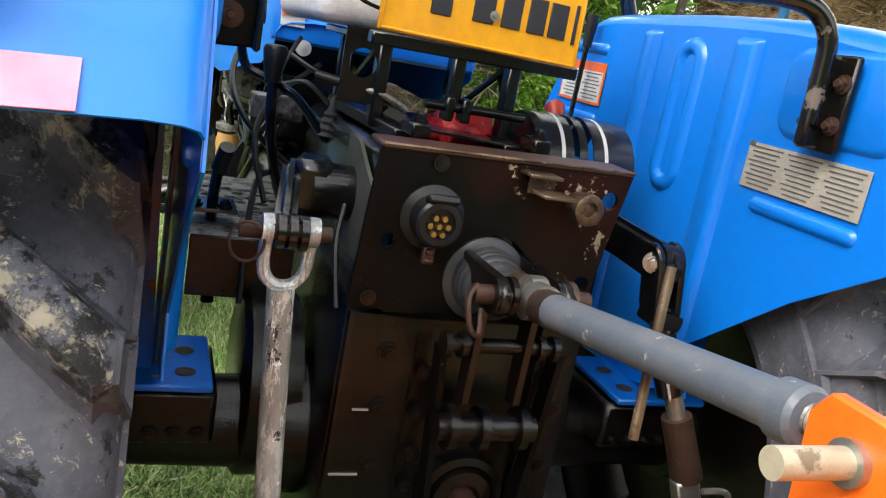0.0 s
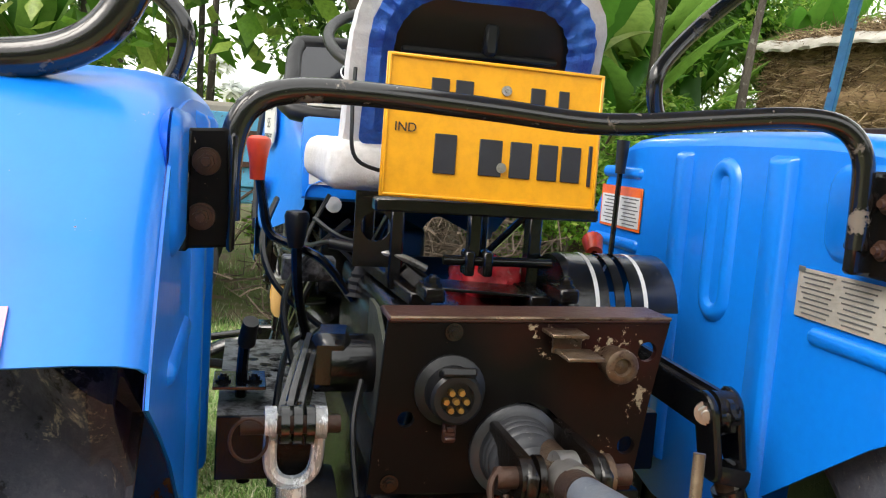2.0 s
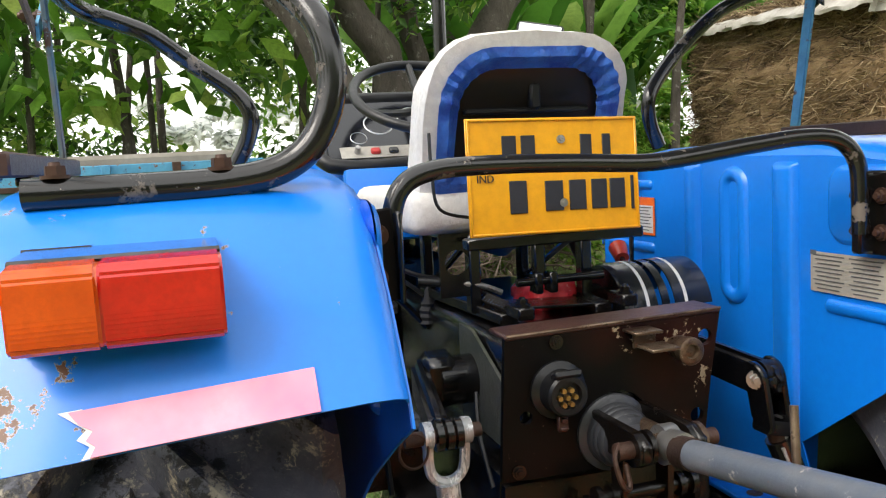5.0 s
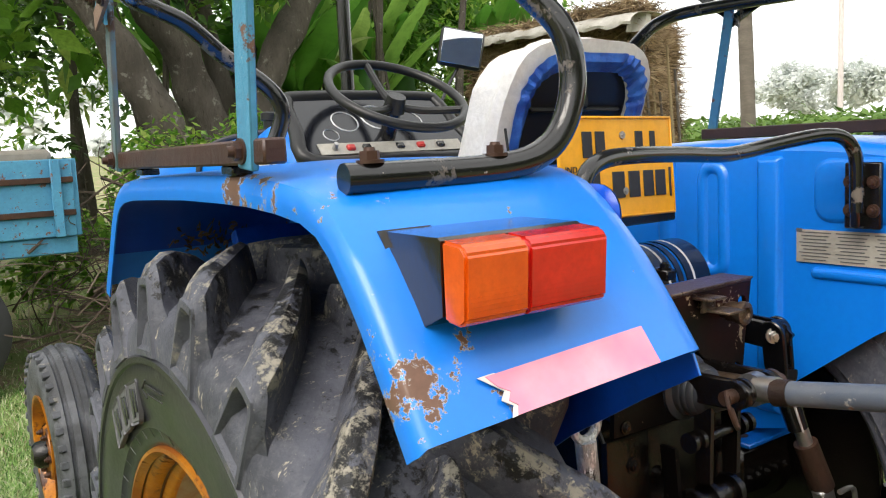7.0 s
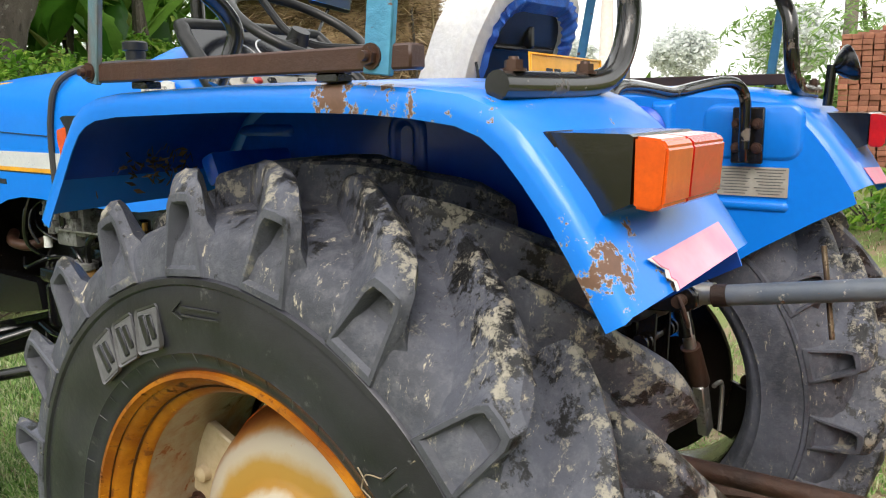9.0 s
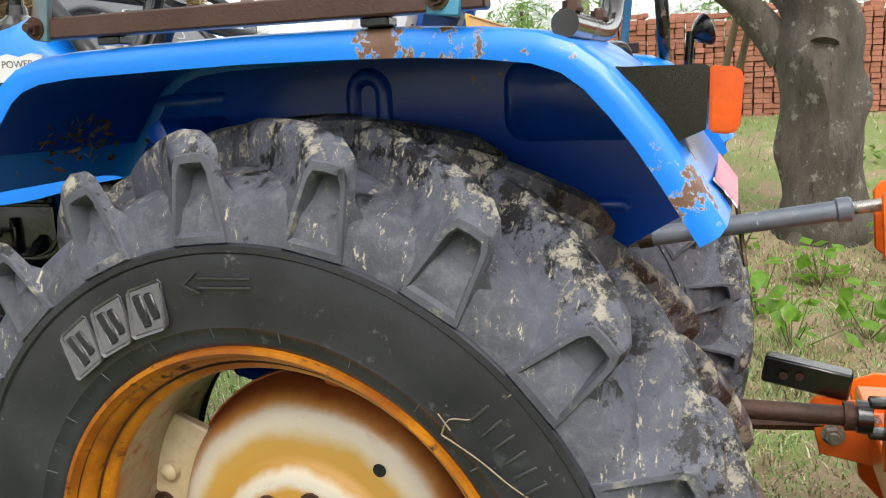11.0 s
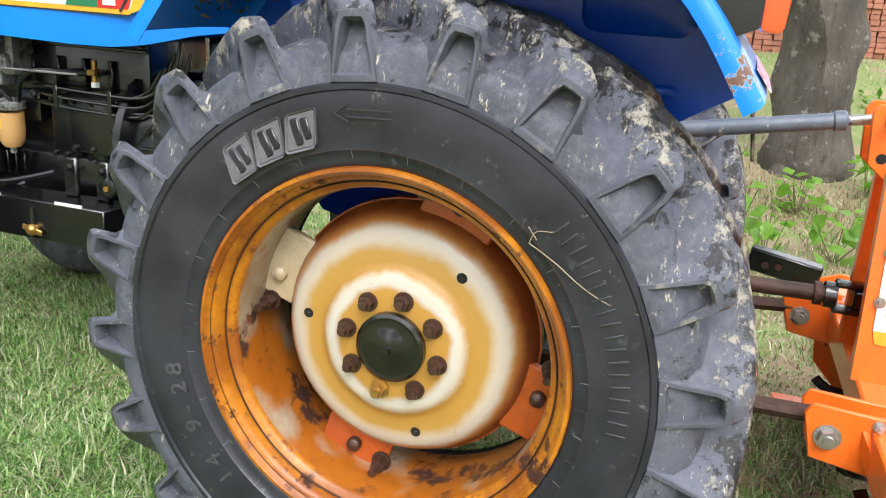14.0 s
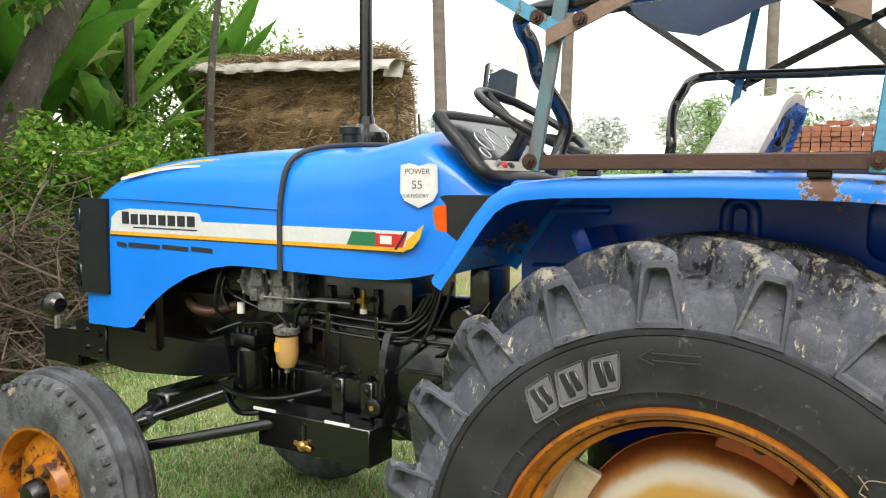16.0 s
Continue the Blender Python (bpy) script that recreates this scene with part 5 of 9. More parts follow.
sub("pto_cover", lt([(-0.20, 0.075), (-0.232, 0.072), (-0.236, 0.060), (-0.228, 0.055), (-0.240, 0.050), (-0.245, 0.030), (-0.235, 0.026), (-0.235, 0.0005)], "Y", (0.045, 0, 0.645), 28), BLACK_OIL_SHADE, housing, "round cast cover of the drive shaft outlet")
sub("pale_scrape", bx((-0.135, -0.226, 0.795), (0.045, 0.003, 0.0028), 0), STICKER, housing) 
sub("pale_scrape", bx((-0.155, -0.226, 0.685), (0.045, 0.003, 0.0028), 0), STICKER, housing)
sub("pale_scrape", bx((0.17, -0.226, 0.80), (0.03, 0.003, 0.0028), 0), STICKER, housing)
shaft = piece("drive_shaft", rd((0.042, -0.24, 0.648), (0.040, -0.93, 0.662), 0.022, None, 16), RUSTY, tractor, "brown rusty drive shaft to the implement")
sub("shaft_tube", rd((0.04, -0.88, 0.661), (0.04, -0.90, 0.662), 0.032, None, 16), RUSTY, shaft)
ring = piece("safety_ring", pp([(0.06 + 0.075 * math.cos(a), -0.30, 0.565 + 0.055 * math.sin(a)) for a in [math.pi * (0.05 + 0.9 * i / 8) for i in range(9)]], 0.009, 8, 3), STEEL, tractor, "bare ring on the drawbar")
piece("drawbar", bx((0.04, -0.28, 0.42), (0.09, 0.50, 0.035), 0.004), BLACK_OIL_SHADE, tractor)
for k in (-1, 1):
    ax = piece("axle_housing", lt([(0.18, 0.125), (0.24, 0.120), (0.26, 0.085), (0.30, 0.080), (0.50, 0.074), (0.56, 0.078), (0.565, 0.10), (0.60, 0.10)], "X", (0, 0, 0), 28), BLACK_OIL_SHADE, tractor, "black cast axle housing")
    ax.matrix_basis = Matrix.Translation((0, 0.0, AXLE_Z)) @ Matrix.Diagonal((k, 1, 1, 1))
    ax.matrix_parent_inverse = Matrix.Translation(tractor.location).inverted()
    sub2 = bx((k * 0.44, -0.035, 0.725), (0.19, 0.20, 0.09), 0.008)
    sd = piece("axle_pad", sub2, BLACK_OIL_SHADE, tractor)
    for i in range(5):
        piece("bolt", nut(bmesh.new(), (k * (0.37 + 0.035 * i), -0.137, 0.70), (0, -1, 0), 0.009, 0.008, 0.003), BLACK_OIL_SHADE, tractor)
    piece("drum_housing", lt([(0.205, 0.0005), (0.205, 0.165), (0.29, 0.168), (0.30, 0.155), (0.30, 0.0005)], "X", (0, 0.07, 0.70), 32), BLACK_OIL_SHADE, tractor).matrix_basis = Matrix.Diagonal((k, 1, 1, 1))
    # lower link, arm and lift rod
    piece("lower_link", pp([(k * 0.22, -0.05, 0.46), (k * 0.34, -0.45, 0.48), (k * 0.383, -0.90, 0.505)], 0.022, 8, 4), RUSTY, tractor, "flat rusty lower link arm")
    arm = bmesh.new()
    slab(arm, [(-0.03, 1.06), (-0.02, 1.13), (-0.26, 1.105), (-0.285, 1.09), (-0.29, 1.065), (-0.275, 1.045), (-0.24, 1.045)], (1, 0, 0), 0.030, yz(0.245))
    bmesh.ops.bevel(arm, geom=list(arm.edges), offset=0.011, segments=3, affect="EDGES")
    box(arm, (0.225, -0.03, 1.09), (0.07, 0.09, 0.09), 0.015)
    for v in arm.verts:
        v.co.x = k * (v.co.x + (0.045 * (-v.co.y) / 0.28))
    piece("lift_arm", arm, BLACK, tractor, "black lift arm")
# left lift rod with its clevis
rodl = piece("lift_rod", rd((-0.299, -0.285, 1.0), (-0.268, -0.30, 0.53), 0.0185, 0.0185, 18), GREASED, tractor, "bright bare steel lift rod")
u = pp([(-0.325, -0.285, 1.088), (-0.326, -0.285, 1.03), (-0.316, -0.285, 1.008), (-0.298, -0.285, 1.002), (-0.280, -0.285, 1.009), (-0.270, -0.285, 1.03), (-0.268, -0.285, 1.088)], 0.0085, 8, 4)
sub("clevis", u, GREASED, rodl, "bare steel clevis")
for x in (-0.327, -0.267):
    sub("clevis_eye", rd((x - 0.007, -0.285, 1.078), (x + 0.007, -0.285, 1.078), 0.020, None, 16), GREASED, rodl)
sub("clevis_pin", rd((-0.362, -0.285, 1.074), (-0.243, -0.285, 1.076), 0.011, None, 12), RUSTY, rodl)
sub("pin_ring", pp([(-0.352 + 0.022 * math.cos(a), -0.30, 1.062 + 0.026 * math.sin(a)) for a in [2 * math.pi * i / 12 for i in range(12)]], 0.0022, 6, 2, True), RUSTY, rodl)
for x in (-0.315, -0.300, -0.285):
    sub("washer", rd((x, -0.285, 1.075), (x + 0.010, -0.285, 1.075), 0.024, None, 16), BLACK, rodl)
# right levelling box
rr = piece("levelling_rod", rd((0.322, -0.245, 0.995), (0.425, -0.27, 0.74), 0.016, None, 14), STEEL, tractor, "bare steel levelling screw")
for dx, dyy in ((-0.024, -0.010), (0.026, 0.008)):
    bm = bmesh.new()
    slab(bm, [(0.028 * math.cos(a) * (1.0 if math.sin(a) > 0 else 0.92), 0.030 * math.sin(a) + (0.035 if math.sin(a) > 0 else -0.040)) for a in [math.pi * 2 * i / 18 for i in range(18)]], (1, 0, 0), 0.012, lambda a, b, dx=dx, dyy=dyy: (0.300 + dx - 0.20 * b, -0.25 + dyy + a, 1.045 + b))
    bmesh.ops.bevel(bm, geom=list(bm.edges), offset=0.003, segments=1, affect="EDGES")
    sub("fork_cheek", bm, BLACK, rr, "black fork cheek, paint chipped")
sub("fork_base", bx((0.320, -0.25, 0.985), (0.064, 0.046, 0.030), 0.010, turn(0, 12, 0), 2), BLACK, rr)
sub("fork_eye", rd((0.288, -0.25, 1.080), (0.316, -0.25, 1.080), 0.026, None, 20), BLACK_OIL_SHADE, rr)
sub("fork_pin", nut(bmesh.new(), (0.274, -0.262, 1.078), (-0.6, -1, 0), 0.013, 0.012, 0.004), STEEL, rr)
sub("fork_thread", rd((0.326, -0.246, 0.975), (0.332, -0.247, 0.955), 0.017, None, 14), RUSTY, rr)
sub("black_sleeve", rd((0.331, -0.247, 0.960), (0.372, -0.257, 0.855), 0.0245, 0.0225, 18), BLACK, rr, "black painted sleeve, worn bare along one side")
sub("sleeve_wear", rd((0.322, -0.2690, 0.950), (0.362, -0.2770, 0.850), 0.0035, 0.0025, 6), GREASED, rr)
bm = rd((0.395, -0.262, 0.815), (0.44, -0.275, 0.705), 0.026, 0.028, 16)
sub("screw_sleeve", bm, RUSTY, rr, "rusty brown sleeve")
sub("lower_fork", bx((0.462, -0.28, 0.63), (0.045, 0.03, 0.17), 0.004, turn(0, -22, 0)), STEEL, rr)
sub("lock_pin", pp([(0.45, -0.31, 0.70), (0.50, -0.315, 0.695), (0.505, -0.315, 0.62), (0.50, -0.315, 0.56)], 0.006, 8), STEEL, rr)

# --- foot plates, levers ---
for k in (-1, 1):
    holes = [(k * (-0.36 + 0.045 * i + 0.02 * (j % 2)), 0.33 + 0.04 * j, 0.012) for i in range(4) for j in range(5)]
    fp = holed_plate([(-0.40, 0.10), (-0.215, 0.10), (-0.20, 0.62), (-0.40, 0.62)] if k < 0 else [(0.215, 0.10), (0.40, 0.10), (0.40, 0.62), (0.20, 0.62)], [(k * abs(x), y, r) for x, y, r in holes], 0, 0.004)
    spun(fp, Matrix.Translation((0, 0, 0.955)) @ Matrix(((1, 0, 0, 0), (0, 0, 1, 0), (0, -1, 0, 0), (0, 0, 0, 1))))
    piece("foot_plate", fp, ALU, tractor, "worn metal foot plate with round holes", smooth=False)
    piece("plate_skirt", bx((k * 0.31, 0.095, 0.90), (0.18, 0.006, 0.11), 0.002), BLACK_OIL_SHADE, tractor)
br = piece("brake_lever", pp([(-0.362, 0.20, 0.94), (-0.362, 0.20, 1.0), (-0.358, 0.195, 1.06), (-0.352, 0.18, 1.085)], 0.010, 8), BLACK, tractor, "black hand lever on a bolted plate")
sub("lever_plate", bx((-0.365, 0.20, 0.985), (0.09, 0.10, 0.006), 0.001), BLACK, br)
sub("lever_grip", rd((-0.356, 0.195, 1.055), (-0.350, 0.165, 1.10), 0.016, 0.014, 12), PLASTIC, br)
sub("lever_rod", rd((-0.362, 0.20, 0.97), (-0.352, 0.19, 0.80), 0.008, 0.012, 8), BLACK, br)
for dx in (-0.028, 0.025):
    sub("bolt", nut(bmesh.new(), (-0.365 + dx, 0.185, 0.988), (0, 0, 1), 0.010, 0.010, 0.004), BLACK, br)
lv = piece("gear_lever", pp([(-0.345, 0.345, 1.35), (-0.335, 0.345, 1.29), (-0.320, 0.34, 1.235), (-0.28, 0.33, 1.215), (-0.22, 0.30, 1.19), (-0.16, 0.27, 1.12)], 0.009, 8), BLACK, tractor, "black bent lever with an orange knob")
sub("knob", lt([(0, 0.0005), (0.0, 0.014), (0.04, 0.017), (0.07, 0.024), (0.078, 0.022), (0.083, 0.014), (0.084, 0.0005)], "Z", (-0.348, 0.345, 1.335), 18), KNOB, lv, "orange-red knob")
lv = piece("gear_lever", pp([(-0.272, 0.29, 1.25), (-0.268, 0.29, 1.16), (-0.255, 0.30, 1.08), (-0.225, 0.31, 0.99), (-0.19, 0.32, 0.97)], 0.010, 8), BLACK, tractor, "black gear lever")
sub("knob", lt([(0, 0.0005), (0, 0.014), (0.03, 0.020), (0.06, 0.024), (0.068, 0.020), (0.070, 0.012), (0.070, 0.0005)], "Z", (-0.273, 0.29, 1.215), 18), PLASTIC, lv, "black knob")
prof = []
for i in range(4):
    prof += [(1.13 + 0.014 * i, 0.030 - 0.004 * i), (1.137 + 0.014 * i, 0.024 - 0.004 * i)]
piece("lever_boot", lt(prof + [(1.20, 0.008), (1.21, 0.0005)], "Z", (-0.15, 0.28, 0), 18), RUBBER, tractor, "ribbed rubber lever boot")
piece("side_valve", bx((-0.235, 0.46, 1.15), (0.11, 0.05, 0.05), 0.004), ALU, tractor, "dull metal block below the seat")
bm = slab(bmesh.new(), [(-0.20, 1.11), (-0.05, 1.175), (0.02, 1.175), (0.02, 1.0), (-0.20, 1.0)], (-1, 0, 0), 0.006, yz(-0.163))
piece("cover_side", bm, surface("worn_green_grey", (0.05, 0.06, 0.035), (0.12, 0.12, 0.10), 0.6, 0, 50, 9, 0, 0.4), tractor, "side plate worn to greenish grey")
piece("rock_shaft", rd((-0.235, -0.04, 1.085), (0.25, -0.04, 1.085), 0.045, None, 20), BLACK, tractor, "black rock shaft")
for i, (pts, r) in enumerate((([(-0.15, 0.5, 1.25), (-0.25, 0.42, 1.17), (-0.29, 0.3, 1.1), (-0.27, 0.2, 1.0)], 0.006), ([(-0.19, 0.55, 1.3), (-0.24, 0.5, 1.2), (-0.2, 0.35, 1.22), (-0.16, 0.28, 1.19)], 0.005), ([(-0.30, 0.62, 1.28), (-0.33, 0.5, 1.2), (-0.3, 0.4, 1.12), (-0.2, 0.35, 1.04)], 0.007), ([(-0.2, 0.4, 1.02), (-0.27, 0.3, 1.03), (-0.3, 0.15, 0.98), (-0.31, 0.05, 0.85)], 0.006),
                              ([(0.12, -0.1, 1.17), (0.2, 0.0, 1.2), (0.28, 0.1, 1.15), (0.3, 0.3, 1.1)], 0.006), ([(-0.21, -0.24, 0.96), (-0.215, -0.2, 1.04), (-0.20, -0.15, 1.09)], 0.004), ([(-0.05, 0.05, 1.19), (-0.13, 0.08, 1.24), (-0.2, 0.18, 1.25), (-0.24, 0.3, 1.27)], 0.005))):
    piece("cable", pp(pts, r, 6), PLASTIC, tractor, "black cable")
# quadrant drum with hydraulic levers
q = bmesh.new()
lathe(q, [(0.135, 0.0005), (0.135, 0.098), (0.145, 0.102), (0.150, 0.102)], "X", (0, 0.03, 1.158), 40)
bmesh.ops.bisect_plane(q, geom=list(q.verts) + list(q.edges) + list(q.faces), plane_co=(0, 0, 1.158), plane_no=(0, 0, -1), clear_outer=True)
drum = piece("lever_quadrant", q, BLACK, tractor, "black quadrant drum with slots and white scales")
for x0, x1, mt in ((0.150, 0.181, BLACK), (0.181, 0.188, STICKER_W), (0.188, 0.205, BLACK), (0.216, 0.232, BLACK), (0.244, 0.265, BLACK), (0.265, 0.272, STICKER_W), (0.272, 0.325, BLACK)):
    rows = [[(x, 0.03 - 0.102 * math.cos(a) * (1.004 if mt is STICKER_W else 1), 1.158 + 0.102 * math.sin(a) * (1.004 if mt is STICKER_W else 1)) for x in (x0, x1)] for a in [math.radians(12 + 9.2 * i) for i in range(18)]]
    sub("scale_strip" if mt is STICKER_W else "drum_band", thicken(grid(bmesh.new(), rows), 0.003), mt, drum, "white scale strip" if mt is STICKER_W else "")
for x, y, top, mt, r in ((0.300, 0.20, (0.320, 0.273, 1.242), KNOB, 0.022), (0.395, 0.35, (0.402, 0.356, 1.412), PLASTIC, 0.014), (0.150, 0.10, (0.125, 0.10, 1.285), PLASTIC, 0.017)):
    lv = piece("hydraulic_lever", rd((x, y, 1.20), top, 0.006, None, 8), BLACK, tractor, "hydraulic lever with a red knob" if mt is KNOB else "hydraulic lever with a black grip")
    d = (Vector(top) - Vector((x, y, 1.2))).normalized()
    sub("knob", rd(Vector(top) - d * 0.02, Vector(top) + d * (0.025 if r > 0.015 else 0.05), r * 0.75, r, 14), mt, lv)

# --- seat, plate ---
seat = piece("seat_frame", bx((-0.02, 0.20, 1.333), (0.30, 0.36, 0.014), 0.003), BLACK, tractor, "black seat frame on sliding rails")
for x in (-0.165, 0.125):
    sub("seat_rail", bx((x * 0.75, 0.12, 1.195), (0.035, 0.42, 0.022), 0.003, turn(0, 0, 4 if x < 0 else -4)), BLACK_OIL_SHADE, seat)
    sub("seat_upright", bx((x * 0.80, 0.03, 1.265), (0.022, 0.03, 0.15), 0.003), BLACK, seat)
    sub("seat_upright", bx((x * 0.80, 0.34, 1.265), (0.022, 0.03, 0.15), 0.003), BLACK, seat)
    sub("seat_strut", rd((x * 0.8, 0.33, 1.20), (x * 0.8, 0.05, 1.325), 0.007, None, 8), BLACK, seat)
bm = holed_plate([(-0.20, 1.225), (-0.13, 1.225), (-0.13, 1.345), (-0.20, 1.345)], [(-0.166, 1.29, 0.024)], 0.02, 0.006)
sub("seat_side_plate", bm, BLACK, seat, smooth=False)
sub("slide_bar", rd((-0.06, -0.01, 1.245), (0.12, -0.01, 1.245), 0.008, None, 12), BLACK, seat, "black cross bar")
for x in (-0.03, 0.0):
    sub("bar_block", bx((x + 0.01, -0.01, 1.242), (0.016, 0.034, 0.04), 0.003), BLACK, seat)
sub("seat_post", bx((-0.01, 0.0, 1.285), (0.022, 0.02, 0.09), 0.003), BLACK, seat)
sub("slide_plate", bx((0.0, -0.03, 1.205), (0.20, 0.09, 0.005), 0.001, turn(0, 3, 0)), BLACK_OIL_SHADE, seat)
for x, y in ((-0.105, -0.13), (0.105, -0.11)):
    b2 = bx((x, y, 1.215), (0.030, 0.06, 0.022), 0.003)
    nut(b2, (x, y - 0.01, 1.226), (0, 0, 1), 0.010, 0.012, 0.004)
    sub("rail_bolt", b2, BLACK_OIL_SHADE, seat)
sp = bmesh.new()
pipe(sp, [(-0.11 + 0.011 * math.cos(i * 1.57), 0.06 - 0.0035 * i, 1.215 + 0.011 * math.sin(i * 1.57)) for i in range(44)], 0.0024, 5, 1)
sub("coil_spring", sp, BLACK_OIL_SHADE, seat)
sub("release_lever", pp([(-0.08, 0.02, 1.225), (-0.13, 0.02, 1.245), (-0.20, 0.04, 1.252)], 0.006, 8), STEEL, seat)
sub("lever_sleeve", rd((-0.19, 0.038, 1.252), (-0.235, 0.05, 1.257), 0.009, None, 10), PLASTIC, seat)
film = bmesh.new()
bmesh.ops.create_icosphere(film, subdivisions=4, radius=1, matrix=Matrix.Translation((0.045, 0.09, 1.195)) @ Matrix.Diagonal((0.065, 0.08, 0.042, 1)))
for v in film.verts:
    v.co += v.normal * 0.016 * noise.noise(v.co * 32) + v.normal * 0.006 * noise.noise(v.co * 90)
crumple = part("crumpled_film", film, CLOTH_RED)
tagged(crumple, "crumpled red plastic film stuffed under the seat", "plastic film")

def rounded(w, h, r, n=6, cut=False):
    pts = []
    for cx, cz, a0 in ((w - r, h - r, 0), (-w + r, h - r, 90), (-w + 0.012, -h + 0.012, 180), (w - 0.012, -h + 0.012, 270)):
        rr = r if cz > 0 else 0.012
        pts += [(cx + rr * math.cos(radians(a0 + 90 * i / n)), cz + rr * math.sin(radians(a0 + 90 * i / n))) for i in range(n + 1)]
    return pts


def seat_ring(w0, h0, r0, y0, w1, h1, r1, y1, cz=1.545, cx=-0.022, lean=-0.42):
    a, c = rounded(w0, h0, r0), rounded(w1, h1, r1)
    return [[(cx + x, y0 + lean * (z), cz + z) for x, z in a + a[:1]], [(cx + x, y1 + lean * z, cz + z) for x, z in c + c[:1]]]


back = seat_ring(0.190, 0.150, 0.11, 0.055, 0.205, 0.158, 0.12, 0.030) + seat_ring(0.200, 0.152, 0.115, 0.000, 0.168, 0.118, 0.09, -0.008)[:2]
front = [[(x, y + 0.075, z) for x, y, z in back[0]]]
bm = grid(bmesh.new(), [[(-0.022 + (x + 0.022) * 0.82, y + 0.015, 1.545 + (z - 1.545) * 0.82) for x, y, z in front[0]]] + front + back)
bm.verts.ensure_lookup_table()
bmesh.ops.subdivide_edges(bm, edges=list(bm.edges), cuts=3, use_grid_fill=True)
for v in bm.verts:
    v.co += 0.0055 * Vector((noise.noise(v.co * 14), noise.noise(v.co * 14 + Vector((5, 0, 0))), noise.noise(v.co * 14 + Vector((0, 7, 0)))))
    a = math.atan2(v.co.z - 1.53, v.co.x + 0.022)
    edge_ = max(0.0, 1.0 - abs(math.hypot(v.co.x + 0.022, (v.co.z - 1.545) * 1.3) - 0.165) / 0.05)
    v.co.y += 0.0016 * edge_ * math.sin(a * 52 + 3 * noise.noise(v.co * 11))
backrest = piece("seat_backrest", bm, WHITE, tractor, "white cloth seat cover over a black shell", angle=60)
ring = seat_ring(0.178, 0.127, 0.097, -0.015, 0.138, 0.092, 0.070, -0.003)
mid = [[((a[0] + c[0]) / 2, (a[1] + c[1]) / 2 - 0.010, (a[2] + c[2]) / 2) for a, c in zip(*ring)]]
bm = grid(bmesh.new(), [ring[0]] + mid + [ring[1]])
bmesh.ops.subdivide_edges(bm, edges=list(bm.edges), cuts=4, use_grid_fill=True)
for v in bm.verts:
    a = math.atan2(v.co.z - 1.53, v.co.x + 0.022)
    v.co.y += 0.0026 * math.sin(a * 46 + 2.2 * noise.noise(v.co * 18)) + 0.003 * noise.noise(Vector((v.co.x * 60, 0, v.co.z * 60)))
sub("quilted_band", bm, BLUE_CLOTH, backrest, "blue gathered cloth band")
sub("back_shell", slab(bmesh.new(), [(x * 0.99, z * 0.99) for x, z in rounded(0.148, 0.10, 0.075)], (0, 1, 0), 0.03, lambda x, z: (-0.022 + x, 0.012 - 0.42 * z, 1.545 + z)), PLASTIC, backrest, "black seat shell")
sub("shell_rib", bx((-0.022, 0.006, 1.60), (0.20, 0.022, 0.018), 0.004), PLASTIC, backrest)
sub("shell_rib", bx((-0.022, 0.002, 1.565), (0.25, 0.02, 0.010), 0.003), PLASTIC, backrest)
sub("shell_clip", bx((-0.01, -0.004, 1.59), (0.022, 0.03, 0.05), 0.005), PLASTIC, backrest)
sub("cover_cord", pp([(-0.215, -0.005, 1.53), (-0.218, -0.02, 1.46), (-0.21, -0.03, 1.395), (-0.15, -0.03, 1.375)], 0.003, 6), PLASTIC, backrest)
cu = bx((-0.02, 0.28, 1.385), (0.46, 0.50, 0.085), 0.035, None, 4)
for v in cu.verts:
    v.co += 0.006 * Vector((noise.noise(v.co * 9), noise.noise(v.co * 9 + Vector((5, 0, 0))), noise.noise(v.co * 9 + Vector((0, 7, 0)))))
piece("seat_cushion", cu, WHITE, tractor, "white cloth-covered seat cushion")

NP = Matrix.Translation((-0.024, -0.118, 1.445)) @ turn(-4, 1.0, 0).to_4x4()
bm = box(bmesh.new(), (0, 0, 0), (0.325, 0.003, 0.200), 0.001)
spun(bm, NP)
npl = piece("number_plate", bm, YELLOW, tractor, "yellow number plate with dark unreadable bars")
bm = bmesh.new()
for c, s in (((0, -0.003, 0.0965), (0.317, 0.003, 0.004)), ((0, -0.003, -0.0965), (0.317, 0.003, 0.004)), ((-0.158, -0.003, 0), (0.004, 0.003, 0.193)), ((0.158, -0.003, 0), (0.004, 0.003, 0.193))):
    box(bm, c, s, 0.001)
sub("raised_border", spun(bm, NP), YELLOW, npl)
for x, z, w, h in ((-0.085, 0.045, 0.026, 0.050), (-0.050, 0.045, 0.026, 0.050), (0.060, 0.045, 0.022, 0.050), (0.100, 0.045, 0.016, 0.050), (-0.072, -0.035, 0.032, 0.056), (-0.005, -0.035, 0.034, 0.052), (0.040, -0.035, 0.032, 0.052), (0.082, -0.035, 0.030, 0.052), (0.118, -0.035, 0.030, 0.052), (0.148, -0.035, 0.006, 0.060)):
    sub("plate_bar", spun(bx((x, -0.003, z), (w, 0.0025, h), 0.0008), NP), INK, npl)
words("country_mark", "IND", 0.018, NP @ Matrix.Translation((-0.147, -0.0035, -0.008)) @ turn(90, 0, 0).to_4x4(), INK, npl, 0.0006)
for z in (0.062, -0.048):
    sub("plate_bolt", spun(nut(bmesh.new(), (0.012, -0.0015, z), (0, -1, 0), 0.0055, 0.004, 0.002), NP), STEEL, npl)
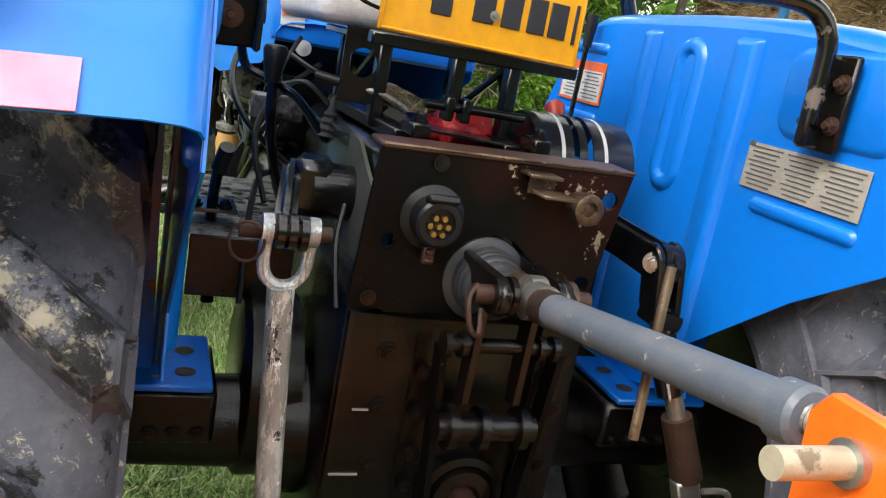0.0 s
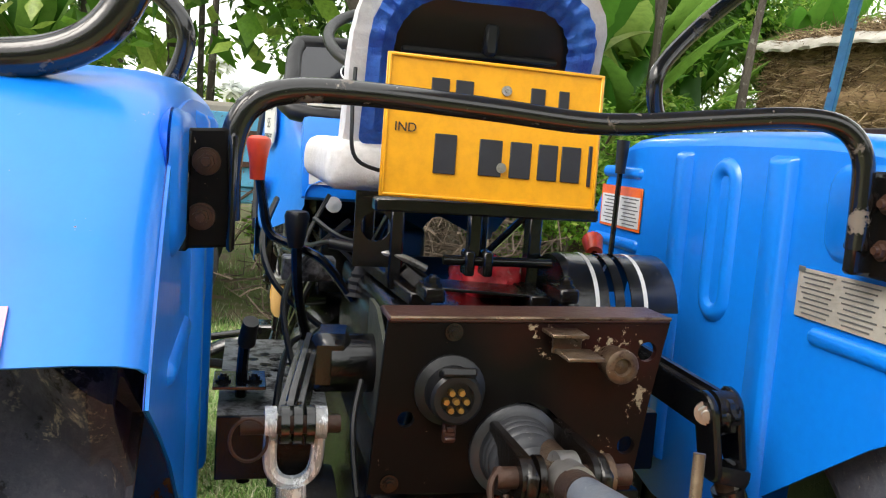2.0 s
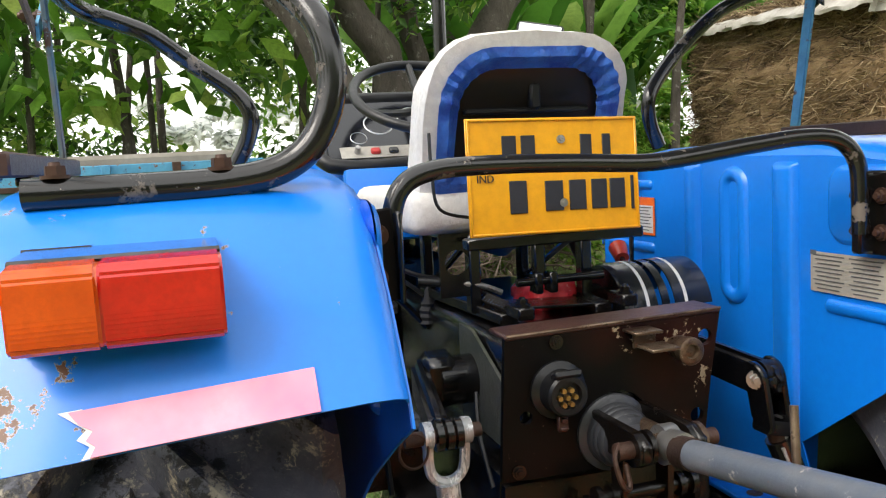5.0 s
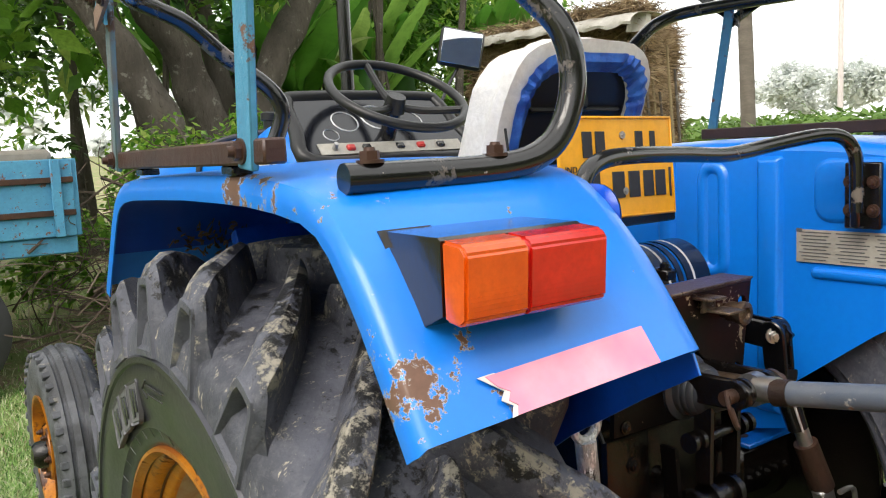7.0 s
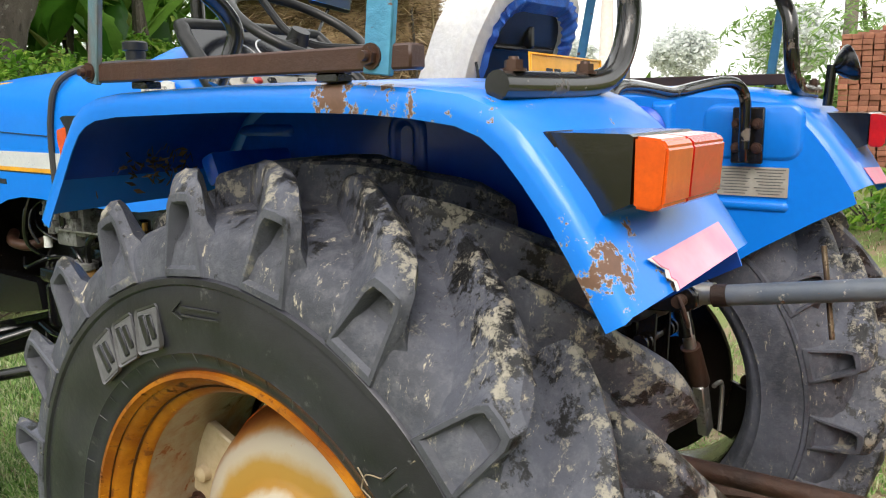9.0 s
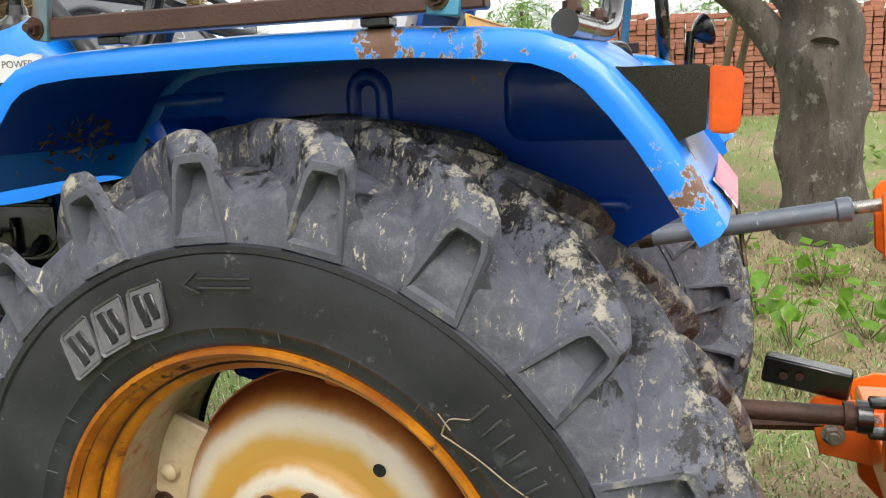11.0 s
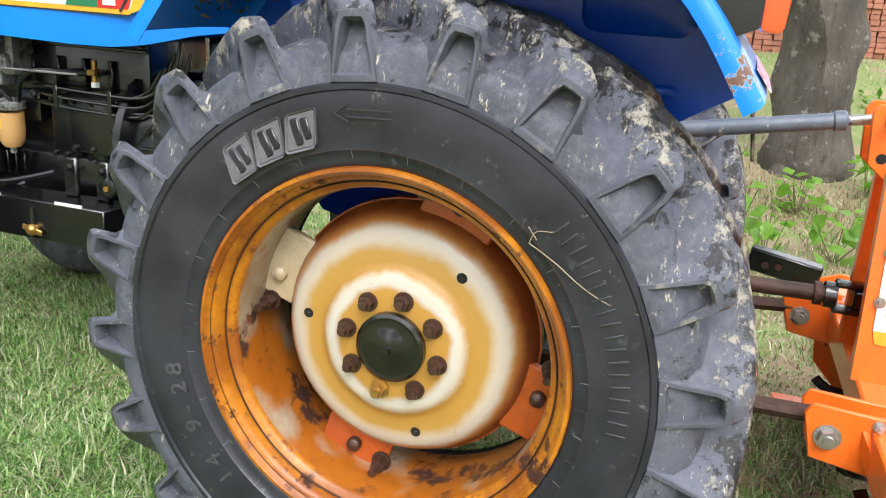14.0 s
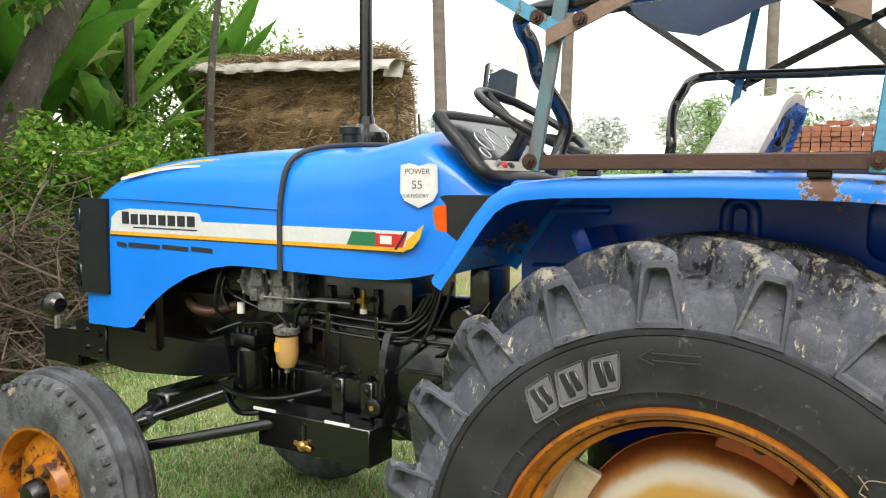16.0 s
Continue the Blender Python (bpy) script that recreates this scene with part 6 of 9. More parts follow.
piece("plate_bracket", bx((-0.02, -0.10, 1.335), (0.34, 0.03, 0.02), 0.003), BLACK, tractor)

# stickers on the right fender's inner wall
XW = XI - 0.0035
st = piece("fender_sticker", bx((XW - 0.001, -0.345, 1.249), (0.0015, 0.252, 0.072), 0.0003), STICKER, tractor, "worn grey instruction sticker with printed lines")
sub("torn_corner", bx((XW - 0.0022, -0.226, 1.283), (0.0012, 0.014, 0.008), 0.0003), INK_GREY, st)
for c0 in (-0.262, -0.345, -0.428):
    for i in range(9):
        sub("print_line", bx((XW - 0.0022, c0, 1.279 - 0.0074 * i), (0.0008, 0.072 - 0.010 * ((i * 7) % 3), 0.0022), 0), INK_GREY, st)
st = piece("fender_sticker", bx((XW - 0.001, 0.392, 1.319), (0.0015, 0.198, 0.092), 0.0003), ORANGE, tractor, "white warning sticker with an orange border")
sub("print_field", bx((XW - 0.0022, 0.392, 1.312), (0.0008, 0.184, 0.066), 0), STICKER_W, st)
for c0, w0 in ((0.437, 0.072), (0.345, 0.080)):
    for i in range(8):
        sub("print_line", bx((XW - 0.0030, c0, 1.340 - 0.0078 * i), (0.0006, w0 - 0.012 * ((i * 5) % 3), 0.0024), 0), INK_GREY, st)

# --- bonnet details ---
def decal(name, poly, material, parent=None, x=HX, label="", lift=0.0015):
    ob = slab(bmesh.new(), poly, (-1, 0, 0), lift, yz(x))
    return (sub(name, ob, material, parent, label, False) if parent else piece(name, ob, material, hood.parent, label, False))


def on_side(y, z, x=HX - 0.002):
    """A pose for words on the left side of the bonnet: they run from front to rear."""
    return Matrix.Translation((x, y, z)) @ Matrix(((0, 0, -1), (-1, 0, 0), (0, 1, 0))).to_4x4()


def strip(y0, y1, z0, z1, n=8):
    return [(y0 + (y1 - y0) * i / n, z0) for i in range(n + 1)] + [(y1 + (y0 - y1) * i / n, z1) for i in range(n + 1)]


decal("white_stripe", [(2.33, 1.262), (0.98, 1.262), (0.95, 1.285), (0.935, 1.312), (1.84, 1.312), (1.852, 1.338), (1.87, 1.344), (2.22, 1.350), (2.29, 1.340), (2.325, 1.315)], SILVER, hood, HX, "silver-white side stripe")
decal("yellow_line", strip(2.335, 0.985, 1.249, 1.262), GOLD, hood, HX, "thin yellow line")
decal("dark_line", strip(2.335, 0.99, 1.245, 1.249), INK, hood, HX)
decal("green_patch", [(1.20, 1.2625), (1.09, 1.2625), (1.09, 1.305), (1.18, 1.305)], GREEN_DECAL, hood, HX - 0.0016)
decal("red_patch", [(1.09, 1.262), (0.99, 1.262), (0.975, 1.302), (1.09, 1.302)], RED_DECAL, hood, HX - 0.0016, "red emblem as a plain shape")
decal("flame_patch", [(0.99, 1.25), (0.955, 1.262), (0.93, 1.29), (0.915, 1.335), (0.94, 1.315), (0.975, 1.285)], GOLD, hood, HX - 0.0016)
decal("emblem_stroke", [(1.072, 1.270), (1.03, 1.270), (1.03, 1.296), (1.072, 1.296)], STICKER_W, hood, HX - 0.0032)
decal("emblem_stroke", [(1.02, 1.255), (1.012, 1.255), (0.972, 1.312), (0.982, 1.312)], INK, hood, HX - 0.0032)
# the maker's mark and model line as plain bars
bm = bmesh.new()
for i in range(8):
    y = 2.262 - 0.050 * i
    slab(bm, [(y, 1.292), (y - 0.038, 1.292), (y - 0.038, 1.330 if i else 1.338), (y, 1.330 if i else 1.338)], (-1, 0, 0), 0.002, yz(HX - 0.0016))
    sub("badge_bar", bm, INK, hood, "black badge lettering as plain bars" if i == 0 else "", False)
    bm = bmesh.new()
bm.free()
decal("badge_line", strip(2.20, 1.862, 1.278, 1.2825), INK, hood, HX - 0.0016)
for y0, y1 in ((2.295, 2.245), (2.23, 2.06), (2.045, 1.91), (1.895, 1.79)):
    decal("model_bar", [(y0, 1.206), (y1, 1.203), (y1, 1.219), (y0, 1.222)], INK, hood, HX - 0.0006)
SH = [(1.002, 1.510), (0.975, 1.516), (0.945, 1.508), (0.915, 1.516), (0.888, 1.510), (0.886, 1.430), (0.900, 1.404), (0.945, 1.383), (0.990, 1.404), (1.004, 1.430)]


def cowl_x(y, lift=0.0):
    """The cowl narrows towards the driver."""
    return -0.2965 - 0.20 * (y - 0.885) - lift


sub("shield_decal", slab(bmesh.new(), SH, (-1, 0.2, 0), 0.003, lambda a, b: (cowl_x(a, 0.004), a, b)), SILVER, hood, "silver shield decal", False)
sub("shield_border", slab(bmesh.new(), [(0.945 + (a - 0.945) * 0.90, 1.448 + (b - 1.448) * 0.90) for a, b in SH], (-1, 0.2, 0), 0.0006, lambda a, b: (cowl_x(a, 0.0072), a, b)), STICKER_W, hood, "", False)
m0 = turn(0, 0, 11.3).to_4x4() @ on_side(0, 0, 0)
for text, y, z, s in (("POWER", 0.990, 1.484, 0.0235), ("55", 0.968, 1.440, 0.036), ("CATEGORY", 0.993, 1.414, 0.0155)):
    words("shield_text", text, s, Matrix.Translation((cowl_x(y, 0.0084), y, z)) @ m0, INK_GREY, hood, 0.0004)
decal("front_grille", [(2.525, 1.015), (2.345, 1.015), (2.345, 1.385), (2.50, 1.385)], PLASTIC, hood, HX + 0.006, "black side grille panel", 0.016)
gr = piece("nose_grille", bx((0, 2.50, 1.17), (0.58, 0.05, 0.38), 0.02, None, 2), PLASTIC, tractor, "black front grille")
for z in (1.08, 1.30):
    sub("grille_clip", bx((-0.338, 2.515, z), (0.012, 0.03, 0.09), 0.003), BLACK, gr)
piece("seam_line", pp([(HX - 0.0005, 2.32, 1.385), (HX - 0.001, 1.9, 1.376), (HX - 0.001, 1.48, 1.362)], 0.0018, 5), INK, tractor)
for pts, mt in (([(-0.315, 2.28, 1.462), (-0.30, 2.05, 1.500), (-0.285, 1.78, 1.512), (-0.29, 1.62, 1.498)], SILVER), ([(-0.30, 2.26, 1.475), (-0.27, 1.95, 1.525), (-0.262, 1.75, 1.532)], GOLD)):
    piece("bonnet_streak", pipe(bmesh.new(), pts, (0.010, 0.002), 6, 6, False, 0.3), mt, tractor, "pale streak along the bonnet top")
# rubber strap round the bonnet
piece("rubber_strap", pp([(HX - 0.004, 1.475, 1.150), (HX - 0.006, 1.474, 1.25), (HX - 0.006, 1.473, 1.36), (-0.334, 1.465, 1.43), (-0.322, 1.455, 1.50), (-0.290, 1.435, 1.545), (-0.22, 1.40, 1.572), (-0.1, 1.33, 1.585), (0.1, 1.22, 1.588)], 0.0095, 8, 5), RUBBER, tractor, "black rubber strap tying the bonnet down")

# exhaust, cap
ex = piece("exhaust_pipe", pp([(0.33, 1.60, 1.68), (0.332, 1.605, 2.0), (0.335, 1.61, 2.75)], 0.026, 14, 3), BLACK_GLOSS, tractor, "glossy black exhaust pipe")
sub("muffler_base", lt([(1.50, 0.09), (1.63, 0.092), (1.655, 0.088), (1.675, 0.055), (1.69, 0.034), (1.72, 0.030)], "Z", (0.33, 1.60, 0), 28), BLACK_GLOSS, ex)
for i in range(8):
    a = i * math.pi / 4
    sub("muffler_bolt", rd((0.33 + 0.093 * math.cos(a), 1.60 + 0.093 * math.sin(a), 1.60), (0.33 + 0.093 * math.cos(a), 1.60 + 0.093 * math.sin(a), 1.635), 0.008, None, 8), BLACK, ex)
piece("filler_cap", lt([(1.57, 0.030), (1.62, 0.030), (1.622, 0.038), (1.645, 0.038), (1.650, 0.030), (1.651, 0.0005)], "Z", (-0.10, 1.36, 0), 22), PLASTIC, tractor, "black filler cap on the bonnet")

# dashboard, steering wheel, mirror
d0, d1 = Vector((0, 0.925, 1.655)), Vector((0, 0.735, 1.468))
dn = Vector((0, -(d0.z - d1.z), (d0.y - d1.y))).normalized()
bm = bmesh.new()
slab(bm, [(-0.262, 0.0), (0.262, 0.0), (0.262, 1), (-0.262, 1)], dn, 0.028, lambda x, t: d0.lerp(d1, t) + Vector((x * (1 + 0.06 * t), 0, 0)) - dn * 0.012)
bmesh.ops.bevel(bm, geom=list(bm.edges), offset=0.008, segments=2, affect="EDGES")
dash = piece("dashboard", bm, DASH, tractor, "black instrument panel with round gauges")
rimpts = [d0.lerp(d1, t) + Vector((x, 0, 0)) + dn * 0.008 for x, t in ((-0.255, 0.10), (-0.20, 0.0), (0.20, 0.0), (0.255, 0.10), (0.268, 0.5), (0.268, 0.97), (0, 0.99), (-0.268, 0.97), (-0.268, 0.5))]
sub("panel_rim", pp(rimpts, 0.021, 10, 4, True), PLASTIC, dash, "thick black surround")
for x, t, r in ((-0.11, 0.42, 0.042), (0.0, 0.36, 0.052), (0.11, 0.42, 0.042), (-0.175, 0.62, 0.024)):
    c = d0.lerp(d1, t) + Vector((x, 0, 0)) + dn * 0.009
    rot = dn.to_track_quat("Z", "Y").to_matrix().to_4x4()
    bm = lt([(0, r), (0.008, r), (0.010, r * 0.93), (0.004, r * 0.88)], "Z", (0, 0, 0), 28)
    sub("gauge_ring", spun(bm, Matrix.Translation(c) @ rot), SILVER, dash, "bright gauge ring")
    sub("gauge_face", spun(lt([(0.003, r * 0.9), (0.0035, 0.0005)], "Z", (0, 0, 0), 28), Matrix.Translation(c) @ rot), surface("green_black_dial", (0.02, 0.05, 0.05), (0.03, 0.06, 0.055), 0.25, 0, 60, 30, 0.5, 0), dash)
    bm = bmesh.new()
    for i in range(9):
        a = radians(-30 + 30 * i)
        box(bm, (r * 0.72 * math.cos(a), r * 0.72 * math.sin(a), 0.0045), (0.012, 0.002, 0.001), 0, turn(0, 0, math.degrees(a)))
    sub("gauge_marks", spun(bm, Matrix.Translation(c) @ rot), STICKER_W, dash)
sub("switch_strip", slab(bmesh.new(), [(-0.235, 0.76), (0.235, 0.76), (0.235, 0.92), (-0.235, 0.92)], dn, 0.004, lambda x, t: d0.lerp(d1, t) + Vector((x, 0, 0)) + dn * 0.016), STICKER, dash, "pale grey switch strip", False)
for x, mt in ((-0.19, STEEL), (-0.14, RED_DECAL), (-0.09, BLACK_GLOSS), (0.02, BLACK_GLOSS), (0.09, RED_DECAL), (0.16, BLACK_GLOSS)):
    c = d0.lerp(d1, 0.84) + Vector((x, 0, 0)) + dn * 0.020
    sub("switch", rd(c, c + dn * 0.02, 0.009, 0.007, 10) if mt is STEEL else bx(c, (0.026, 0.020, 0.018), 0.004, dn.to_track_quat("Z", "Y").to_matrix()), mt, dash)
piece("dash_front", bx((0, 0.640, 1.375), (0.50, 0.04, 0.19), 0.015, turn(-12, 0, 0), 2), BLUE, tractor, "blue panel below the dashboard")
st = piece("panel_sticker", bx((-0.205, 0.606, 1.335), (0.055, 0.002, 0.036), 0.0005, turn(-12, 0, 0)), STICKER_W, tractor, "small white and orange warning sticker")
sub("print_head", bx((-0.205, 0.6035, 1.347), (0.055, 0.001, 0.011), 0, turn(-12, 0, 0)), ORANGE, st)
piece("panel_button", lt([(0.60, 0.018), (0.592, 0.018), (0.590, 0.0005)], "Y", (-0.175, 0, 1.275), 18), STICKER_W, tractor, "pale round reflector")
swc, swn = Vector((0, 0.72, 1.655)), Vector((0, -0.515, 0.857))
su, sv = Vector((1, 0, 0)), swn.cross(Vector((1, 0, 0)))
circ = [swc + (su * math.cos(a) + sv * math.sin(a)) * 0.195 for a in [2 * math.pi * i / 28 for i in range(28)]]
sw = piece("steering_wheel", pp(circ, 0.0135, 12, 2, True), PLASTIC, tractor, "black three-spoke steering wheel")
for a in (90, 210, 330):
    a = radians(a)
    sub("spoke", pp([swc - swn * 0.035, swc - swn * 0.03 + (su * math.cos(a) + sv * math.sin(a)) * 0.08, swc + (su * math.cos(a) + sv * math.sin(a)) * 0.19], 0.011, 8, 3), PLASTIC, sw)
sub("hub", rd(swc - swn * 0.05, swc - swn * 0.005, 0.032, 0.026, 18), PLASTIC, sw)
sub("column", rd(swc - swn * 0.05, swc - swn * 0.30, 0.022, 0.030, 14), BLACK, sw)
mm = Matrix.Translation((0.50, 1.085, 1.84)) @ turn(-7, 12, -27).to_4x4()
bm = box(bmesh.new(), (0, 0, 0), (0.155, 0.03, 0.135), 0.018, None, 3)
mi = piece("rear_mirror", spun(bm, mm), PLASTIC, tractor, "rectangular rear-view mirror on a thin stalk")
sub("mirror_glass", spun(box(bmesh.new(), (0, -0.0155, 0), (0.138, 0.002, 0.118), 0.0008), mm), mirror_mat, mi, "mirror glass")
sub("stalk", pp([(0.49, 1.09, 1.78), (0.42, 1.07, 1.70), (0.33, 1.03, 1.58)], 0.006, 8, 3), BLACK, mi)
# front marker lamps on the fenders
for k in (-1, 1):
    bm = slab(bmesh.new(), [(0.598, 1.428), (0.585, 1.432), (0.45, 1.434), (0.47, 1.395), (0.535, 1.318), (0.578, 1.346), (0.580, 1.408)], (k, 0, 0), 0.080, yz(k * 0.70))
    ml = piece("marker_lamp", bm, PLASTIC, tractor, "amber marker lamp in a black housing", smooth=False)
    sub("amber_lens", slab(bmesh.new(), [(0.5805, 1.412), (0.614, 1.404), (0.616, 1.385), (0.607, 1.352), (0.5785, 1.347)], (k, 0, 0), 0.079, yz(k * 0.7005)), AMBER, ml, "amber lens", False)
# round work lamp on the right fender
wl = piece("work_lamp", lt([(0.0, 0.012), (0.02, 0.04), (0.05, 0.062), (0.062, 0.064), (0.066, 0.058)], "Y", (0, 0, 0), 24), BLACK, tractor, "round black work lamp on the fender")
wl.matrix_basis = Matrix.Translation((0.60, -0.52, 1.520)) @ turn(20, 0, 205).to_4x4() @ Matrix.Diagonal((0.72, 0.72, 0.72, 1))
lens = part("lamp_lens", lt([(0.064, 0.06), (0.07, 0.03), (0.072, 0.0005)], "Y", (0, 0, 0), 24), SILVER, wl)
wb = piece("lamp_stem", rd((0.60, -0.51, 1.43), (0.60, -0.515, 1.53), 0.012, None, 10), BLACK, tractor)

# --- engine, left side ---
eng = piece("engine_block", bx((0, 1.50, 0.98), (0.30, 0.86, 0.40), 0.02, None, 2), BLACK, tractor, "glossy black engine block")
sub("clutch_housing", lt([(0.78, 0.20), (0.86, 0.245), (1.02, 0.25), (1.08, 0.235), (1.12, 0.235)], "Y", (0, 0, 0.83), 36), BLACK, eng, "round black clutch housing")
sub("side_cover", bx((-0.175, 1.30, 0.885), (0.05, 0.22, 0.19), 0.014, None, 2), BLACK, eng)
sub("sump", bx((0, 1.50, 0.69), (0.28, 0.80, 0.22), 0.03, None, 2), BLACK, eng)
for i in range(5):
    y = 1.22 + 0.045 * i
    for z in (0.80, 0.97):
        sub("bolt", nut(bmesh.new(), (-0.20, y, z), (-1, 0, 0), 0.008, 0.007, 0.002), BLACK, eng)
for i in range(7):
    sub("cooling_rib", bx((-0.155, 1.80 - 0.1 * i, 1.05), (0.03, 0.02, 0.10), 0.004), BLACK, eng)
# added black block, imitates the shade under the bonnet
sub("inner_shroud", bx((0, 1.95, 1.22), (0.34, 0.90, 0.40), 0.03), BLACK_OIL_SHADE, eng, "black block standing in for the shade under the bonnet")
fan = sub("radiator_shroud", bx((0, 2.18, 1.05), (0.56, 0.10, 0.50), 0.02), BLACK_OIL_SHADE, eng)
pump = piece("injection_pump", bx((-0.20, 1.58, 1.10), (0.09, 0.17, 0.13), 0.012, None, 2), ALU, tractor, "cast aluminium injection pump, oil-stained")
for y in (1.52, 1.56, 1.60, 1.64):
    sub("pump_outlet", rd((-0.215, y, 1.16), (-0.215, y, 1.19), 0.012, 0.009, 10), STEEL, pump)
    piece("fuel_pipe", pp([(-0.215, y, 1.185), (-0.225, y - 0.03, 1.21), (-0.20, y - 0.08, 1.23), (-0.15, y - 0.1, 1.22)], 0.004, 6), BLACK, tractor)
for dy, dz in ((0.05, 0.03), (-0.05, -0.02), (0.02, -0.04), (-0.02, 0.04)):
    sub("pump_screw", nut(bmesh.new(), (-0.245, 1.58 + dy, 1.10 + dz), (-1, 0, 0), 0.008, 0.007, 0.002), STEEL, pump)
sub("pump_lever", bx((-0.252, 1.61, 1.10), (0.012, 0.022, 0.085), 0.004), BLACK, pump)
fl = piece("fuel_filter", lt([(0.955, 0.020), (0.965, 0.046), (0.985, 0.048), (0.992, 0.03), (1.0, 0.014)], "Z", (-0.235, 1.535, -0.035), 22), ALU, tractor, "fuel filter with an amber sediment bowl")
bowl = bpy.data.materials.new("amber_fuel_bowl")
bowl.use_nodes = True
bw = bowl.node_tree.nodes["Principled BSDF"]
bw.inputs["Base Color"].default_value, bw.inputs["Roughness"].default_value, bw.inputs["Transmission Weight"].default_value = (0.70, 0.42, 0.16, 1), 0.12, 0.35
sub("sediment_bowl", lt([(0.955, 0.040), (0.90, 0.041), (0.865, 0.038), (0.845, 0.026), (0.842, 0.0005)], "Z", (-0.235, 1.535, -0.035), 24), bowl, fl, "amber glass bowl")
sub("bowl_nut", rd((-0.235, 1.535, 0.812), (-0.235, 1.535, 0.79), 0.010, None, 8), ALU, fl)
sub("yellow_tag", bx((-0.275, 1.545, 0.885), (0.003, 0.022, 0.030), 0), GOLD, fl)
piece("oil_filter", lt([(0.72, 0.0005), (0.72, 0.055), (0.73, 0.06), (0.86, 0.06), (0.87, 0.052), (0.875, 0.0005)], "Z", (-0.20, 1.73, -0.01), 24), BLACK, tractor, "black oil filter canister")
piece("small_filter", rd((-0.23, 1.755, 0.98), (-0.23, 1.755, 1.02), 0.014, None, 12), STICKER_W, tractor, "small white fuel strainer")
for pts, r in (([(-0.235, 1.50, 0.955), (-0.25, 1.47, 1.02), (-0.24, 1.42, 1.055), (-0.21, 1.30, 1.06), (-0.19, 1.22, 1.06)], 0.010), ([(-0.19, 1.42, 0.985), (-0.2, 1.3, 0.975), (-0.2, 1.12, 0.985), (-0.2, 1.03, 1.02), (-0.19, 0.98, 1.10)], 0.007), ([(-0.19, 1.44, 1.01), (-0.21, 1.25, 1.0), (-0.21, 1.06, 1.01), (-0.19, 1.0, 1.09)], 0.006),
                ([(-0.19, 1.44, 0.96), (-0.21, 1.2, 0.95), (-0.20, 1.0, 0.97), (-0.19, 0.93, 1.05), (-0.18, 0.90, 1.15)], 0.006), ([(-0.24, 1.80, 0.99), (-0.25, 1.83, 1.05), (-0.23, 1.82, 1.12), (-0.18, 1.78, 1.15)], 0.006), ([(-0.22, 1.76, 0.97), (-0.25, 1.72, 0.95), (-0.24, 1.62, 0.96), (-0.23, 1.56, 0.94)], 0.006),
                ([(-0.22, 1.95, 0.92), (-0.25, 1.88, 0.90), (-0.23, 1.80, 0.93), (-0.2, 1.74, 0.95)], 0.008), ([(-0.2, 1.0, 0.80), (-0.26, 0.9, 0.85), (-0.25, 0.75, 0.95), (-0.2, 0.68, 1.1)], 0.010), ([(-0.21, 1.85, 0.66), (-0.25, 1.75, 0.62), (-0.22, 1.62, 0.64), (-0.18, 1.55, 0.68)], 0.012)):
    piece("engine_pipe", pp(pts, r, 8), BLACK, tractor, "black engine pipe")
vb = piece("brass_valve", rd((-0.195, 1.235, 1.035), (-0.195, 1.235, 1.10), 0.010, 0.009, 8), BRASS, tractor, "small brass valve")
sub("valve_body", bx((-0.20, 1.235, 1.065), (0.03, 0.03, 0.018), 0.003), BRASS, vb)
sub("valve_base", rd((-0.195, 1.235, 1.02), (-0.195, 1.235, 1.036), 0.013, None, 6), STICKER_W, vb)
piece("intake_pipe", pp([(-0.20, 2.05, 1.0), (-0.24, 1.98, 0.98), (-0.22, 1.90, 0.97), (-0.18, 1.82, 1.0)], 0.019, 12), RUST_NUT, tractor, "dull brown intake elbow")
tb = piece("tool_box", bx((-0.27, 1.345, 0.615), (0.13, 0.47, 0.125), 0.004), BLACK, tractor, "black steel box below the engine, paint chipped")
for y in (1.55, 1.24):
    sub("chipped_edge", bx((-0.334, y, 0.679), (0.006, 0.10, 0.010), 0.001), STICKER_W, tb, "pale chipped paint")
sub("plug_stem", rd((-0.335, 1.375, 0.655), (-0.335, 1.375, 0.60), 0.009, None, 8), BLACK, tb)
sub("drain_plug", lt([(-0.335, 0.018), (-0.352, 0.018), (-0.356, 0.012), (-0.362, 0.009), (-0.362, 0.0005)], "X", (0, 1.375, 0.585), 14), BRASS, tb, "brass drain plug")
sub("wing_nut", bx((-0.345, 1.375, 0.585), (0.008, 0.075, 0.018), 0.003, turn(12, 0, 0)), BRASS, tb)
for y, z in ((1.19, 0.74), (1.31, 0.74)):
    b2 = bx((-0.235, y, z), (0.02, 0.055, 0.13), 0.008)
    nut(b2, (-0.246, y, z + 0.03), (-1, 0, 0), 0.014, 0.010, 0.004)
    piece("box_hanger", b2, BLACK, tractor)
# bolted flanges, studs and small fittings on the engine's side
for i in range(9):
    y = 1.10 + 0.10 * i
    sub("head_bolt", nut(bmesh.new(), (-0.152, y, 1.155), (-1, 0, 0), 0.010, 0.012, 0.006), BLACK, eng)
    sub("sump_bolt", nut(bmesh.new(), (-0.152, y, 0.795), (-1, 0, 0), 0.009, 0.010, 0.004), BLACK, eng)
sub("sump_flange", bx((-0.155, 1.50, 0.80), (0.02, 0.84, 0.024), 0.004), BLACK, eng, "black bolted sump flange")
sub("head_seam", bx((-0.154, 1.50, 1.135), (0.012, 0.86, 0.012), 0.003), BLACK, eng)
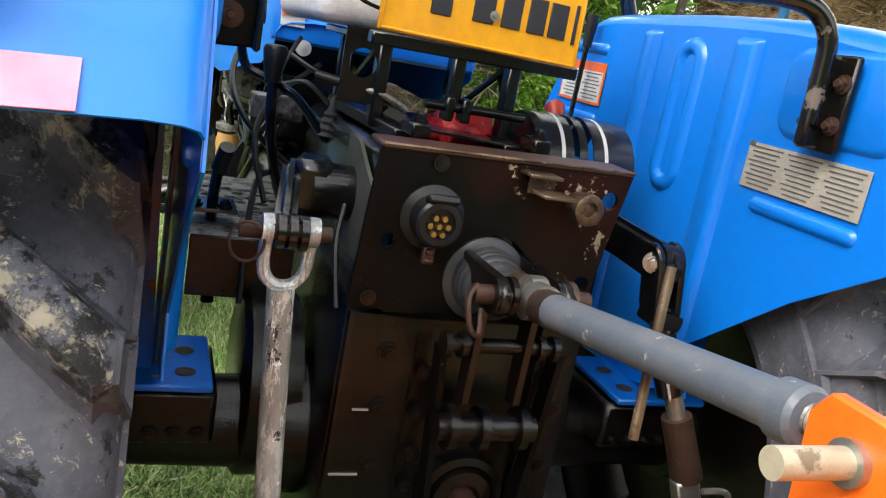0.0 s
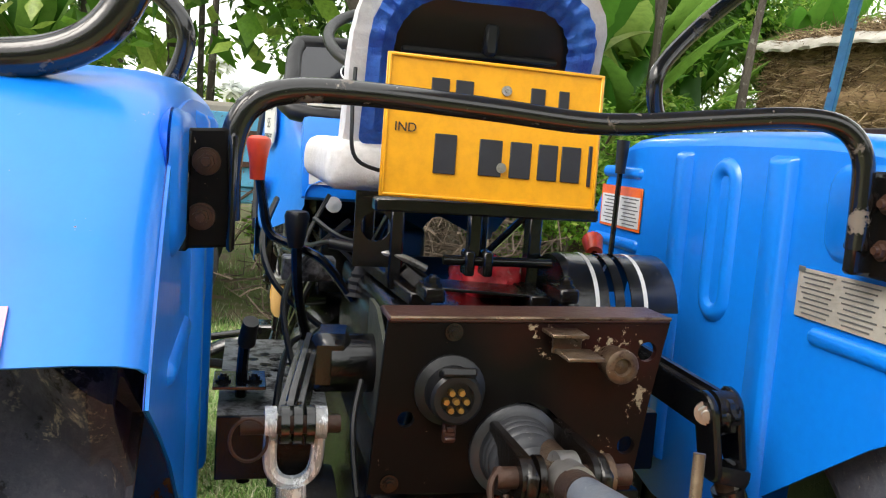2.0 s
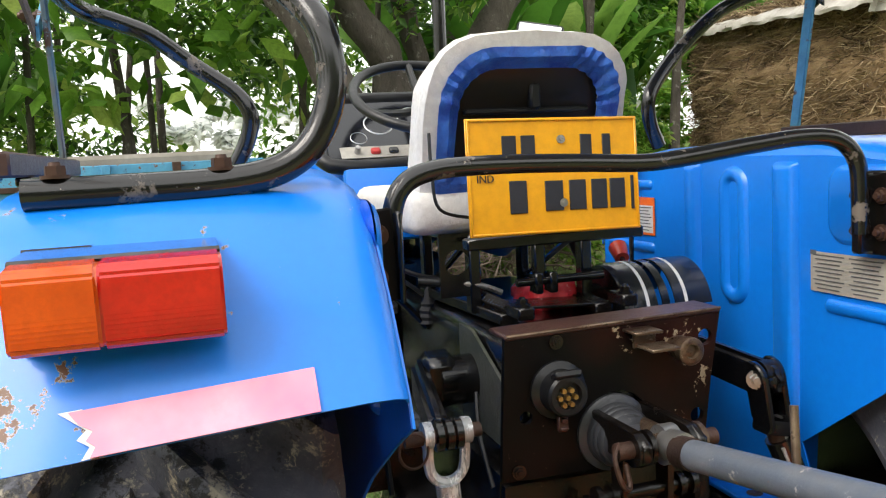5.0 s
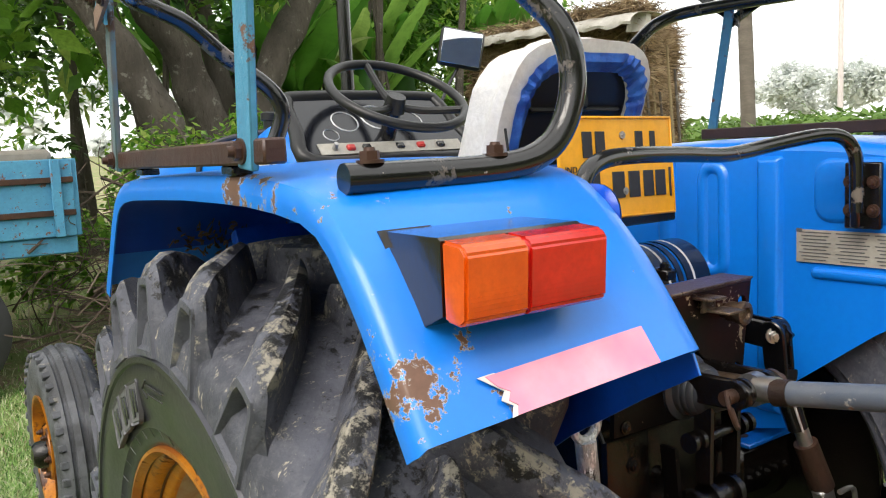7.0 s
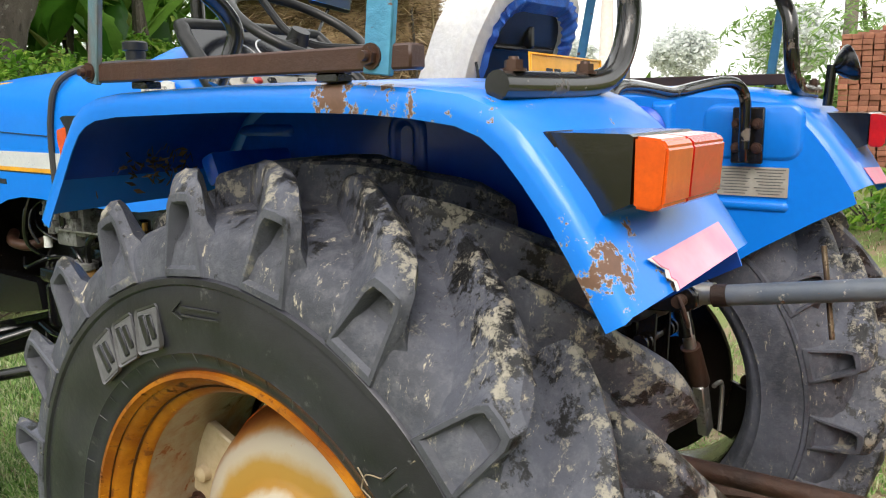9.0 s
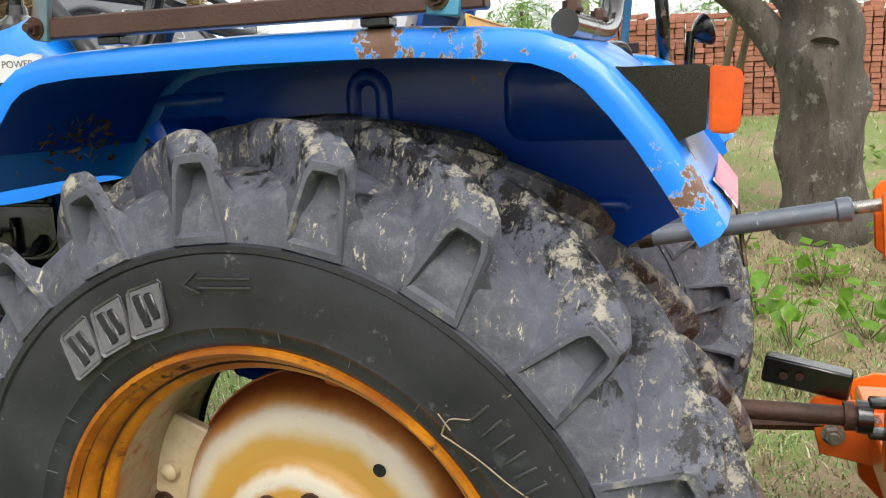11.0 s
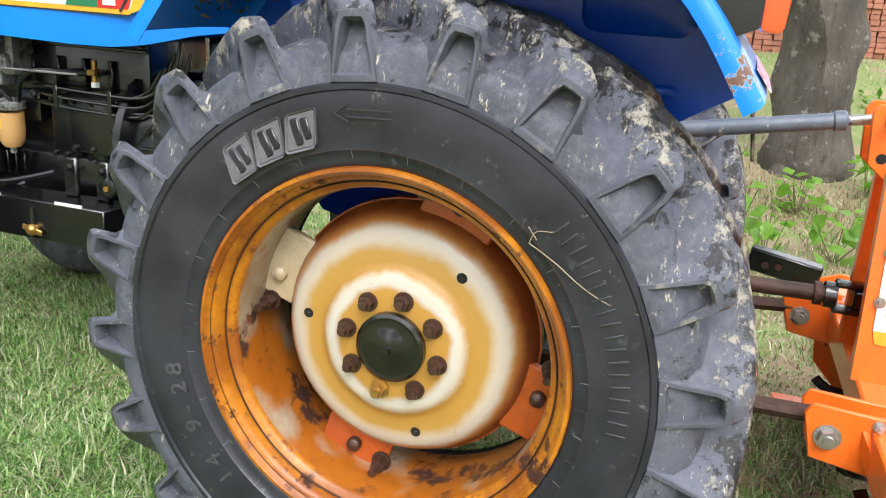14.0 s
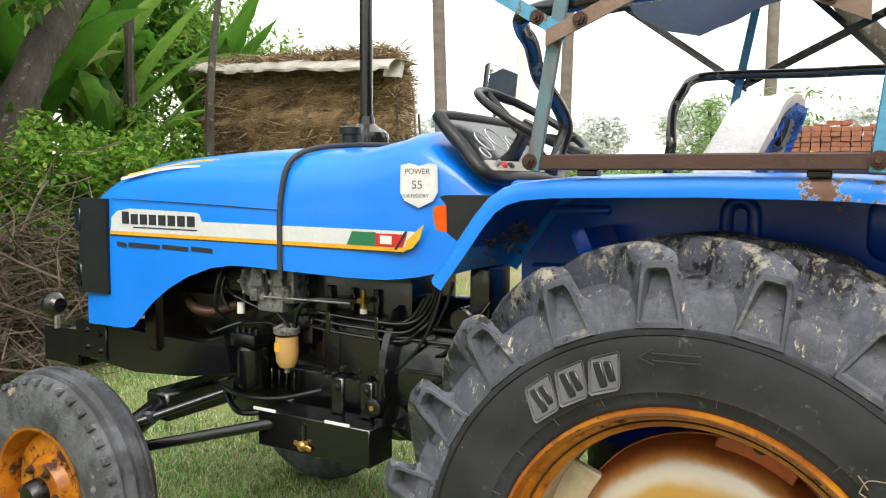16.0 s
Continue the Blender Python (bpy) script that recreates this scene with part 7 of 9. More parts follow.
for y, z, w, h in ((1.36, 0.905, 0.11, 0.155), (1.50, 0.94, 0.09, 0.10)):
    cv = sub("side_cover", bx((-0.176, y, z), (0.034, w, h), 0.012, None, 2), BLACK, eng, "black cast side cover")
for i in range(5):
    sub("cast_rib", bx((-0.162, 1.70 - 0.035 * i, 0.74), (0.022, 0.008, 0.075), 0.003), BLACK, eng)
# ribbed drum of the clutch housing and its fork
for i in range(4):
    a = radians(150 + 22 * i)
    sub("housing_rib", bx((0.252 * math.cos(a), 0.94, 0.83 + 0.252 * math.sin(a)), (0.020, 0.17, 0.010), 0.003, turn(0, -math.degrees(a), 0)), BLACK, eng)
fork = piece("clutch_fork", pp([(-0.25, 1.13, 0.71), (-0.262, 1.12, 0.76), (-0.262, 1.115, 0.82), (-0.25, 1.10, 0.86)], 0.011, 8), BLACK, tractor, "black clutch lever")
sub("fork_eye", lt([(-0.255, 0.030), (-0.285, 0.030), (-0.288, 0.024), (-0.288, 0.012), (-0.27, 0.011)], "X", (0, 1.135, 0.735), 20), BLACK, fork)
sub("fork_pin", rd((-0.262, 1.135, 0.735), (-0.292, 1.135, 0.735), 0.009, None, 10), BRASS, fork)
# three fuel lines that run on to the driver's side, with clips
for j in range(3):
    z = 1.008 - 0.028 * j
    piece("fuel_line", pp([(-0.212, 1.46, z + 0.012), (-0.222, 1.36, z + 0.002), (-0.224, 1.18, z - 0.004), (-0.222, 1.06, z - 0.002), (-0.216, 1.00, z + 0.022 + 0.008 * j), (-0.206, 0.965, z + 0.075), (-0.196, 0.945, z + 0.14)], 0.0052, 8), BLACK_GLOSS, tractor, "glossy black fuel line")
for y in (1.36, 1.16):
    piece("line_clip", bx((-0.226, y, 0.982), (0.006, 0.016, 0.078), 0.002), BLACK, tractor, "small black pipe clip")
pl = piece("pump_linkage", rd((-0.262, 1.62, 1.055), (-0.262, 1.24, 1.062), 0.0035, None, 8), STEEL, tractor, "thin steel throttle rod")
sub("rod_end", rd((-0.268, 1.62, 1.055), (-0.256, 1.62, 1.055), 0.010, None, 10), STEEL, pl)
for i, (y, z, w, h, d) in enumerate(((1.645, 1.125, 0.05, 0.07, 0.03), (1.545, 1.125, 0.045, 0.055, 0.035), (1.595, 1.165, 0.12, 0.022, 0.03), (1.52, 1.075, 0.03, 0.05, 0.025), (1.66, 1.06, 0.035, 0.045, 0.03))):
    sub("pump_boss", bx((-0.245 - d * 0.3, y, z), (d, w, h), 0.006, None, 2), ALU, pump)
for i in range(6):
    sub("pump_screw", nut(bmesh.new(), (-0.262, 1.535 + 0.025 * i, 1.145 - 0.018 * (i % 3)), (-1, 0, 0), 0.006, 0.006, 0.003), STEEL, pump)
sub("delivery_head", bx((-0.232, 1.585, 1.185), (0.05, 0.13, 0.018), 0.004), BLACK, pump)
# breather and dark bulkhead behind the engine
piece("rear_bulkhead", bx((-0.11, 0.805, 1.12), (0.15, 0.07, 0.16), 0.01, None, 2), BLACK, tractor, "black bracket behind the engine")
piece("canister", lt([(-0.16, 0.0005), (-0.16, 0.042), (-0.25, 0.042), (-0.256, 0.036), (-0.256, 0.0005)], "X", (0, 0.83, 1.04), 20), BLACK, tractor, "small black canister")
# chassis front, weight bracket, horn
for k in (-1, 1):
    piece("chassis_rail", slab(bmesh.new(), [(1.78, 0.76), (1.80, 0.855), (2.20, 0.86), (2.62, 0.885), (2.66, 0.87), (2.66, 0.73), (2.30, 0.70), (2.0, 0.72)], (k, 0, 0), 0.05, yz(k * 0.21)), BLACK, tractor, "black chassis rail", smooth=False)
    piece("front_fork", pp([(k * 0.2, 2.12, 0.63), (k * 0.34, 2.12, 0.58), (k * 0.50, 2.12, 0.51), (k * 0.61, 2.12, 0.45)], 0.042, 10), BLACK, tractor, "black front axle arm")
    piece("steering_link", rd((k * 0.60, 2.02, 0.52), (k * 0.26, 1.42, 0.655), 0.019, None, 12), BLACK, tractor, "black drag link")
    piece("tie_rod", rd((k * 0.62, 2.0, 0.60), (k * 0.30, 1.78, 0.70), 0.014, None, 10), BLACK, tractor)
    # front wheel
    C = Vector((k * 0.70, 2.13, 0.415))
    def fw(prof, seg=72):
        return lt([(k * a, r) for a, r in prof], "X", C, seg)
    w = piece("front_wheel", fw([(0.0, 0.20), (0.03, 0.195), (0.045, 0.17), (0.05, 0.12), (0.085, 0.10), (0.088, 0.0005)], 40), RIM, tractor, "rust-streaked orange front wheel disc")
    tyre = fw([(0.085, 0.215), (0.095, 0.25), (0.100, 0.30), (0.096, 0.345), (0.085, 0.375), (0.066, 0.392), (0.060, 0.394), (0.056, 0.385), (0.046, 0.385), (0.042, 0.402), (0.020, 0.408), (0.016, 0.396), (0.0, 0.396), (-0.004, 0.410), (-0.026, 0.408), (-0.030, 0.394), (-0.044, 0.392), (-0.048, 0.400), (-0.07, 0.388), (-0.09, 0.36), (-0.10, 0.31), (-0.09, 0.24), (-0.08, 0.215)], 72)
    for j in range(40):
        a = 2 * math.pi * j / 40
        box(tyre, C + Vector((k * 0.083, 0.378 * math.cos(a), 0.378 * math.sin(a))), (0.030, 0.026, 0.020), 0.003, turn(math.degrees(a) - 90, 0, 0))
    sub("tyre", tyre, RUBBER_FRONT, w, "ribbed grey front tyre")
    sub("rim", fw([(0.088, 0.222), (0.098, 0.226), (0.095, 0.215), (0.075, 0.205), (0.03, 0.195), (-0.08, 0.215)], 48), RIM, w, "orange rusty rim")
    sub("hub", fw([(0.085, 0.055), (0.12, 0.05), (0.135, 0.035), (0.137, 0.0005)], 20), BLACK_OIL_SHADE, w)
    for j in range(6):
        a = j * math.pi / 3
        sub("wheel_nut", nut(bmesh.new(), C + Vector((k * 0.086, 0.085 * math.cos(a), 0.085 * math.sin(a))), (k, 0, 0), 0.012, 0.014, 0.008), RUST_NUT, w)
piece("front_axle", bx((0, 2.12, 0.60), (0.62, 0.12, 0.11), 0.01), BLACK, tractor, "black front axle beam")
wbk = piece("front_bracket", bx((0, 2.78, 0.755), (0.50, 0.24, 0.17), 0.01), BLACK, tractor, "black front weight bracket")
hn = piece("horn", lt([(2.74, 0.0005), (2.745, 0.03), (2.77, 0.05), (2.80, 0.055), (2.81, 0.05)], "Y", (-0.27, 0, 0.93), 20), BLACK_GLOSS, tractor, "round black horn")
sub("horn_stem", rd((-0.27, 2.77, 0.83), (-0.27, 2.77, 0.90), 0.012, None, 8), STEEL, hn)

# --- more of the engine's left side ---
for y, z, w, h in ((1.24, 0.90, 0.17, 0.17), (1.06, 0.72, 0.10, 0.14)):
    cv = piece("cover_plate", bx((-0.207, y, z), (0.016, w, h), 0.006, None, 2), BLACK, tractor, "black bolted cover plate")
    for dy in (-0.4, 0, 0.4):
        for dz in (-0.42, 0.42):
            sub("bolt", nut(bmesh.new(), (-0.215, y + dy * w, z + dz * h), (-1, 0, 0), 0.008, 0.008, 0.003), BLACK, cv)
for i in range(10):
    a = radians(95 + 17 * i)
    piece("flange_bolt", nut(bmesh.new(), (0.256 * math.cos(a), 1.125, 0.83 + 0.256 * math.sin(a)), (0, 1, 0), 0.010, 0.012, 0.006), BLACK, tractor)
piece("bell_flange", lt([(1.10, 0.235), (1.10, 0.27), (1.125, 0.27), (1.125, 0.235)], "Y", (0, 0, 0.83), 40, True), BLACK, tractor, "black bell housing flange")
for i in range(6):
    z = 0.70 + 0.06 * i
    piece("gearbox_rib", bx((-0.19, 0.90, z), (0.06, 0.14, 0.014), 0.004), BLACK, tractor)
fh = piece("filter_head", bx((-0.205, 1.73, 0.885), (0.10, 0.12, 0.05), 0.012, None, 2), BLACK, tractor, "black filter head")
for dy in (-0.045, -0.015, 0.015, 0.045):
    sub("bolt", nut(bmesh.new(), (-0.225, 1.73 + dy, 0.91), (0, 0, 1), 0.009, 0.014, 0.006), BLACK, fh)
for y, z in ((2.58, 0.84), (2.58, 0.77), (2.50, 0.83), (2.50, 0.76)):
    piece("rail_bolt", nut(bmesh.new(), (-0.262, y, z), (-1, 0, 0), 0.013, 0.012, 0.006), BLACK, tractor)
piece("rail_plate", bx((-0.262, 2.54, 0.80), (0.012, 0.16, 0.15), 0.004), BLACK, tractor, "black bolted side plate")
gov = piece("governor_housing", lt([(-0.16, 0.055), (-0.24, 0.052), (-0.25, 0.040), (-0.252, 0.0005)], "X", (0, 1.70, 1.10), 24), ALU, tractor, "round cast governor housing")
for j in range(6):
    a = j * math.pi / 3
    sub("screw", rd((-0.246, 1.70 + 0.043 * math.cos(a), 1.10 + 0.043 * math.sin(a)), (-0.254, 1.70 + 0.043 * math.cos(a), 1.10 + 0.043 * math.sin(a)), 0.006, None, 8), STEEL, gov)
piece("pump_body", bx((-0.215, 1.60, 1.035), (0.07, 0.12, 0.07), 0.012, None, 2), ALU, tractor, "oily cast pump body")
for pts, rr_ in (([(-0.22, 1.66, 1.0), (-0.25, 1.72, 1.03), (-0.24, 1.80, 1.06), (-0.2, 1.86, 1.12)], 0.005), ([(-0.20, 1.18, 0.80), (-0.23, 1.10, 0.83), (-0.235, 1.0, 0.93), (-0.22, 0.94, 1.05), (-0.2, 0.92, 1.18)], 0.006), ([(-0.20, 0.98, 0.90), (-0.24, 0.9, 0.93), (-0.24, 0.82, 1.0), (-0.2, 0.76, 1.1)], 0.006), ([(-0.24, 1.50, 0.93), (-0.255, 1.52, 0.97), (-0.25, 1.56, 1.0)], 0.007),
                  ([(-0.20, 1.84, 0.93), (-0.25, 1.86, 0.99), (-0.255, 1.84, 1.10), (-0.22, 1.82, 1.2)], 0.008), ([(-0.21, 1.40, 0.74), (-0.25, 1.55, 0.70), (-0.26, 1.70, 0.685), (-0.24, 1.84, 0.70)], 0.009)):
    piece("engine_hose", pp(pts, rr_, 8), BLACK, tractor, "thin black hose")
tr_ = piece("steering_joint", rd((-0.60, 2.0, 0.605), (-0.50, 1.93, 0.635), 0.012, None, 10), STEEL, tractor, "bare steel steering joint")
sub("joint_boot", lt([(0, 0.02), (0.012, 0.026), (0.03, 0.024), (0.04, 0.014)], "Z", (-0.50, 1.93, 0.62), 16), BOOT, tr_)
sub("joint_ball", rd((-0.62, 2.015, 0.575), (-0.62, 2.015, 0.625), 0.02, 0.016, 14), RUST_NUT, tr_)


# dry leaves and mud caught under the front of the left fender
catch = thing("dry_leaf_clump", (-0.65, 0.50, 1.34), "dry brown leaves and mud stuck under the fender", "debris", "", "stuff")
DRY_LEAF = surface("dry_brown_leaves", (0.15, 0.095, 0.05), (0.08, 0.05, 0.028), 0.9, 0, 60, 20, 0, 0.5, random_tint=0.3)
rl = random.Random(12)
bm = bmesh.new()
for i in range(120):
    c = Vector((-0.64 + rl.gauss(0, 0.05), 0.50 + rl.gauss(0, 0.035), 1.335 + rl.gauss(0, 0.022)))
    d = Vector((rl.gauss(0, 1), rl.gauss(0, 1), rl.gauss(0, 1))).normalized()
    e = d.orthogonal().normalized()
    L, W = rl.uniform(0.005, 0.013), rl.uniform(0.003, 0.006)
    slab(bm, [(-1, 0), (-0.3, -1), (1, 0), (-0.2, 1)], d.cross(e), 0.0012, lambda a, b, c=c, d=d, e=e, L=L, W=W: c + d * a * L + e * b * W)
piece("leaf_litter", bm, DRY_LEAF, catch, smooth=False)

# ---- ground ----
def height(x, y):
    d = math.hypot(x - 0.0, y - 0.6)
    z = 0.010 * noise.noise((x * 1.7, y * 1.7, 0)) + 0.03 * noise.noise((x * 0.3, y * 0.3, 3)) * min(1, d / 5)
    z += min(0.62, 0.14 * max(0.0, x - 3.6)) * max(0.0, min(1.0, (1.2 - y) / 1.5)) * max(0.0, min(1.0, (30.0 - x) / 15.0)) * max(0.0, min(1.0, (12.0 + y) / 5.0))
    z += 0.07 * max(0.0, min(d, 9.5) - 4.5) + 0.028 * max(0.0, min(d, 90) - 9.5) + 0.001 * max(0.0, d - 90)
    return z


radii = [0.12 * 1.095 ** i for i in range(116)]
rows = [[(r * math.cos(a), 0.6 + r * math.sin(a), height(r * math.cos(a), 0.6 + r * math.sin(a)) - 0.006) for a in (2 * math.pi * k / 110 for k in range(111))] for r in [0.0] + radii]
ground = tagged(part("ground", grid(bmesh.new(), rows), GROUND), "patchy grass and dry soil", "ground", kind="structure")
rng = np.random.default_rng(7)


def strewn(name, verts, faces, material, parent=None):
    me = bpy.data.meshes.new(name)
    me.from_pydata(verts.reshape(-1, 3).tolist(), [], faces.tolist())
    me.materials.append(material)
    me.shade_smooth()
    ob = new(name, me)
    if parent:
        ob.parent = parent
        ob.matrix_parent_inverse = Matrix.Translation(parent.location).inverted()
    return ob


def leaf_cloud(name, at, size, material, parent=None, aspect=2.2, droop=0.35, fold=0.18):
    """Many folded leaves: at is an array of places, size one length or one for each."""
    n = len(at)
    size = np.broadcast_to(np.asarray(size, float), (n,)) * rng.uniform(0.65, 1.25, n)
    az = rng.uniform(0, 2 * np.pi, n)
    el = rng.normal(-droop, 0.45, n)
    d = np.stack([np.cos(az) * np.cos(el), np.sin(az) * np.cos(el), np.sin(el)], 1)
    side = np.cross(d, np.stack([rng.normal(0, 0.5, n), rng.normal(0, 0.5, n), np.ones(n)], 1))
    side /= np.linalg.norm(side, axis=1, keepdims=True)
    up = np.cross(side, d)
    L, W = size[:, None], size[:, None] / aspect / 2
    v = np.stack([at, at + d * L * 0.45 + side * W - up * W * fold, at + d * L - up * L * 0.12, at + d * L * 0.45 - side * W - up * W * fold, at + d * L * 0.5 + up * W * fold], 1)
    b = np.arange(n)[:, None] * 5
    f = np.concatenate([b + np.array([[0, 1, 4]]), b + np.array([[1, 2, 4]]), b + np.array([[2, 3, 4]]), b + np.array([[3, 0, 4]])])
    return strewn(name, v, f, material, parent)


def in_ball(n, c, r, shell=0.0):
    p = rng.normal(size=(n, 3))
    p /= np.linalg.norm(p, axis=1, keepdims=True)
    return np.asarray(c) + p * (rng.uniform(shell, 1, (n, 1)) ** (1 / 2.2)) * np.asarray(r)


def clumps(n, c, r, k, clump):
    """Places gathered in k clumps inside a ball of radii r."""
    cs = in_ball(k, c, r, 0.25)
    per = n // k
    return np.concatenate([in_ball(per, q, clump * rng.uniform(0.6, 1.3), 0.1) for q in cs])


# ---- grass ----
def blades(name, x0, x1, y0, y1, n, h, material, dens=None, lab="", broad=1.0):
    p = np.stack([rng.uniform(x0, x1, n), rng.uniform(y0, y1, n)], 1)
    p += rng.normal(0, 0.015, p.shape)
    if dens:
        keep = np.array([noise.noise((x * 1.1, y * 1.1, 5)) for x, y in p]) > rng.uniform(-dens, dens, n) - dens * 0.5
        p = p[keep]
    edge = np.minimum.reduce([p[:, 0] - x0, x1 - p[:, 0], p[:, 1] - y0, y1 - p[:, 1]])      # thins out towards its border
    p = p[edge > rng.uniform(-0.05, 0.9, len(p))]
    n = len(p)
    z = np.array([height(x, y) for x, y in p]) - 0.008
    at = np.column_stack([p, z])
    az, ln = rng.uniform(0, 2 * np.pi, n), h * rng.uniform(0.35, 1.2, n) * np.array([0.75 + 0.9 * max(-0.4, noise.noise((x * 2.6, y * 2.6, 9))) for x, y in p])
    lean = rng.uniform(0.1, 1.1, n)
    d = np.stack([np.cos(az) * np.sin(lean), np.sin(az) * np.sin(lean), np.cos(lean)], 1)
    s = np.stack([-np.sin(az), np.cos(az), np.zeros(n)], 1) * broad * rng.uniform(0.0018, 0.0044, n)[:, None]
    bend = np.stack([np.cos(az), np.sin(az), -0.25 * np.ones(n)], 1) * (0.35 * ln)[:, None]
    v = np.stack([at - s, at + s, at + d * ln[:, None] * 0.6 + s * 0.7, at + d * ln[:, None] * 0.6 - s * 0.7, at + d * ln[:, None] + bend], 1)
    b = np.arange(n)[:, None] * 5
    tri = np.concatenate([b + np.array([[0, 1, 2]]), b + np.array([[0, 2, 3]]), b + np.array([[3, 2, 4]])])
    return tagged(strewn(name, v, tri, material), lab, "grass", kind="stuff")


blades("lawn_grass", -2.6, 2.6, -1.4, 5.2, 190000, 0.060, GRASS, 0.9, "short green and dry grass beside the tractor")
blades("lawn_grass", -2.4, 0.6, -0.6, 4.0, 170000, 0.075, GRASS, 0.8, "tufted green lawn beside the tractor", 0.95)
blades("lawn_grass", -1.8, 4.8, -3.8, 1.0, 34000, 0.06, GRASS, 0.6, "patchy grass behind the tractor")
blades("lawn_grass", -7.0, 6.0, -6.0, 6.5, 60000, 0.07, GRASS, 0.9, "thin grass over the yard")
blades("far_grass", -5.0, 9.0, 4.0, 9.5, 26000, 0.12, GRASS, 0.7, "taller grass at the thicket's edge")
blades("far_grass", 1.5, 9.5, -4.0, 4.0, 24000, 0.10, GRASS, 0.6, "rough grass and weeds")
blades("straw_litter", -0.3, 4.8, -3.0, -0.2, 42000, 0.085, STRAW, 0.4, "dry straw litter on the soil")
blades("straw_litter", -1.6, 1.6, -0.4, 4.2, 12000, 0.06, STRAW, 0.4, "dry grass litter")

# ---- rotary tiller behind the tractor ----
tiller = thing("rotary_tiller", (0.0, -1.25, 0.35), "orange rotary tiller hitched behind the tractor, paint scuffed", "tiller")


def flat(poly, x, t=0.012, bev=0.003):
    bm = slab(bmesh.new(), poly, (1, 0, 0), t, yz(x))
    bmesh.ops.bevel(bm, geom=list(bm.edges), offset=bev, segments=1, affect="EDGES")
    return bm


for x in (-0.042, 0.070):
    piece("mast_plate", flat([(-0.915, 1.155), (-0.93, 1.175), (-1.06, 1.175), (-1.06, 0.95), (-0.985, 0.98), (-0.925, 1.03)], x), ORANGE, tiller, "orange mast plate with holes")
    piece("plate_hole", lt([(x - 0.0008, 0.013), (x - 0.0012, 0.0005)], "X", (0, -0.955, 1.045), 16), HOLE, tiller)
pin = piece("hitch_pin", rd((-0.106, -0.961, 1.140), (0.11, -0.961, 1.140), 0.0108, None, 18), PIN_IVORY, tiller, "pale bare steel hitch pin")
sub("pin_collar", rd((-0.049, -0.961, 1.140), (-0.042, -0.961, 1.140), 0.016, None, 18), STEEL, pin)
for s in (-1, 1):
    leg = piece("mast_leg", slab(bmesh.new(), [(-0.962, 1.02), (-1.13, 1.02), (-1.19, 0.52), (-0.972, 0.52)], (s, 0, 0), 0.035, lambda a, b, s=s: (s * (0.05 + 0.12 * (1.02 - b)) - 0.03, a, b)), ORANGE, tiller, "orange slanting mast leg", smooth=False)
    for z in (0.72, 0.84, 0.95):
        sub("bolt", nut(bmesh.new(), (s * (0.088 + 0.12 * (1.02 - z)) - 0.03, -1.0, z), (s, 0, 0), 0.010, 0.010, 0.005), STEEL, leg)
dec = piece("white_decal", slab(bmesh.new(), [(-0.992, 0.90), (-1.075, 0.90), (-1.085, 0.65), (-0.998, 0.65)], (-1, 0, 0), 0.002, lambda a, b: (-(0.087 + 0.12 * (1.02 - b)) - 0.03, a, b)), STICKER_W, tiller, "white decal with a blue bar", smooth=False)
sub("decal_bar", slab(bmesh.new(), [(-1.012, 0.87), (-1.052, 0.87), (-1.06, 0.69), (-1.018, 0.69)], (-1, 0, 0), 0.002, lambda a, b: (-(0.0895 + 0.12 * (1.02 - b)) - 0.03, a, b)), INK, dec, smooth=False)
sub("decal_base", slab(bmesh.new(), [(-0.998, 0.65), (-1.085, 0.65), (-1.09, 0.612), (-1.006, 0.618)], (-1, 0, 0), 0.002, lambda a, b: (-(0.087 + 0.12 * (1.02 - b)) - 0.03, a, b)), GOLD, dec, smooth=False)
piece("gearbox", bx((0.02, -1.14, 0.62), (0.20, 0.22, 0.26), 0.02, None, 2), ORANGE, tiller, "orange gearbox")
yk = piece("shaft_yoke", rd((0.04, -0.905, 0.662), (0.04, -0.935, 0.662), 0.036, None, 18), BLACK_GLOSS, tiller, "black universal joint of the drive shaft")
for dz in (-0.035, 0.035):
    sub("yoke_ear", bx((0.04, -0.965, 0.662 + dz), (0.045, 0.075, 0.018), 0.008, None, 2), BLACK_GLOSS, yk)
sub("yoke_cross", bx((0.04, -0.99, 0.662), (0.05, 0.03, 0.05), 0.006), BLACK_GLOSS, yk)
sub("yoke_end", rd((0.04, -1.0, 0.662), (0.04, -1.05, 0.662), 0.04, None, 16), BLACK_GLOSS, yk)
piece("front_beam", bx((0.0, -1.03, 0.475), (1.30, 0.09, 0.09), 0.006), ORANGE, tiller, "orange main beam")
piece("deck", bx((0.0, -1.28, 0.50), (1.46, 0.46, 0.012), 0.003, turn(-6, 0, 0)), ORANGE, tiller, "orange tiller deck")
piece("stay_plate", slab(bmesh.new(), [(-0.97, 0.62), (-1.0, 0.64), (-1.16, 0.52), (-1.13, 0.50)], (1, 0, 0), 0.07, yz(0.09)), ORANGE, tiller, "", smooth=False)
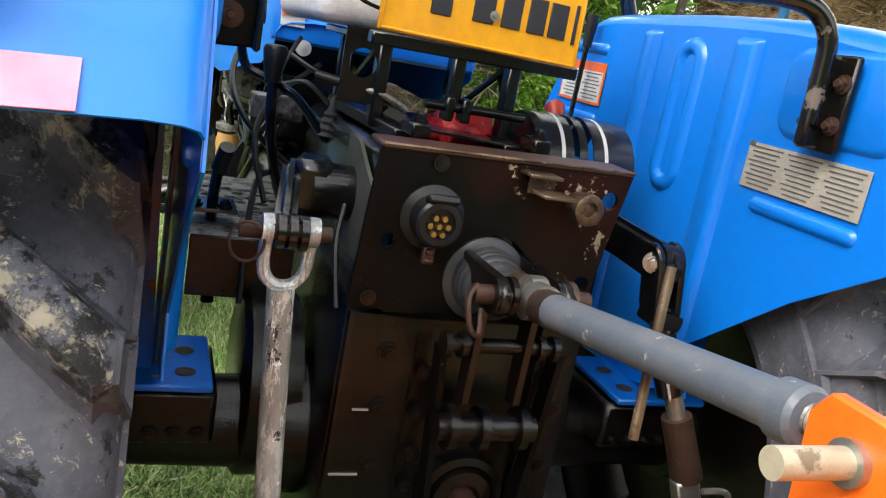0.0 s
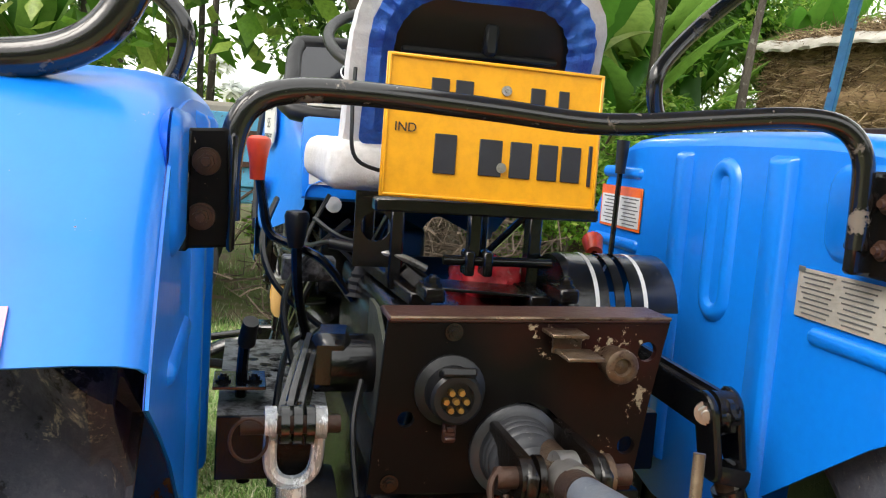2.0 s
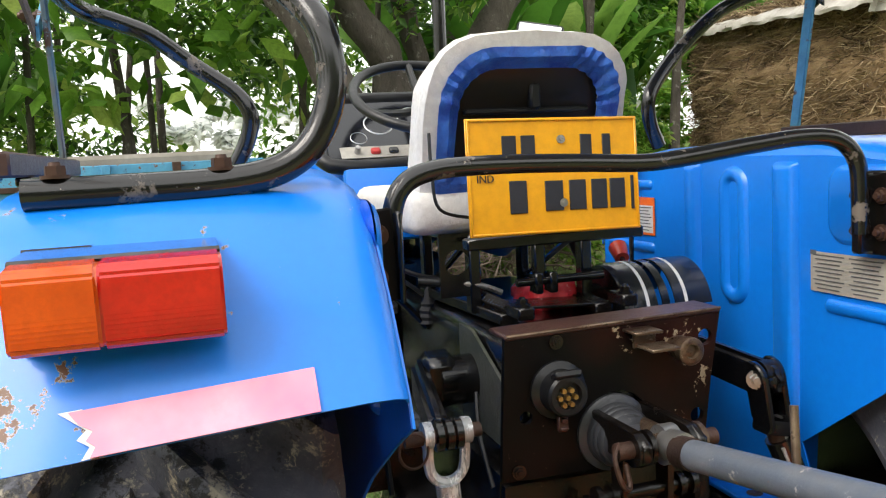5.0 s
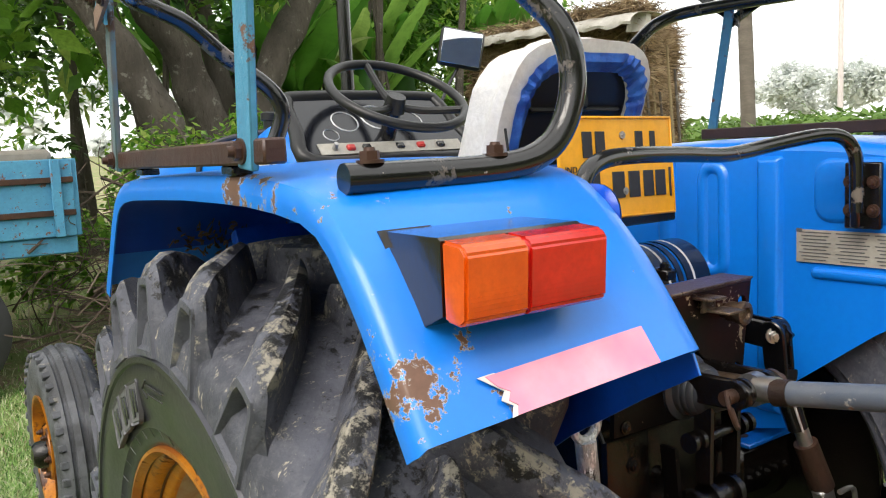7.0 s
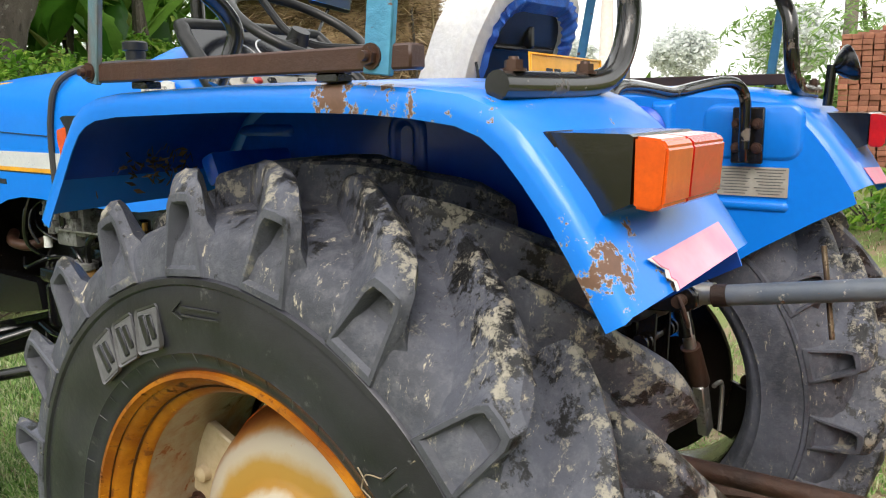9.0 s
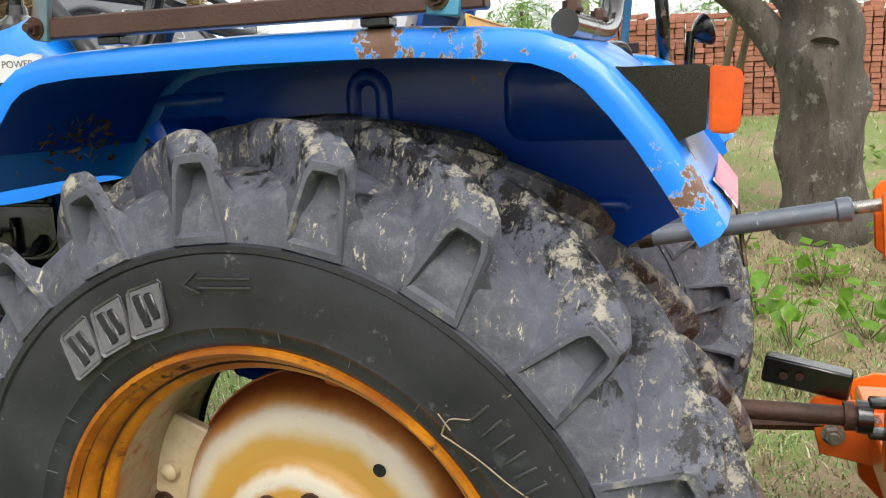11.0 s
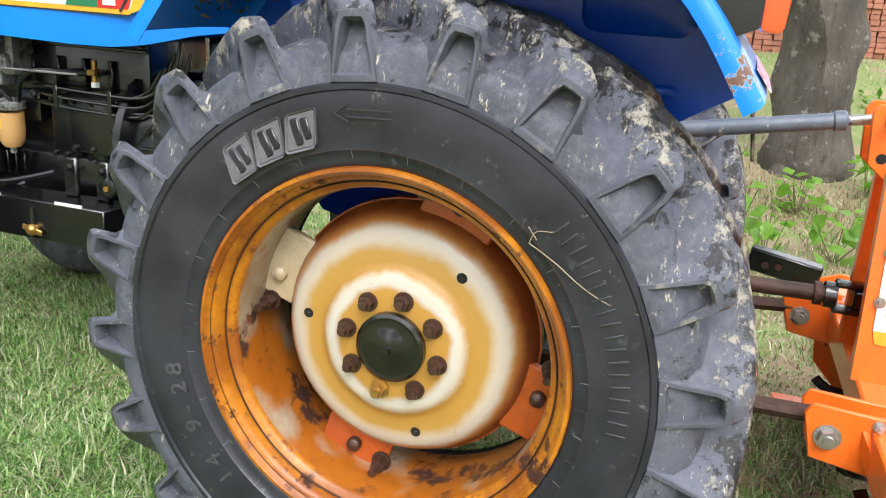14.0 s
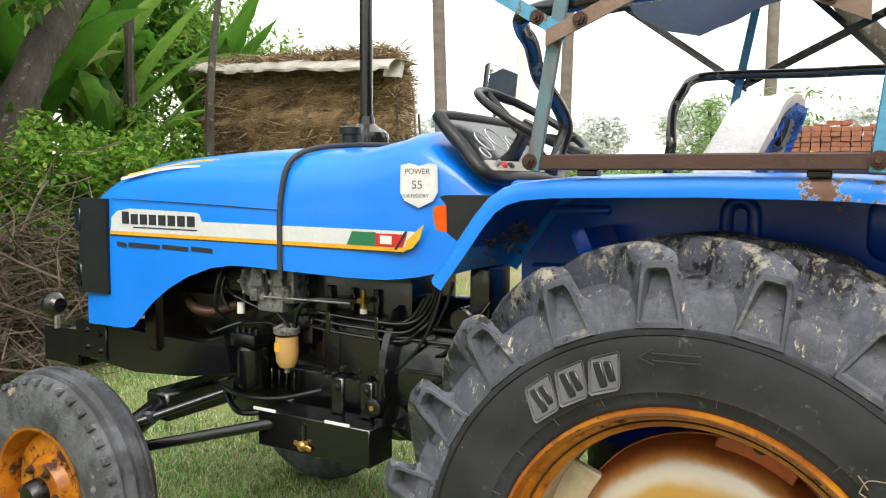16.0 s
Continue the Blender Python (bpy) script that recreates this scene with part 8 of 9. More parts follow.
for s in (-1, 1):
    x0 = s * 0.40
    bk = piece("lower_hitch", flat([(-0.845, 0.53), (-0.86, 0.555), (-1.06, 0.545), (-1.08, 0.43), (-1.03, 0.40), (-0.87, 0.425)], x0 - 0.04, 0.012), ORANGE, tiller, "orange lower hitch bracket with a pin")
    sub("bracket_cheek", flat([(-0.845, 0.53), (-0.86, 0.555), (-1.06, 0.545), (-1.08, 0.43), (-1.03, 0.40), (-0.87, 0.425)], x0 + 0.035, 0.012), ORANGE, bk)
    sub("hitch_bolt", nut(bmesh.new(), (x0 - 0.04, -0.90, 0.483), (-1, 0, 0), 0.022, 0.022, 0.006), STEEL, bk)
    for y, z in ((-0.995, 0.53), (-0.995, 0.505)):
        sub("bolt", nut(bmesh.new(), (x0 - 0.04, y, z), (-1, 0, 0), 0.010, 0.014, 0.010), STEEL, bk)
    piece("side_plate", flat([(-0.98, 0.50), (-1.05, 0.53), (-1.45, 0.50), (-1.50, 0.30), (-1.30, 0.10), (-1.15, 0.06), (-1.02, 0.20)], s * 0.735, 0.012), ORANGE, tiller, "orange side plate")
    piece("side_arm", pipe(bmesh.new(), [(s * 0.42, -0.98, 0.50), (s * 0.52, -1.03, 0.40), (s * 0.60, -1.07, 0.28), (s * 0.68, -1.12, 0.12)], 0.030, 4, 3), ORANGE, tiller, "orange depth skid arm")
    piece("skid", bx((s * 0.70, -1.18, 0.045), (0.06, 0.55, 0.02), 0.006), ORANGE, tiller, "orange depth skid")
ba = piece("stabiliser", bx((0.47, -0.84, 0.60), (0.06, 0.22, 0.075), 0.006, turn(8, 0, -8)), BLACK, tiller, "black drilled stabiliser bar")
for y in (-0.78, -0.82):
    sub("bar_hole", lt([(0.436, 0.011), (0.4355, 0.0005)], "X", (0, y, 0.605), 14), RUSTY, ba)
rotor = piece("rotor_shaft", rd((-0.72, -1.24, 0.24), (0.72, -1.24, 0.24), 0.045, None, 16), BLACK_OIL_SHADE, tiller, "dark rotor shaft")
for i in range(14):
    for j in range(3):
        a = radians(120 * j + 37 * i)
        c = Vector((-0.66 + 0.1 * i, -1.24, 0.24))
        d = Vector((0, math.cos(a), math.sin(a)))
        e = Vector((0, -math.sin(a), math.cos(a)))
        sub("tine", pipe(bmesh.new(), [c + d * 0.03, c + d * 0.12 + e * 0.01, c + d * 0.19 + e * 0.05 + Vector((0.03 * (-1) ** j, 0, 0)), c + d * 0.21 + e * 0.09 + Vector((0.06 * (-1) ** j, 0, 0))], 0.018, 5, 2, False, 0.35), BLACK_OIL_SHADE, rotor)

# ---- hay stack ----
hay = thing("hay_stack", (8.2, 7.5, 0.3), "tall packed brown straw stack under a white plastic sheet", "hay stack")
rows = []
ring = [(6.75, 9.2), (6.72, 8.4), (6.78, 7.6), (6.85, 6.8), (6.95, 5.95), (7.4, 6.02), (8.2, 6.5), (9.1, 7.1), (9.4, 7.9), (9.3, 9.2), (8.2, 9.35), (6.75, 9.2)]
ring = [p for a, c in zip(ring, ring[1:]) for p in [tuple(np.array(a) + (np.array(c) - np.array(a)) * i / 6) for i in range(6)]] + [ring[0]]
for i in range(34):
    z = 0.1 + 2.96 * i / 33
    grow = 1 + 0.02 * math.sin(z * 9) + 0.03 * (i / 33)
    row = []
    for x, y in ring:
        o = 0.14 * noise.noise((x * 3, y * 3, z * 5)) + 0.10 * noise.noise((x * 9, y * 9, z * 14)) + 0.03 * math.sin(z * 17 + noise.noise((x, y, 0)) * 4)
        cx, cy = x - 8.2, y - 7.5
        row.append((8.2 + cx * (grow + o * 0.4), 7.5 + cy * (grow + o * 0.4), z))
    rows.append(row)
rows.append([(8.2 + (x - 8.2) * 0.75, 7.5 + (y - 7.5) * 0.75, 3.24 + 0.10 * noise.noise((x * 2, y * 2, 0))) for x, y in ring])
rows.append([(8.2, 7.5, 3.32)] * len(ring))
bm = grid(bmesh.new(), rows)
bmesh.ops.remove_doubles(bm, verts=bm.verts, dist=0.001)
piece("straw_body", bm, HAY_BODY, hay, "packed brown straw in layers")
n = 42000
face = rng.integers(0, 2, n)
t = rng.uniform(0, 1, n)
a = np.where(face[:, None] == 0, np.stack([6.70 + 0.25 * (1 - t), 5.95 + 3.25 * t, 0 * t], 1), np.stack([6.97 + 2.1 * t, 5.92 + 1.2 * t, 0 * t], 1))
a[:, 2] = 0.15 + 3.0 * rng.uniform(0, 1, n)
top = rng.uniform(0, 1, n) < 0.22
a[top] = np.stack([6.72 + rng.uniform(0, 0.6, n), 5.9 + 3.3 * rng.uniform(0, 1, n), 3.08 + rng.uniform(0, 0.14, n)], 1)[top]
a += rng.normal(0, 0.05, a.shape)
d = np.stack([rng.normal(-0.25, 0.5, n), rng.normal(-0.1, 0.7, n), rng.normal(-0.15, 0.3, n)], 1)
d /= np.linalg.norm(d, axis=1, keepdims=True)
L = rng.uniform(0.10, 0.38, n)[:, None]
w = np.cross(d, rng.normal(size=(n, 3)))
w = w / np.linalg.norm(w, axis=1, keepdims=True) * 0.008
v = np.stack([a - w, a + w, a + d * L], 1)
st = strewn("loose_straw", v, np.arange(3 * n).reshape(-1, 3), HAY_STRAW, hay)
st["kind"] = "stuff"
rows = []
for i in range(48):
    y = 5.66 + 0.078 * i
    z = 3.02 + 0.045 * (y - 5.78) + 0.035 * noise.noise((0, y * 1.7, 4))
    hang = 0.13 + 0.10 * noise.noise((0, y * 2.9, 1)) + 0.05 * noise.noise((0, y * 8, 2))
    w = 0.03 * noise.noise((3, y * 5, 0))
    rows.append([(7.20, y, z + 0.02), (6.85, y, z + 0.05 + w), (6.64, y, z + 0.03 - w), (6.55 + w, y, z - 0.01), (6.50 + w, y, z - 0.05), (6.47 - w, y, z - 0.04 - hang * 0.4), (6.48 + w, y, z - 0.05 - hang * 0.6)])
piece("plastic_sheet", thicken(grid(bmesh.new(), rows), 0.004), SHEET, hay, "crumpled white plastic sheet on top")
rows = [[(6.68 + 0.09 * j - 0.03 * k, 5.86 - 0.02 * (k > 0) - 0.12 * (j > 1), 3.07 - 0.08 * k - 0.03 * noise.noise((j, k, 2))) for k in range(4)] for j in range(4)]
piece("plastic_sheet", thicken(grid(bmesh.new(), rows), 0.004), SHEET, hay, "hanging edge of the sheet")
for k in range(5):
    x = 6.7 + 0.1 * k
    piece("prop_pole", rd((x + 0.35, 5.75 - 0.03 * k, 0.2), (x + 0.25 + 0.05 * k, 5.88, 2.7 - 0.3 * (k % 3)), 0.022, 0.016, 8), STRAW if k % 2 else BARK, hay, "thin leaning pole")

# ---- trees ----
def tree_of(name, base, trunks, label, leaves=(), material=LEAF, group=""):
    th = thing(name, base, label, "tree", group)
    for pts, r0, r1 in trunks:
        bm = pipe(bmesh.new(), pts, (r0, r1), 14, 7)
        for v in bm.verts:
            v.co += 0.10 * r0 * 3 * Vector((noise.noise(v.co * 3), noise.noise(v.co * 3 + Vector((9, 0, 0))), 0.3 * noise.noise(v.co * 5)))
        piece("trunk" if r0 > 0.12 else "limb", bm, BARK, th)
    for pts, size, mat_, asp in leaves:
        leaf_cloud("crown", pts, size, mat_, th, asp)
    return th


tree_of("fig_tree", (1.5, 6.6, 0.2), [([(1.45, 6.25, 0.1), (1.25, 6.15, 1.1), (1.01, 6.1, 1.71), (0.75, 6.1, 2.23), (0.43, 6.1, 2.83), (-0.3, 6.1, 4.2)], 0.21, 0.13), ([(1.85, 6.9, 0.1), (1.76, 6.9, 1.1), (1.65, 6.9, 1.72), (1.47, 6.9, 2.42), (1.12, 6.9, 3.07), (0.5, 6.9, 4.4)], 0.25, 0.15), ([(2.05, 7.4, 0.2), (2.0, 7.4, 1.3), (1.98, 7.4, 2.09), (1.93, 7.4, 2.6), (1.76, 7.4, 3.21), (1.4, 7.4, 4.6)], 0.15, 0.11),
                                          ([(2.45, 8.2, 0.3), (2.47, 8.2, 1.2), (2.49, 8.2, 2.08), (2.57, 8.2, 2.79), (2.65, 8.2, 3.43), (2.9, 8.2, 4.8)], 0.19, 0.14), ([(1.9, 6.9, 0.2), (2.05, 6.9, 1.5), (2.25, 6.95, 2.2), (2.62, 7.0, 2.86), (3.0, 7.1, 3.4), (3.7, 7.2, 4.6)], 0.21, 0.14)],
        "old tree with several thick grey trunks", [(clumps(9000, (0.4, 6.3, 4.9), (4.2, 2.2, 1.5), 150, 0.42), 0.15, LEAF_DARK, 2.0)])
# the tree behind the tiller
tree_of("old_tree", (4.9, -1.27, 0.15), [([(4.9, -1.29, 0.0), (4.9, -1.29, 0.30), (4.9, -1.27, 0.9), (4.9, -1.21, 1.5), (4.92, -1.12, 2.1), (5.0, -1.0, 2.7)], 0.335, 0.27), ([(4.9, -0.98, 1.55), (4.9, -0.72, 1.88), (4.9, -0.45, 2.14), (4.8, 0.1, 2.7), (4.6, 0.6, 3.4)], 0.13, 0.07), ([(4.95, -1.05, 2.4), (5.1, -1.6, 3.2), (5.3, -2.1, 4.4)], 0.24, 0.14), ([(5.0, -1.0, 2.5), (4.9, -0.4, 3.3), (4.8, 0.2, 4.2)], 0.18, 0.1),
                                             ([(4.72, -1.42, 0.02), (4.72, -1.40, 0.22), (4.78, -1.36, 0.5)], 0.16, 0.05), ([(4.70, -1.12, 0.02), (4.72, -1.14, 0.2), (4.8, -1.2, 0.45)], 0.15, 0.05), ([(4.62, -1.22, 1.62), (4.66, -1.23, 1.70), (4.72, -1.24, 1.78)], 0.10, 0.06)],
        "gnarled grey-brown tree trunk behind the tractor", [(clumps(3600, (5.2, -1.2, 5.6), (2.6, 2.6, 1.0), 40, 0.5), 0.16, LEAF_DARK, 2.2)])


def banana(base, h, n, seed, label="banana plant with large split leaves"):
    th = thing("banana_plant", base, label, "banana plant", "bananas in the thicket")
    r = random.Random(seed)
    b = Vector(base)
    top = b + Vector((r.uniform(-0.15, 0.15), r.uniform(-0.15, 0.15), h * 0.45))
    piece("stem", pipe(bmesh.new(), [b, b.lerp(top, 0.5) + Vector((0.03, 0, 0)), top], (0.11, 0.06), 10, 3), BANANA_STEM, th)
    for i in range(n):
        az = 2 * math.pi * i / n + r.uniform(-0.4, 0.4)
        ln, el = h * r.uniform(0.45, 0.72), r.uniform(1.0, 1.5)
        out = Vector((math.cos(az), math.sin(az), 0))
        side = Vector((-math.sin(az), math.cos(az), 0))
        rows = []
        m = 16
        for j in range(m + 1):
            t = j / m
            c = top + out * (ln * (math.cos(el) * t + 0.22 * t * t)) + Vector((0, 0, ln * (math.sin(el) * t - (0.18 + 0.3 * (i % 3 == 0)) * t * t)))
            w = 0.125 * h / 2.6 * math.sin(math.pi * min(1, 0.10 + 0.92 * t)) ** 0.7 + 0.012
            tear = 1 + (0.30 if j % 3 == 0 else 0.08) * r.uniform(-1, 1)
            rows.append([c - side * w * tear + Vector((0, 0, -0.35 * w)), c - side * w * 0.5 + Vector((0, 0, 0.05 * w)), c, c + side * w * 0.5 + Vector((0, 0, 0.05 * w)), c + side * w * (2 - tear) + Vector((0, 0, -0.35 * w))])
        piece("leaf", grid(bmesh.new(), rows), LEAF_BANANA, th)
    return th


BANANA_STEM = surface("banana_stem", (0.12, 0.15, 0.05), (0.10, 0.08, 0.05), 0.7, 0, 20, 4, 0, 0.3, stretch=(1, 1, 0.3))
LEAF_BANANA = bpy.data.materials.new("banana_leaf")
LEAF_BANANA.use_nodes = True
nt = LEAF_BANANA.node_tree
b = nt.nodes["Principled BSDF"]
info = nt.nodes.new("ShaderNodeObjectInfo")
col = ramp(nt, info.outputs["Random"], [(0.0, (0.04, 0.14, 0.016)), (0.5, (0.11, 0.28, 0.035)), (0.85, (0.24, 0.43, 0.08)), (1.0, (0.32, 0.32, 0.11))])
col = mixed(nt, ramp(nt, noise_of(nt, 9, 5, 0.6), [(0.45, (0, 0, 0)), (0.8, (0.5,) * 3)]), col, (0.035, 0.12, 0.015))
nt.links.new(col, b.inputs["Base Color"])
b.inputs["Roughness"].default_value = 0.42
tr, mx = nt.nodes.new("ShaderNodeBsdfTranslucent"), nt.nodes.new("ShaderNodeMixShader")
nt.links.new(col, tr.inputs["Color"])
mx.inputs["Fac"].default_value = 0.55
nt.links.new(b.outputs["BSDF"], mx.inputs[1])
nt.links.new(tr.outputs["BSDF"], mx.inputs[2])
nt.links.new(mx.outputs["Shader"], nt.nodes["Material Output"].inputs["Surface"])

for i, (x, y, h, n) in enumerate(((3.2, 8.2, 4.0, 8), (2.2, 8.8, 4.4, 8), (4.6, 9.6, 4.6, 8), (-3.6, 7.6, 3.4, 9), (-2.6, 8.6, 3.8, 9), (2.6, 8.2, 3.2, 9), (3.4, 9.4, 3.9, 10), (4.4, 8.6, 3.4, 9), (5.2, 9.9, 4.2, 10), (6.4, 10.6, 4.6, 10), (-5.2, 8.0, 3.6, 9), (2.3, 7.3, 2.2, 8), (-6.5, 6.4, 3.2, 9), (5.9, 9.6, 2.9, 8), (3.9, 7.9, 2.4, 8), (8.4, 11.2, 4.8, 10), (4.9, 11.0, 4.9, 9), (7.6, 10.2, 4.2, 9))):
    banana((x, y, height(x, y) - 0.05), h, n, i)

# slender dark stems and leafy shrubs of the thicket
stems = thing("thicket_trees", (-1.0, 8.0, 0.2), "row of slender dark stems in the thicket", "trees", "", "stuff")
bm = bmesh.new()
r = random.Random(4)
for i in range(46):
    x, y = r.uniform(-8, 6.0), r.uniform(7.6, 11.5)
    z = height(x, y)
    k = r.uniform(-0.35, 0.35)
    pipe(bm, [(x, y, z - 0.1), (x + k * 0.3, y, z + 1.2), (x + k * 0.8, y + 0.1, z + 2.6), (x + k * 1.6, y, z + 4.8)], (r.uniform(0.035, 0.10), 0.03), 7, 3)
piece("stems", bm, BARK, stems, "slender dark stems")
wall_at = []
while len(wall_at) < 700:
    x, y, z = r.uniform(-9.5, 6.6), r.uniform(9.3, 12.6), r.uniform(1.6, 6.2)
    if -0.9 < x < 0.6 and z < 2.5:
        continue
    if noise.noise((x * 0.55, z * 0.75, 2.0)) + 0.10 * (z - 3.2) > -0.18 + r.uniform(-0.15, 0.15):
        wall_at.append((x, y, z))
half = len(wall_at) // 2
leaf_cloud("foliage", np.concatenate([in_ball(64, c, 0.34, 0.1) for c in wall_at[:half]]), 0.17, LEAF_DARK, stems, 2.2)
leaf_cloud("foliage", np.concatenate([in_ball(60, c, 0.36, 0.1) for c in wall_at[half:]]), 0.18, LEAF, stems, 2.2)
low_at = [(r.uniform(-3.2, 2.6), r.uniform(6.6, 8.2), r.uniform(2.75, 3.9)) for i in range(70)]
leaf_cloud("foliage", np.concatenate([in_ball(46, c, 0.30, 0.1) for c in low_at[:35]]), 0.16, LEAF, stems, 2.0)
leaf_cloud("foliage", np.concatenate([in_ball(46, c, 0.30, 0.1) for c in low_at[35:]]), 0.15, LEAF_DARK, stems, 2.0)
big_at = np.array([(r.uniform(-3.4, 0.7), r.uniform(6.4, 7.8), r.uniform(2.1, 3.7)) for i in range(260)])
leaf_cloud("foliage", big_at, 0.36, LEAF, stems, 1.7, 0.5)
# trees behind the hay, feathery at the top
back_at = [(r.uniform(6.5, 10.5), r.uniform(10.6, 12.5), r.uniform(2.4, 4.7)) for i in range(110)] + [(r.uniform(4.0, 8.2), r.uniform(10.4, 11.6), r.uniform(3.6, 6.0)) for i in range(120)]
leaf_cloud("foliage", np.concatenate([in_ball(60, c, 0.38, 0.1) for c in back_at]), 0.19, LEAF, stems, 3.2)
for name, c, rad, n, size, mt in (("shrub", (2.2, 6.6, 1.1), (0.9, 0.6, 0.8), 3600, 0.09, LEAF), ("shrub", (4.5, 7.9, 1.5), (0.8, 0.4, 0.9), 3600, 0.10, LEAF), ("shrub", (5.4, 8.6, 1.5), (0.7, 0.4, 1.0), 3200, 0.11, LEAF), ("shrub", (1.5, 5.5, 1.45), (0.45, 0.3, 0.45), 3000, 0.07, LEAF), ("shrub", (0.75, 5.55, 1.35), (0.45, 0.3, 0.45), 2600, 0.07, LEAF), ("shrub", (2.4, 5.7, 1.35), (0.5, 0.35, 0.7), 3400, 0.07, LEAF), ("shrub", (3.3, 6.3, 1.0), (0.6, 0.4, 0.7), 3000, 0.08, LEAF), ("shrub", (3.4, 7.7, 0.9), (0.9, 0.6, 0.6), 2400, 0.09, LEAF), ("shrub", (0.6, 6.8, 0.7), (0.9, 0.5, 0.5), 2200, 0.10, LEAF), ("shrub", (-1.6, 7.2, 0.7), (1.2, 0.5, 0.5), 2200, 0.10, LEAF_DARK), ("shrub", (4.6, 8.2, 0.9), (1.0, 0.6, 0.7), 2400, 0.10, LEAF), ("shrub", (-3.8, 7.0, 0.7), (1.2, 0.6, 0.5), 2000, 0.10, LEAF_DARK), ("shrub", (5.7, 9.0, 1.0), (0.8, 0.6, 0.9), 2000, 0.11, LEAF),
                                    ("shrub", (6.2, 0.2, 0.5), (0.8, 0.8, 0.3), 1500, 0.10, LEAF), ("shrub", (4.2, -2.4, 0.25), (0.5, 0.7, 0.25), 900, 0.10, LEAF), ("shrub", (7.0, -2.6, 0.5), (0.9, 0.9, 0.4), 1500, 0.10, LEAF)):
    th = thing(name, c, "leafy green shrub at the thicket's edge", "shrub", "shrubs at the thicket's edge")
    leaf_cloud("foliage", clumps(n, c, rad, 24, 0.2), size, mt, th, 1.7)
    bm = bmesh.new()
    for k in range(9):
        a = r.uniform(0, 6.28)
        rod(bm, (c[0], c[1], height(c[0], c[1]) - 0.05), (c[0] + 0.5 * rad[0] * math.cos(a), c[1] + 0.5 * rad[1] * math.sin(a), c[2] + 0.2), 0.010, 0.005, 5)
    piece("twig", bm, BARK, th)
# big-leaved weeds behind the tiller
for i, (x, y) in enumerate(((2.6, -0.95), (2.9, -1.35), (3.3, -0.8), (3.2, -1.7), (3.9, -1.2), (2.5, -1.6), (4.4, -0.7), (4.4, -1.7), (3.7, -2.1))):
    th = thing("weed", (x, y, height(x, y)), "broad-leaved green weed behind the orange tiller", "weed", "weeds behind the tiller")
    pts = np.column_stack([rng.normal(x, 0.09, 26), rng.normal(y, 0.09, 26), height(x, y) + rng.uniform(0.04, 0.34, 26)])
    for p in pts:
        leaf_cloud("leaf", p[None, :], 0.11, LEAF, th, 1.35, 0.2)
    for p in pts[:8]:
        piece("stalk", rd((x, y, height(x, y) - 0.02), tuple(p), 0.004, 0.003, 5), BANANA_STEM, th)
tree_of("reflection_tree", (2.5, -11.0, 0.3), [([(2.5, -11.0, 0.0), (2.6, -11.0, 1.5), (2.4, -11.1, 3.2), (2.5, -11.0, 5.0)], 0.22, 0.12), ([(2.5, -11.0, 2.6), (1.6, -10.8, 3.6), (0.9, -10.6, 4.8)], 0.11, 0.06)],
        "leafy tree across the yard, reflected in the mirror", [(clumps(4200, (2.2, -11.0, 4.6), (3.2, 2.0, 1.9), 60, 0.6), 0.22, LEAF_DARK, 2.2)])
# unseen trees round the yard, added to darken reflections in black paint
for k, (x, y) in enumerate(((-4.0, -12.5), (-9.5, -10.5), (8.5, -12.0), (-12.5, -5.5), (-13.0, 1.0), (-12.0, 7.0))):
    tree_of("reflection_tree", (x, y, 0.2), [([(x, y, 0.0), (x + 0.1, y, 1.4), (x - 0.1, y, 3.0), (x, y, 4.8)], 0.2, 0.1)],
            "unseen leafy tree, added to darken reflections", [(clumps(2600, (x, y, 3.6), (3.4, 2.2, 2.6), 50, 0.7), 0.30, LEAF_DARK, 2.0)], group="trees round the yard")
# unseen leafy hedge closing the yard behind the tiller, added to darken reflections
hedge = thing("hedge", (0.5, -9.0, 0.3), "tall unseen dark green hedge, added to darken reflections on the rear", "hedge", "", "stuff")
hp = np.stack([rng.uniform(-8.5, 9.5, 420), rng.uniform(-10.2, -8.4, 420), rng.uniform(0.3, 4.4, 420)], 1)
leaf_cloud("foliage", np.concatenate([in_ball(46, c, 0.55, 0.1) for c in hp]), 0.34, LEAF_DARK, hedge, 1.8)
# dry brushwood
brush = thing("brushwood_pile", (1.2, 5.2, 0.1), "tangled heap of dry brown brushwood", "brushwood")
bm = bmesh.new()
for i in range(1300):
    c = Vector((r.gauss(0.85, 0.55) if i % 3 else r.gauss(2.6, 0.6), r.gauss(5.05, 0.22) if i % 3 else r.gauss(6.6, 0.4), 0))
    c.z = height(c.x, c.y) + abs(r.gauss(0.5, 0.42))
    d = Vector((r.gauss(0, 1), r.gauss(0, 0.8), r.gauss(0.25, 0.45))).normalized()
    L = r.uniform(0.25, 0.9)
    k = Vector((r.uniform(-0.1, 0.1), r.uniform(-0.1, 0.1), r.uniform(-0.1, 0.1)))
    if i < 90:
        piece("branch", pipe(bmesh.new(), [c - d * L * 0.8, c + k, c + d * L * 0.8], (r.uniform(0.010, 0.018), 0.004), 5, 3), TWIG, brush)
    else:
        pipe(bm, [c - d * L / 2, c + k, c + d * L / 2], (r.uniform(0.004, 0.010), 0.002), 4, 2)
ob = piece("brush_tangle", bm, TWIG, brush, "fine dry tangled twigs")
ob["kind"] = "stuff"

